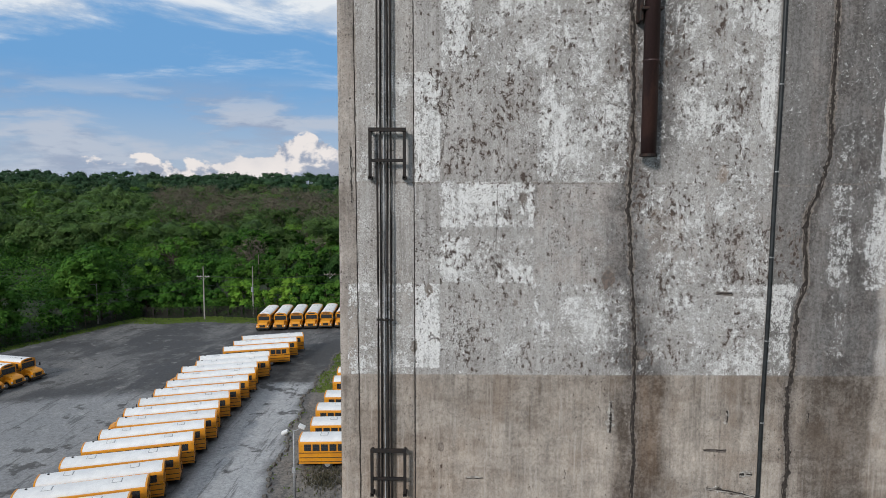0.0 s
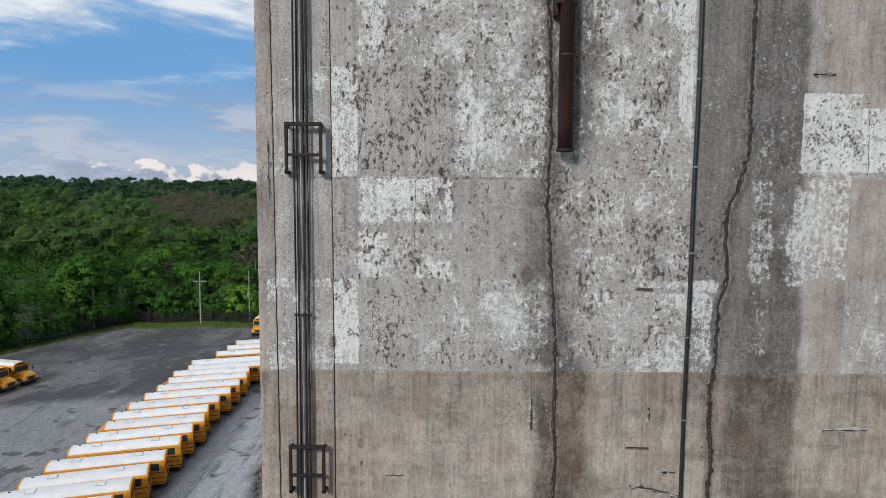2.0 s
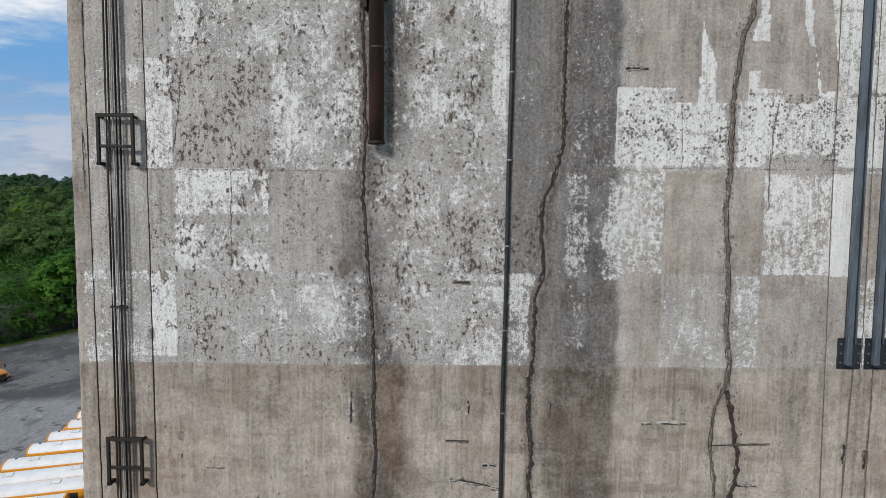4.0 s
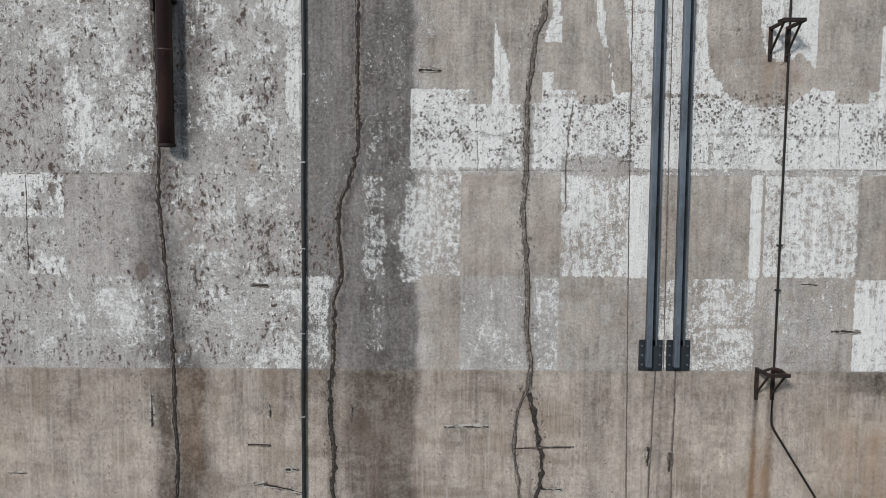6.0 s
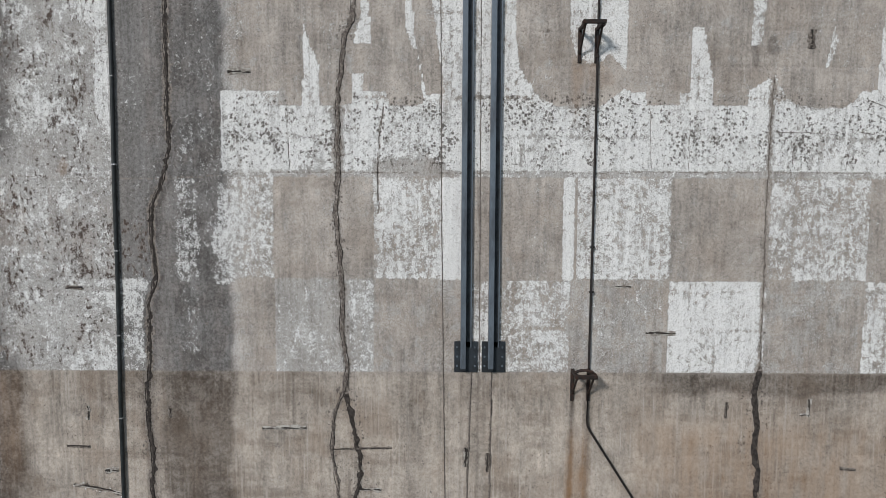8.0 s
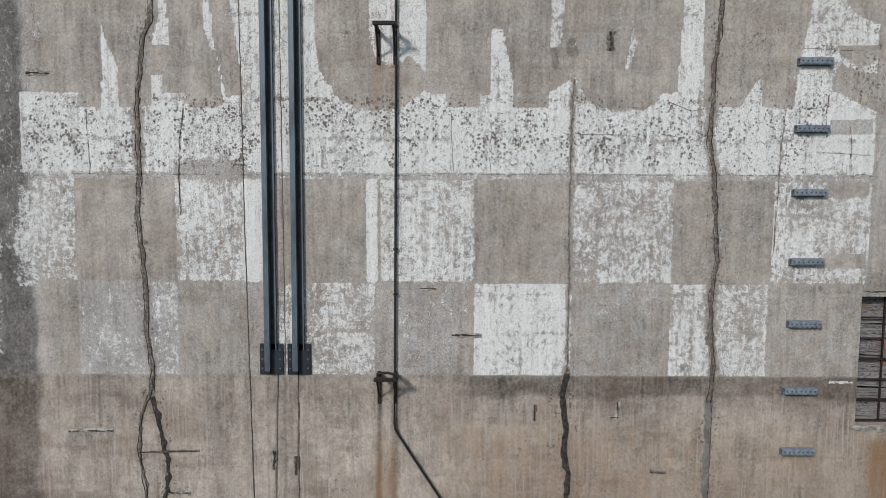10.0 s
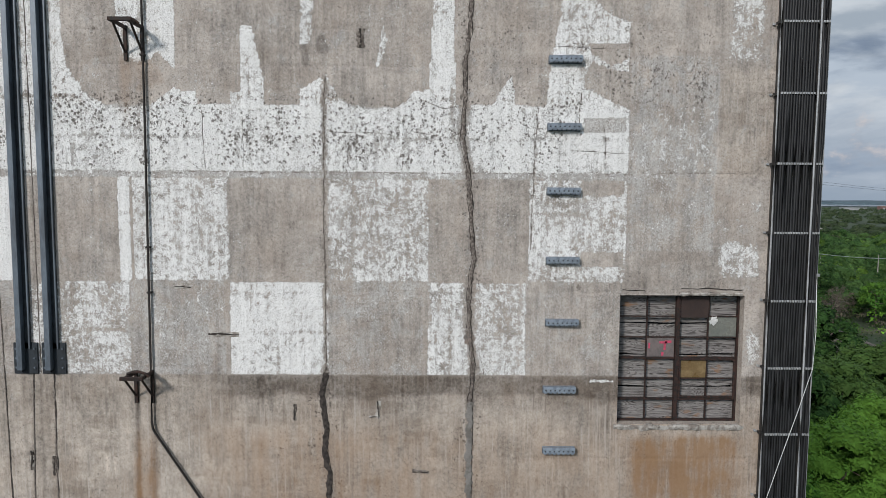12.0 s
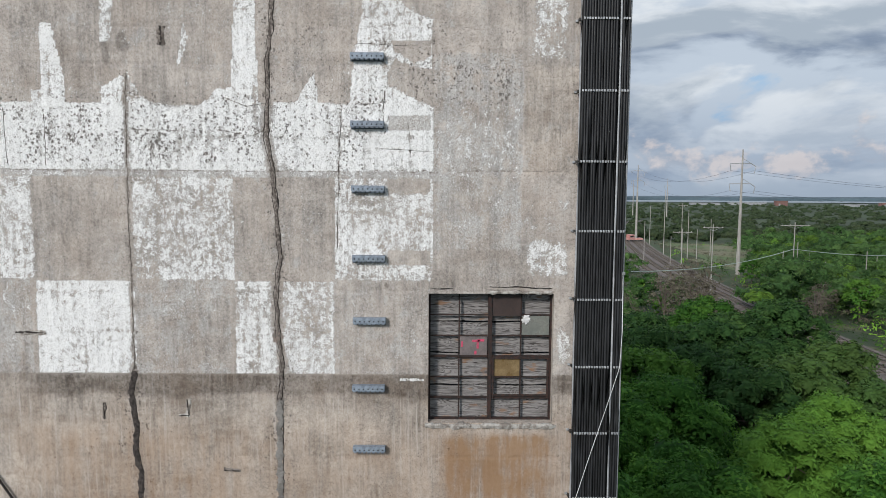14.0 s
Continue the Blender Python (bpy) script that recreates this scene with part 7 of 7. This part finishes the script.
# thicket below the east corner
# kind 1 has lighter leaves, to brighten trees standing in the building's shade
for x, y, s, k in [(27, 24, 0.92, 1), (33, 26, 0.97, 1), (40, 28, 0.95, 0), (46, 32, 0.97, 2), (29, 33, 0.98, 1), (36, 36, 1.0, 1), (44, 40, 0.9, 0), (53, 40, 0.88, 2), (31, 43, 1.0, 1),
                   (38, 47, 1.02, 1), (60, 45, 0.85, 0), (33, 54, 1.02, 2), (40, 58, 1.05, 0), (36, 66, 1.0, 2), (44, 68, 1.0, 1), (60, 62, 0.92, 2),
                   (63, 68, 0.62, 0), (51, 71, 0.95, 0), (28, 60, 0.9, 2), (57, 78, 0.95, 1), (48, 82, 0.9, 2), (40, 80, 0.85, 0), (63, 77, 1.02, 2), (66, 85, 0.9, 0), (58, 88, 0.95, 2), (48, 53, 0.98, 1), (54, 57, 0.92, 0), (59, 53, 0.84, 2), (47, 61, 0.98, 0), (54, 66, 0.9, 1), (50, 46, 0.9, 2)]:
    plant(CLOSE[k] if y < 48 else DEEP[(k + int(x)) % 4], x, y, s * rs.uniform(0.94, 1.06), rs.uniform(0, 360), "dense leafy broadleaf tree in a green thicket", group="thicket trees")
for x, y, s, k in [(50, 92, 0.85, 0), (58, 95, 0.75, 1), (46, 100, 0.9, 1), (62, 104, 0.7, 0), (54, 112, 0.8, 1), (70, 128, 0.7, 0), (86, 110, 0.7, 1), (92, 118, 0.72, 0), (60, 101, 0.9, 1), (66, 109, 0.95, 0), (68, 118, 0.85, 1), (73, 124, 0.9, 0), (64, 121, 0.9, 1), (75, 136, 0.95, 0), (69, 131, 0.9, 1), (62, 92, 0.95, 0)]:
    plant(DRY[k], x, y, s, rs.uniform(0, 360), "half-bare grey tree with thin branches", group="half-bare trees")
# woods east of the railway and round the marsh
n = 0
while n < 34:
    y = rs.uniform(100, 330)
    x = rs.uniform(track_x(y) + 12, 60 + 0.85 * y)
    if 205 < y < 330 and x < 92 + 0.34 * y:
        continue
    plant((MID + BUSH)[rs.randint(6)], x, y, rs.uniform(0.5, 0.82), rs.uniform(0, 360), "leafy green tree on the flat land by the railway", group="trees by the railway")
    n += 1
for _ in range(22):
    y = rs.uniform(128, 300)
    plant((MID + BUSH)[rs.randint(6)], track_x(y) - rs.uniform(11, 34), y, rs.uniform(0.42, 0.72), rs.uniform(0, 360), "leafy green tree on the flat land by the railway", group="trees by the railway")
# edge of the wood behind the yard
for k in range(44):
    x = -132 + k * 2.7 + rs.uniform(-1, 1)
    y = yard_edge(x) + 8.5 + rs.uniform(0, 3) + max(0, -60 - x) * 0.1
    plant(BUSH[3 if -47 < x < -34 else rs.randint(3)], x, y, rs.uniform(0.6, 1.05), rs.uniform(0, 360), "bright green leafy shrub at the yard's edge", group="trees behind the yard")
for k in range(34):
    x = -150 + k * 4.2 + rs.uniform(-1.5, 1.5)
    y = yard_edge(x) + rs.uniform(13, 22) + max(0, -60 - x) * 0.12
    plant(WOOD[rs.randint(4)], x, y, rs.uniform(0.75, 1.0), rs.uniform(0, 360), "tall green tree in the wood behind the yard", group="trees behind the yard")
for k in range(62):
    x = rs.uniform(-175, 0)
    y = yard_edge(x) + 13 + 68 * rs.uniform(0, 1) ** 1.3 + max(0, -60 - x) * 0.12
    plant(WOOD[rs.randint(4)], x, y, rs.uniform(0.85, 1.3), rs.uniform(0, 360), "tall green tree in the wood behind the yard", group="trees behind the yard")
for x, y in ((-70, 165), (-52, 172), (-38, 190), (-33, 205), (-60, 200), (-46, 215), (-25, 195)):
    plant(DRY[rs.randint(2)], x, y, rs.uniform(1.1, 1.4), rs.uniform(0, 360), "half-bare grey tree with thin branches", group="half-bare trees")


def far_wood(name, count, region, hmin, hmax, rmin, rmax, per, size, leaf, label, seed, heart=True, rare=2.2):
    """Crowns of a wood too far off to count: lumpy masses, each overgrown with leaves."""
    rs = np.random.RandomState(seed)
    cs, rr, tone, hs = [], [], [], []
    while len(tone) < count * 4:
        x, y = region(rs)
        h, r, g = rs.uniform(hmin, hmax), rs.uniform(rmin, rmax), rs.uniform(0, 1) ** rare
        z = ground_z(x, y)
        cs.append((x, y, z + h - r * 0.75))
        hs += [(x, y, z + h - 2.2 * r)] * 4
        rr.append(r * 0.75)
        tone.append(g)
        for k in range(3):
            a = k * 2.09 + rs.uniform(-0.6, 0.6)
            cs.append((x + math.cos(a) * r * 0.62, y + math.sin(a) * r * 0.62, z + h - r * rs.uniform(0.6, 1.35)))
            rr.append(r * rs.uniform(0.34, 0.58))
            tone.append(min(1.0, g * rs.uniform(0.6, 1.3)))
    v, f = leaf_cloud(rs, cs, rr, per, size, 0.85, hs)
    shade = np.repeat(np.array(tone, np.float32), per * 4)
    groups = [f]
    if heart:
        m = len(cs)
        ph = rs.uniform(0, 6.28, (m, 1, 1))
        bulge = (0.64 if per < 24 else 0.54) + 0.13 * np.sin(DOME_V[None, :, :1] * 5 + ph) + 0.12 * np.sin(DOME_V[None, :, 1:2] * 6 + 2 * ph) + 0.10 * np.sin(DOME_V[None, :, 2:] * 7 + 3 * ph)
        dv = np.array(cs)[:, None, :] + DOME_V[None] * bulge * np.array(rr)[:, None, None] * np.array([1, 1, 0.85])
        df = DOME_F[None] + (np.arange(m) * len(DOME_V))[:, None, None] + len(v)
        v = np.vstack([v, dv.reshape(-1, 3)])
        # inner domes keep half the tone, a darker colour for shade between leaves
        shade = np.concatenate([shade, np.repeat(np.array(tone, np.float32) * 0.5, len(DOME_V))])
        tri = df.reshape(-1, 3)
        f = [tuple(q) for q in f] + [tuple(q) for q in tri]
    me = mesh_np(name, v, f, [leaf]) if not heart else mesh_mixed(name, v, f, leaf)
    me.attributes.new("tone", "FLOAT", "POINT").data.foreach_set("value", shade)
    return tagged(new(name, me), label, "woods", kind="stuff")


def hill_spot(rs):
    y = 190 + 560 * rs.uniform(0, 1) ** 1.25
    return rs.uniform(-0.78 * y, -0.02 * y - 10), y


def far_hill_spot(rs):
    y = 360 + 400 * rs.uniform(0, 1)
    return rs.uniform(-0.78 * y, -0.02 * y - 10), y


def near_hill_spot(rs):
    y = rs.uniform(190, 400)
    return rs.uniform(-0.78 * y, -0.02 * y - 8), y


def plain_spot(rs):
    while True:
        y = 230 + 1350 * rs.uniform(0, 1) ** 1.6
        x = E0 + rs.uniform(0.26, 0.80) * y
        if y > 345 or x > 96 + 0.36 * y:
            return x, y


far_wood("hill_wood", 680, far_hill_spot, 9, 20, 4.8, 9.4, 20, 0.85, M_LEAF_HAZED, "dense wood on the far hillside, haze in its dull bluish green", 71, rare=1.6)
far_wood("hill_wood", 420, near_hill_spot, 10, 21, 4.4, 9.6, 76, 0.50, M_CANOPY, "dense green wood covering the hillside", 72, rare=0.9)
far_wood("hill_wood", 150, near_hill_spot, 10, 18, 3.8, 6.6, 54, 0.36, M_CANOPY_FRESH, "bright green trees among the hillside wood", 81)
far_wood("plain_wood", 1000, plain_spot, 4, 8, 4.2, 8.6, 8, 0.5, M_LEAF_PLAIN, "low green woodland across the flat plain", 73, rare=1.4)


def bare_spot(rs):
    y = rs.uniform(225, 340)
    return y * rs.uniform(-0.44, -0.16), y


far_wood("bare_wood", 150, bare_spot, 17, 23, 3.5, 5.4, 70, 0.30, M_LEAF_C, "patch of grey leafless trees in the wood", 74, heart=False)


def scrub_spot(rs):
    while True:
        y = rs.uniform(84, 330)
        x = rs.uniform(60, 70 + 0.75 * y)
        if abs(x - track_x(y)) > 9.5 and not (215 < y < 320 and track_x(y) + 16 < x < 84 + 0.3 * y):
            return x, y


far_wood("scrub", 520, scrub_spot, 1.2, 3.4, 1.2, 3.0, 14, 0.26, M_LEAF_B, "low green scrub beside the railway", 75, heart=False)
far_wood("scrub", 200, scrub_spot, 1.2, 3.8, 1.2, 3.0, 14, 0.32, M_LEAF_BRIGHT, "low bright green scrub beside the railway", 76, heart=False)
far_wood("dry_scrub", 330, scrub_spot, 1.2, 3.0, 1.2, 2.6, 14, 0.22, M_LEAF_C, "low dry grey-brown scrub beside the railway", 77, heart=False)


def lineside_spot(rs):
    y = rs.uniform(80, 150)
    return track_x(y) + rs.uniform(9.6, 50), y


far_wood("dry_scrub", 110, lineside_spot, 0.8, 2.4, 1.0, 2.6, 26, 0.16, M_LEAF_C, "dry grey brush beside the railway", 90, heart=False)
far_wood("scrub", 110, lineside_spot, 0.6, 2.6, 1.0, 2.8, 26, 0.18, M_LEAF_A, "low green scrub beside the railway", 91, heart=False)
far_wood("scrub", 24, lineside_spot, 2.0, 5.0, 1.8, 3.4, 40, 0.18, M_LEAF_BRIGHT, "bright green bushes beside the railway", 92, heart=False)


def reed_spot(rs):
    y = rs.uniform(140, 330)
    return track_x(y) + rs.uniform(10, 60), y


far_wood("reeds", 420, reed_spot, 0.8, 2.0, 1.2, 3.2, 14, 0.24, M_LEAF_C, "pale dry reeds on the marsh", 93, heart=False)


def grove_spot(rs):
    y = rs.uniform(125, 340)
    return E0 + y * rs.uniform(0.50, 0.88), y


def strip_spot(rs):
    y = rs.uniform(215, 345)
    return max(E0 + y * rs.uniform(0.44, 0.62), track_x(y) + 40), y


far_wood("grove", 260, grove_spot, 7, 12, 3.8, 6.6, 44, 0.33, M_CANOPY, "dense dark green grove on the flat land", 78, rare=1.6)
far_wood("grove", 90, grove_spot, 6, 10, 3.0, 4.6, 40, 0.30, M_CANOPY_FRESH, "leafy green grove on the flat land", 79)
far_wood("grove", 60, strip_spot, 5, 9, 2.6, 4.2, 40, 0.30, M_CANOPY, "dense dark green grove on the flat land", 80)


def under_spot(rs):
    y = rs.uniform(26, 92)
    return rs.uniform(27, 66), y


def hollow_spot(rs):
    return rs.uniform(42, 61), rs.uniform(44, 74)


far_wood("undergrowth", 130, hollow_spot, 1.6, 4.2, 1.6, 2.8, 40, 0.19, M_LEAF_B, "dark leafy undergrowth below the thicket", 94, heart=False)
far_wood("undergrowth", 260, under_spot, 1.5, 5.0, 1.6, 3.2, 30, 0.18, M_LEAF_B, "dark leafy undergrowth below the thicket", 82, heart=False)


def rail_side_spot(rs):
    while True:
        y = rs.uniform(92, 330)
        x = rs.choice([track_x(y) - rs.uniform(11, 34) - (8 if y < 125 else 0), rs.uniform(track_x(y) + 12, 60 + 0.85 * y)])
        if not (205 < y < 330 and track_x(y) < x < 92 + 0.34 * y):
            return x, y


def hedge_spot(rs):
    x = rs.uniform(-130, -14)
    return x, yard_edge(x) + 6.4 + rs.uniform(0, 1.6)


def wood_edge_spot(rs):
    while True:
        x, y = rs.uniform(-175, -58), rs.uniform(100, 205)
        if y > yard_edge(x) + 14:
            return x, y




def fence_wood_spot(rs):
    x = rs.uniform(-104, -62)
    return x, yard_edge(x) + 7 + max(0, -60 - x) * 0.05 + 44 * rs.uniform(0, 1) ** 1.5


far_wood("wood_edge", 110, fence_wood_spot, 3.5, 10, 2.2, 4.6, 56, 0.27, M_LEAF_A, "thick green wood beside the yard", 95, heart=False)
far_wood("wood_edge", 40, fence_wood_spot, 4, 11, 2.2, 4.2, 56, 0.27, M_LEAF_FRESH, "bright green trees beside the yard", 96, heart=False)
far_wood("rail_side_wood", 170, rail_side_spot, 4.5, 9, 2.4, 4.4, 38, 0.25, M_CANOPY, "mixed green trees along the railway", 83)
far_wood("rail_side_wood", 50, rail_side_spot, 4, 8, 2.2, 4.0, 50, 0.28, M_LEAF_FRESH, "bright green trees along the railway", 84, heart=False)
far_wood("hedge", 120, hedge_spot, 1.8, 4.2, 1.4, 2.6, 44, 0.2, M_LEAF_A, "overgrown green hedge along the yard fence", 85, heart=False)
far_wood("wood_edge", 190, wood_edge_spot, 8, 14, 3.4, 6.0, 56, 0.32, M_LEAF_A, "thick green wood beside the yard", 86, heart=False)
far_wood("wood_edge", 60, wood_edge_spot, 7, 12, 3.2, 5.2, 56, 0.30, M_LEAF_FRESH, "bright green trees beside the yard", 87, heart=False)
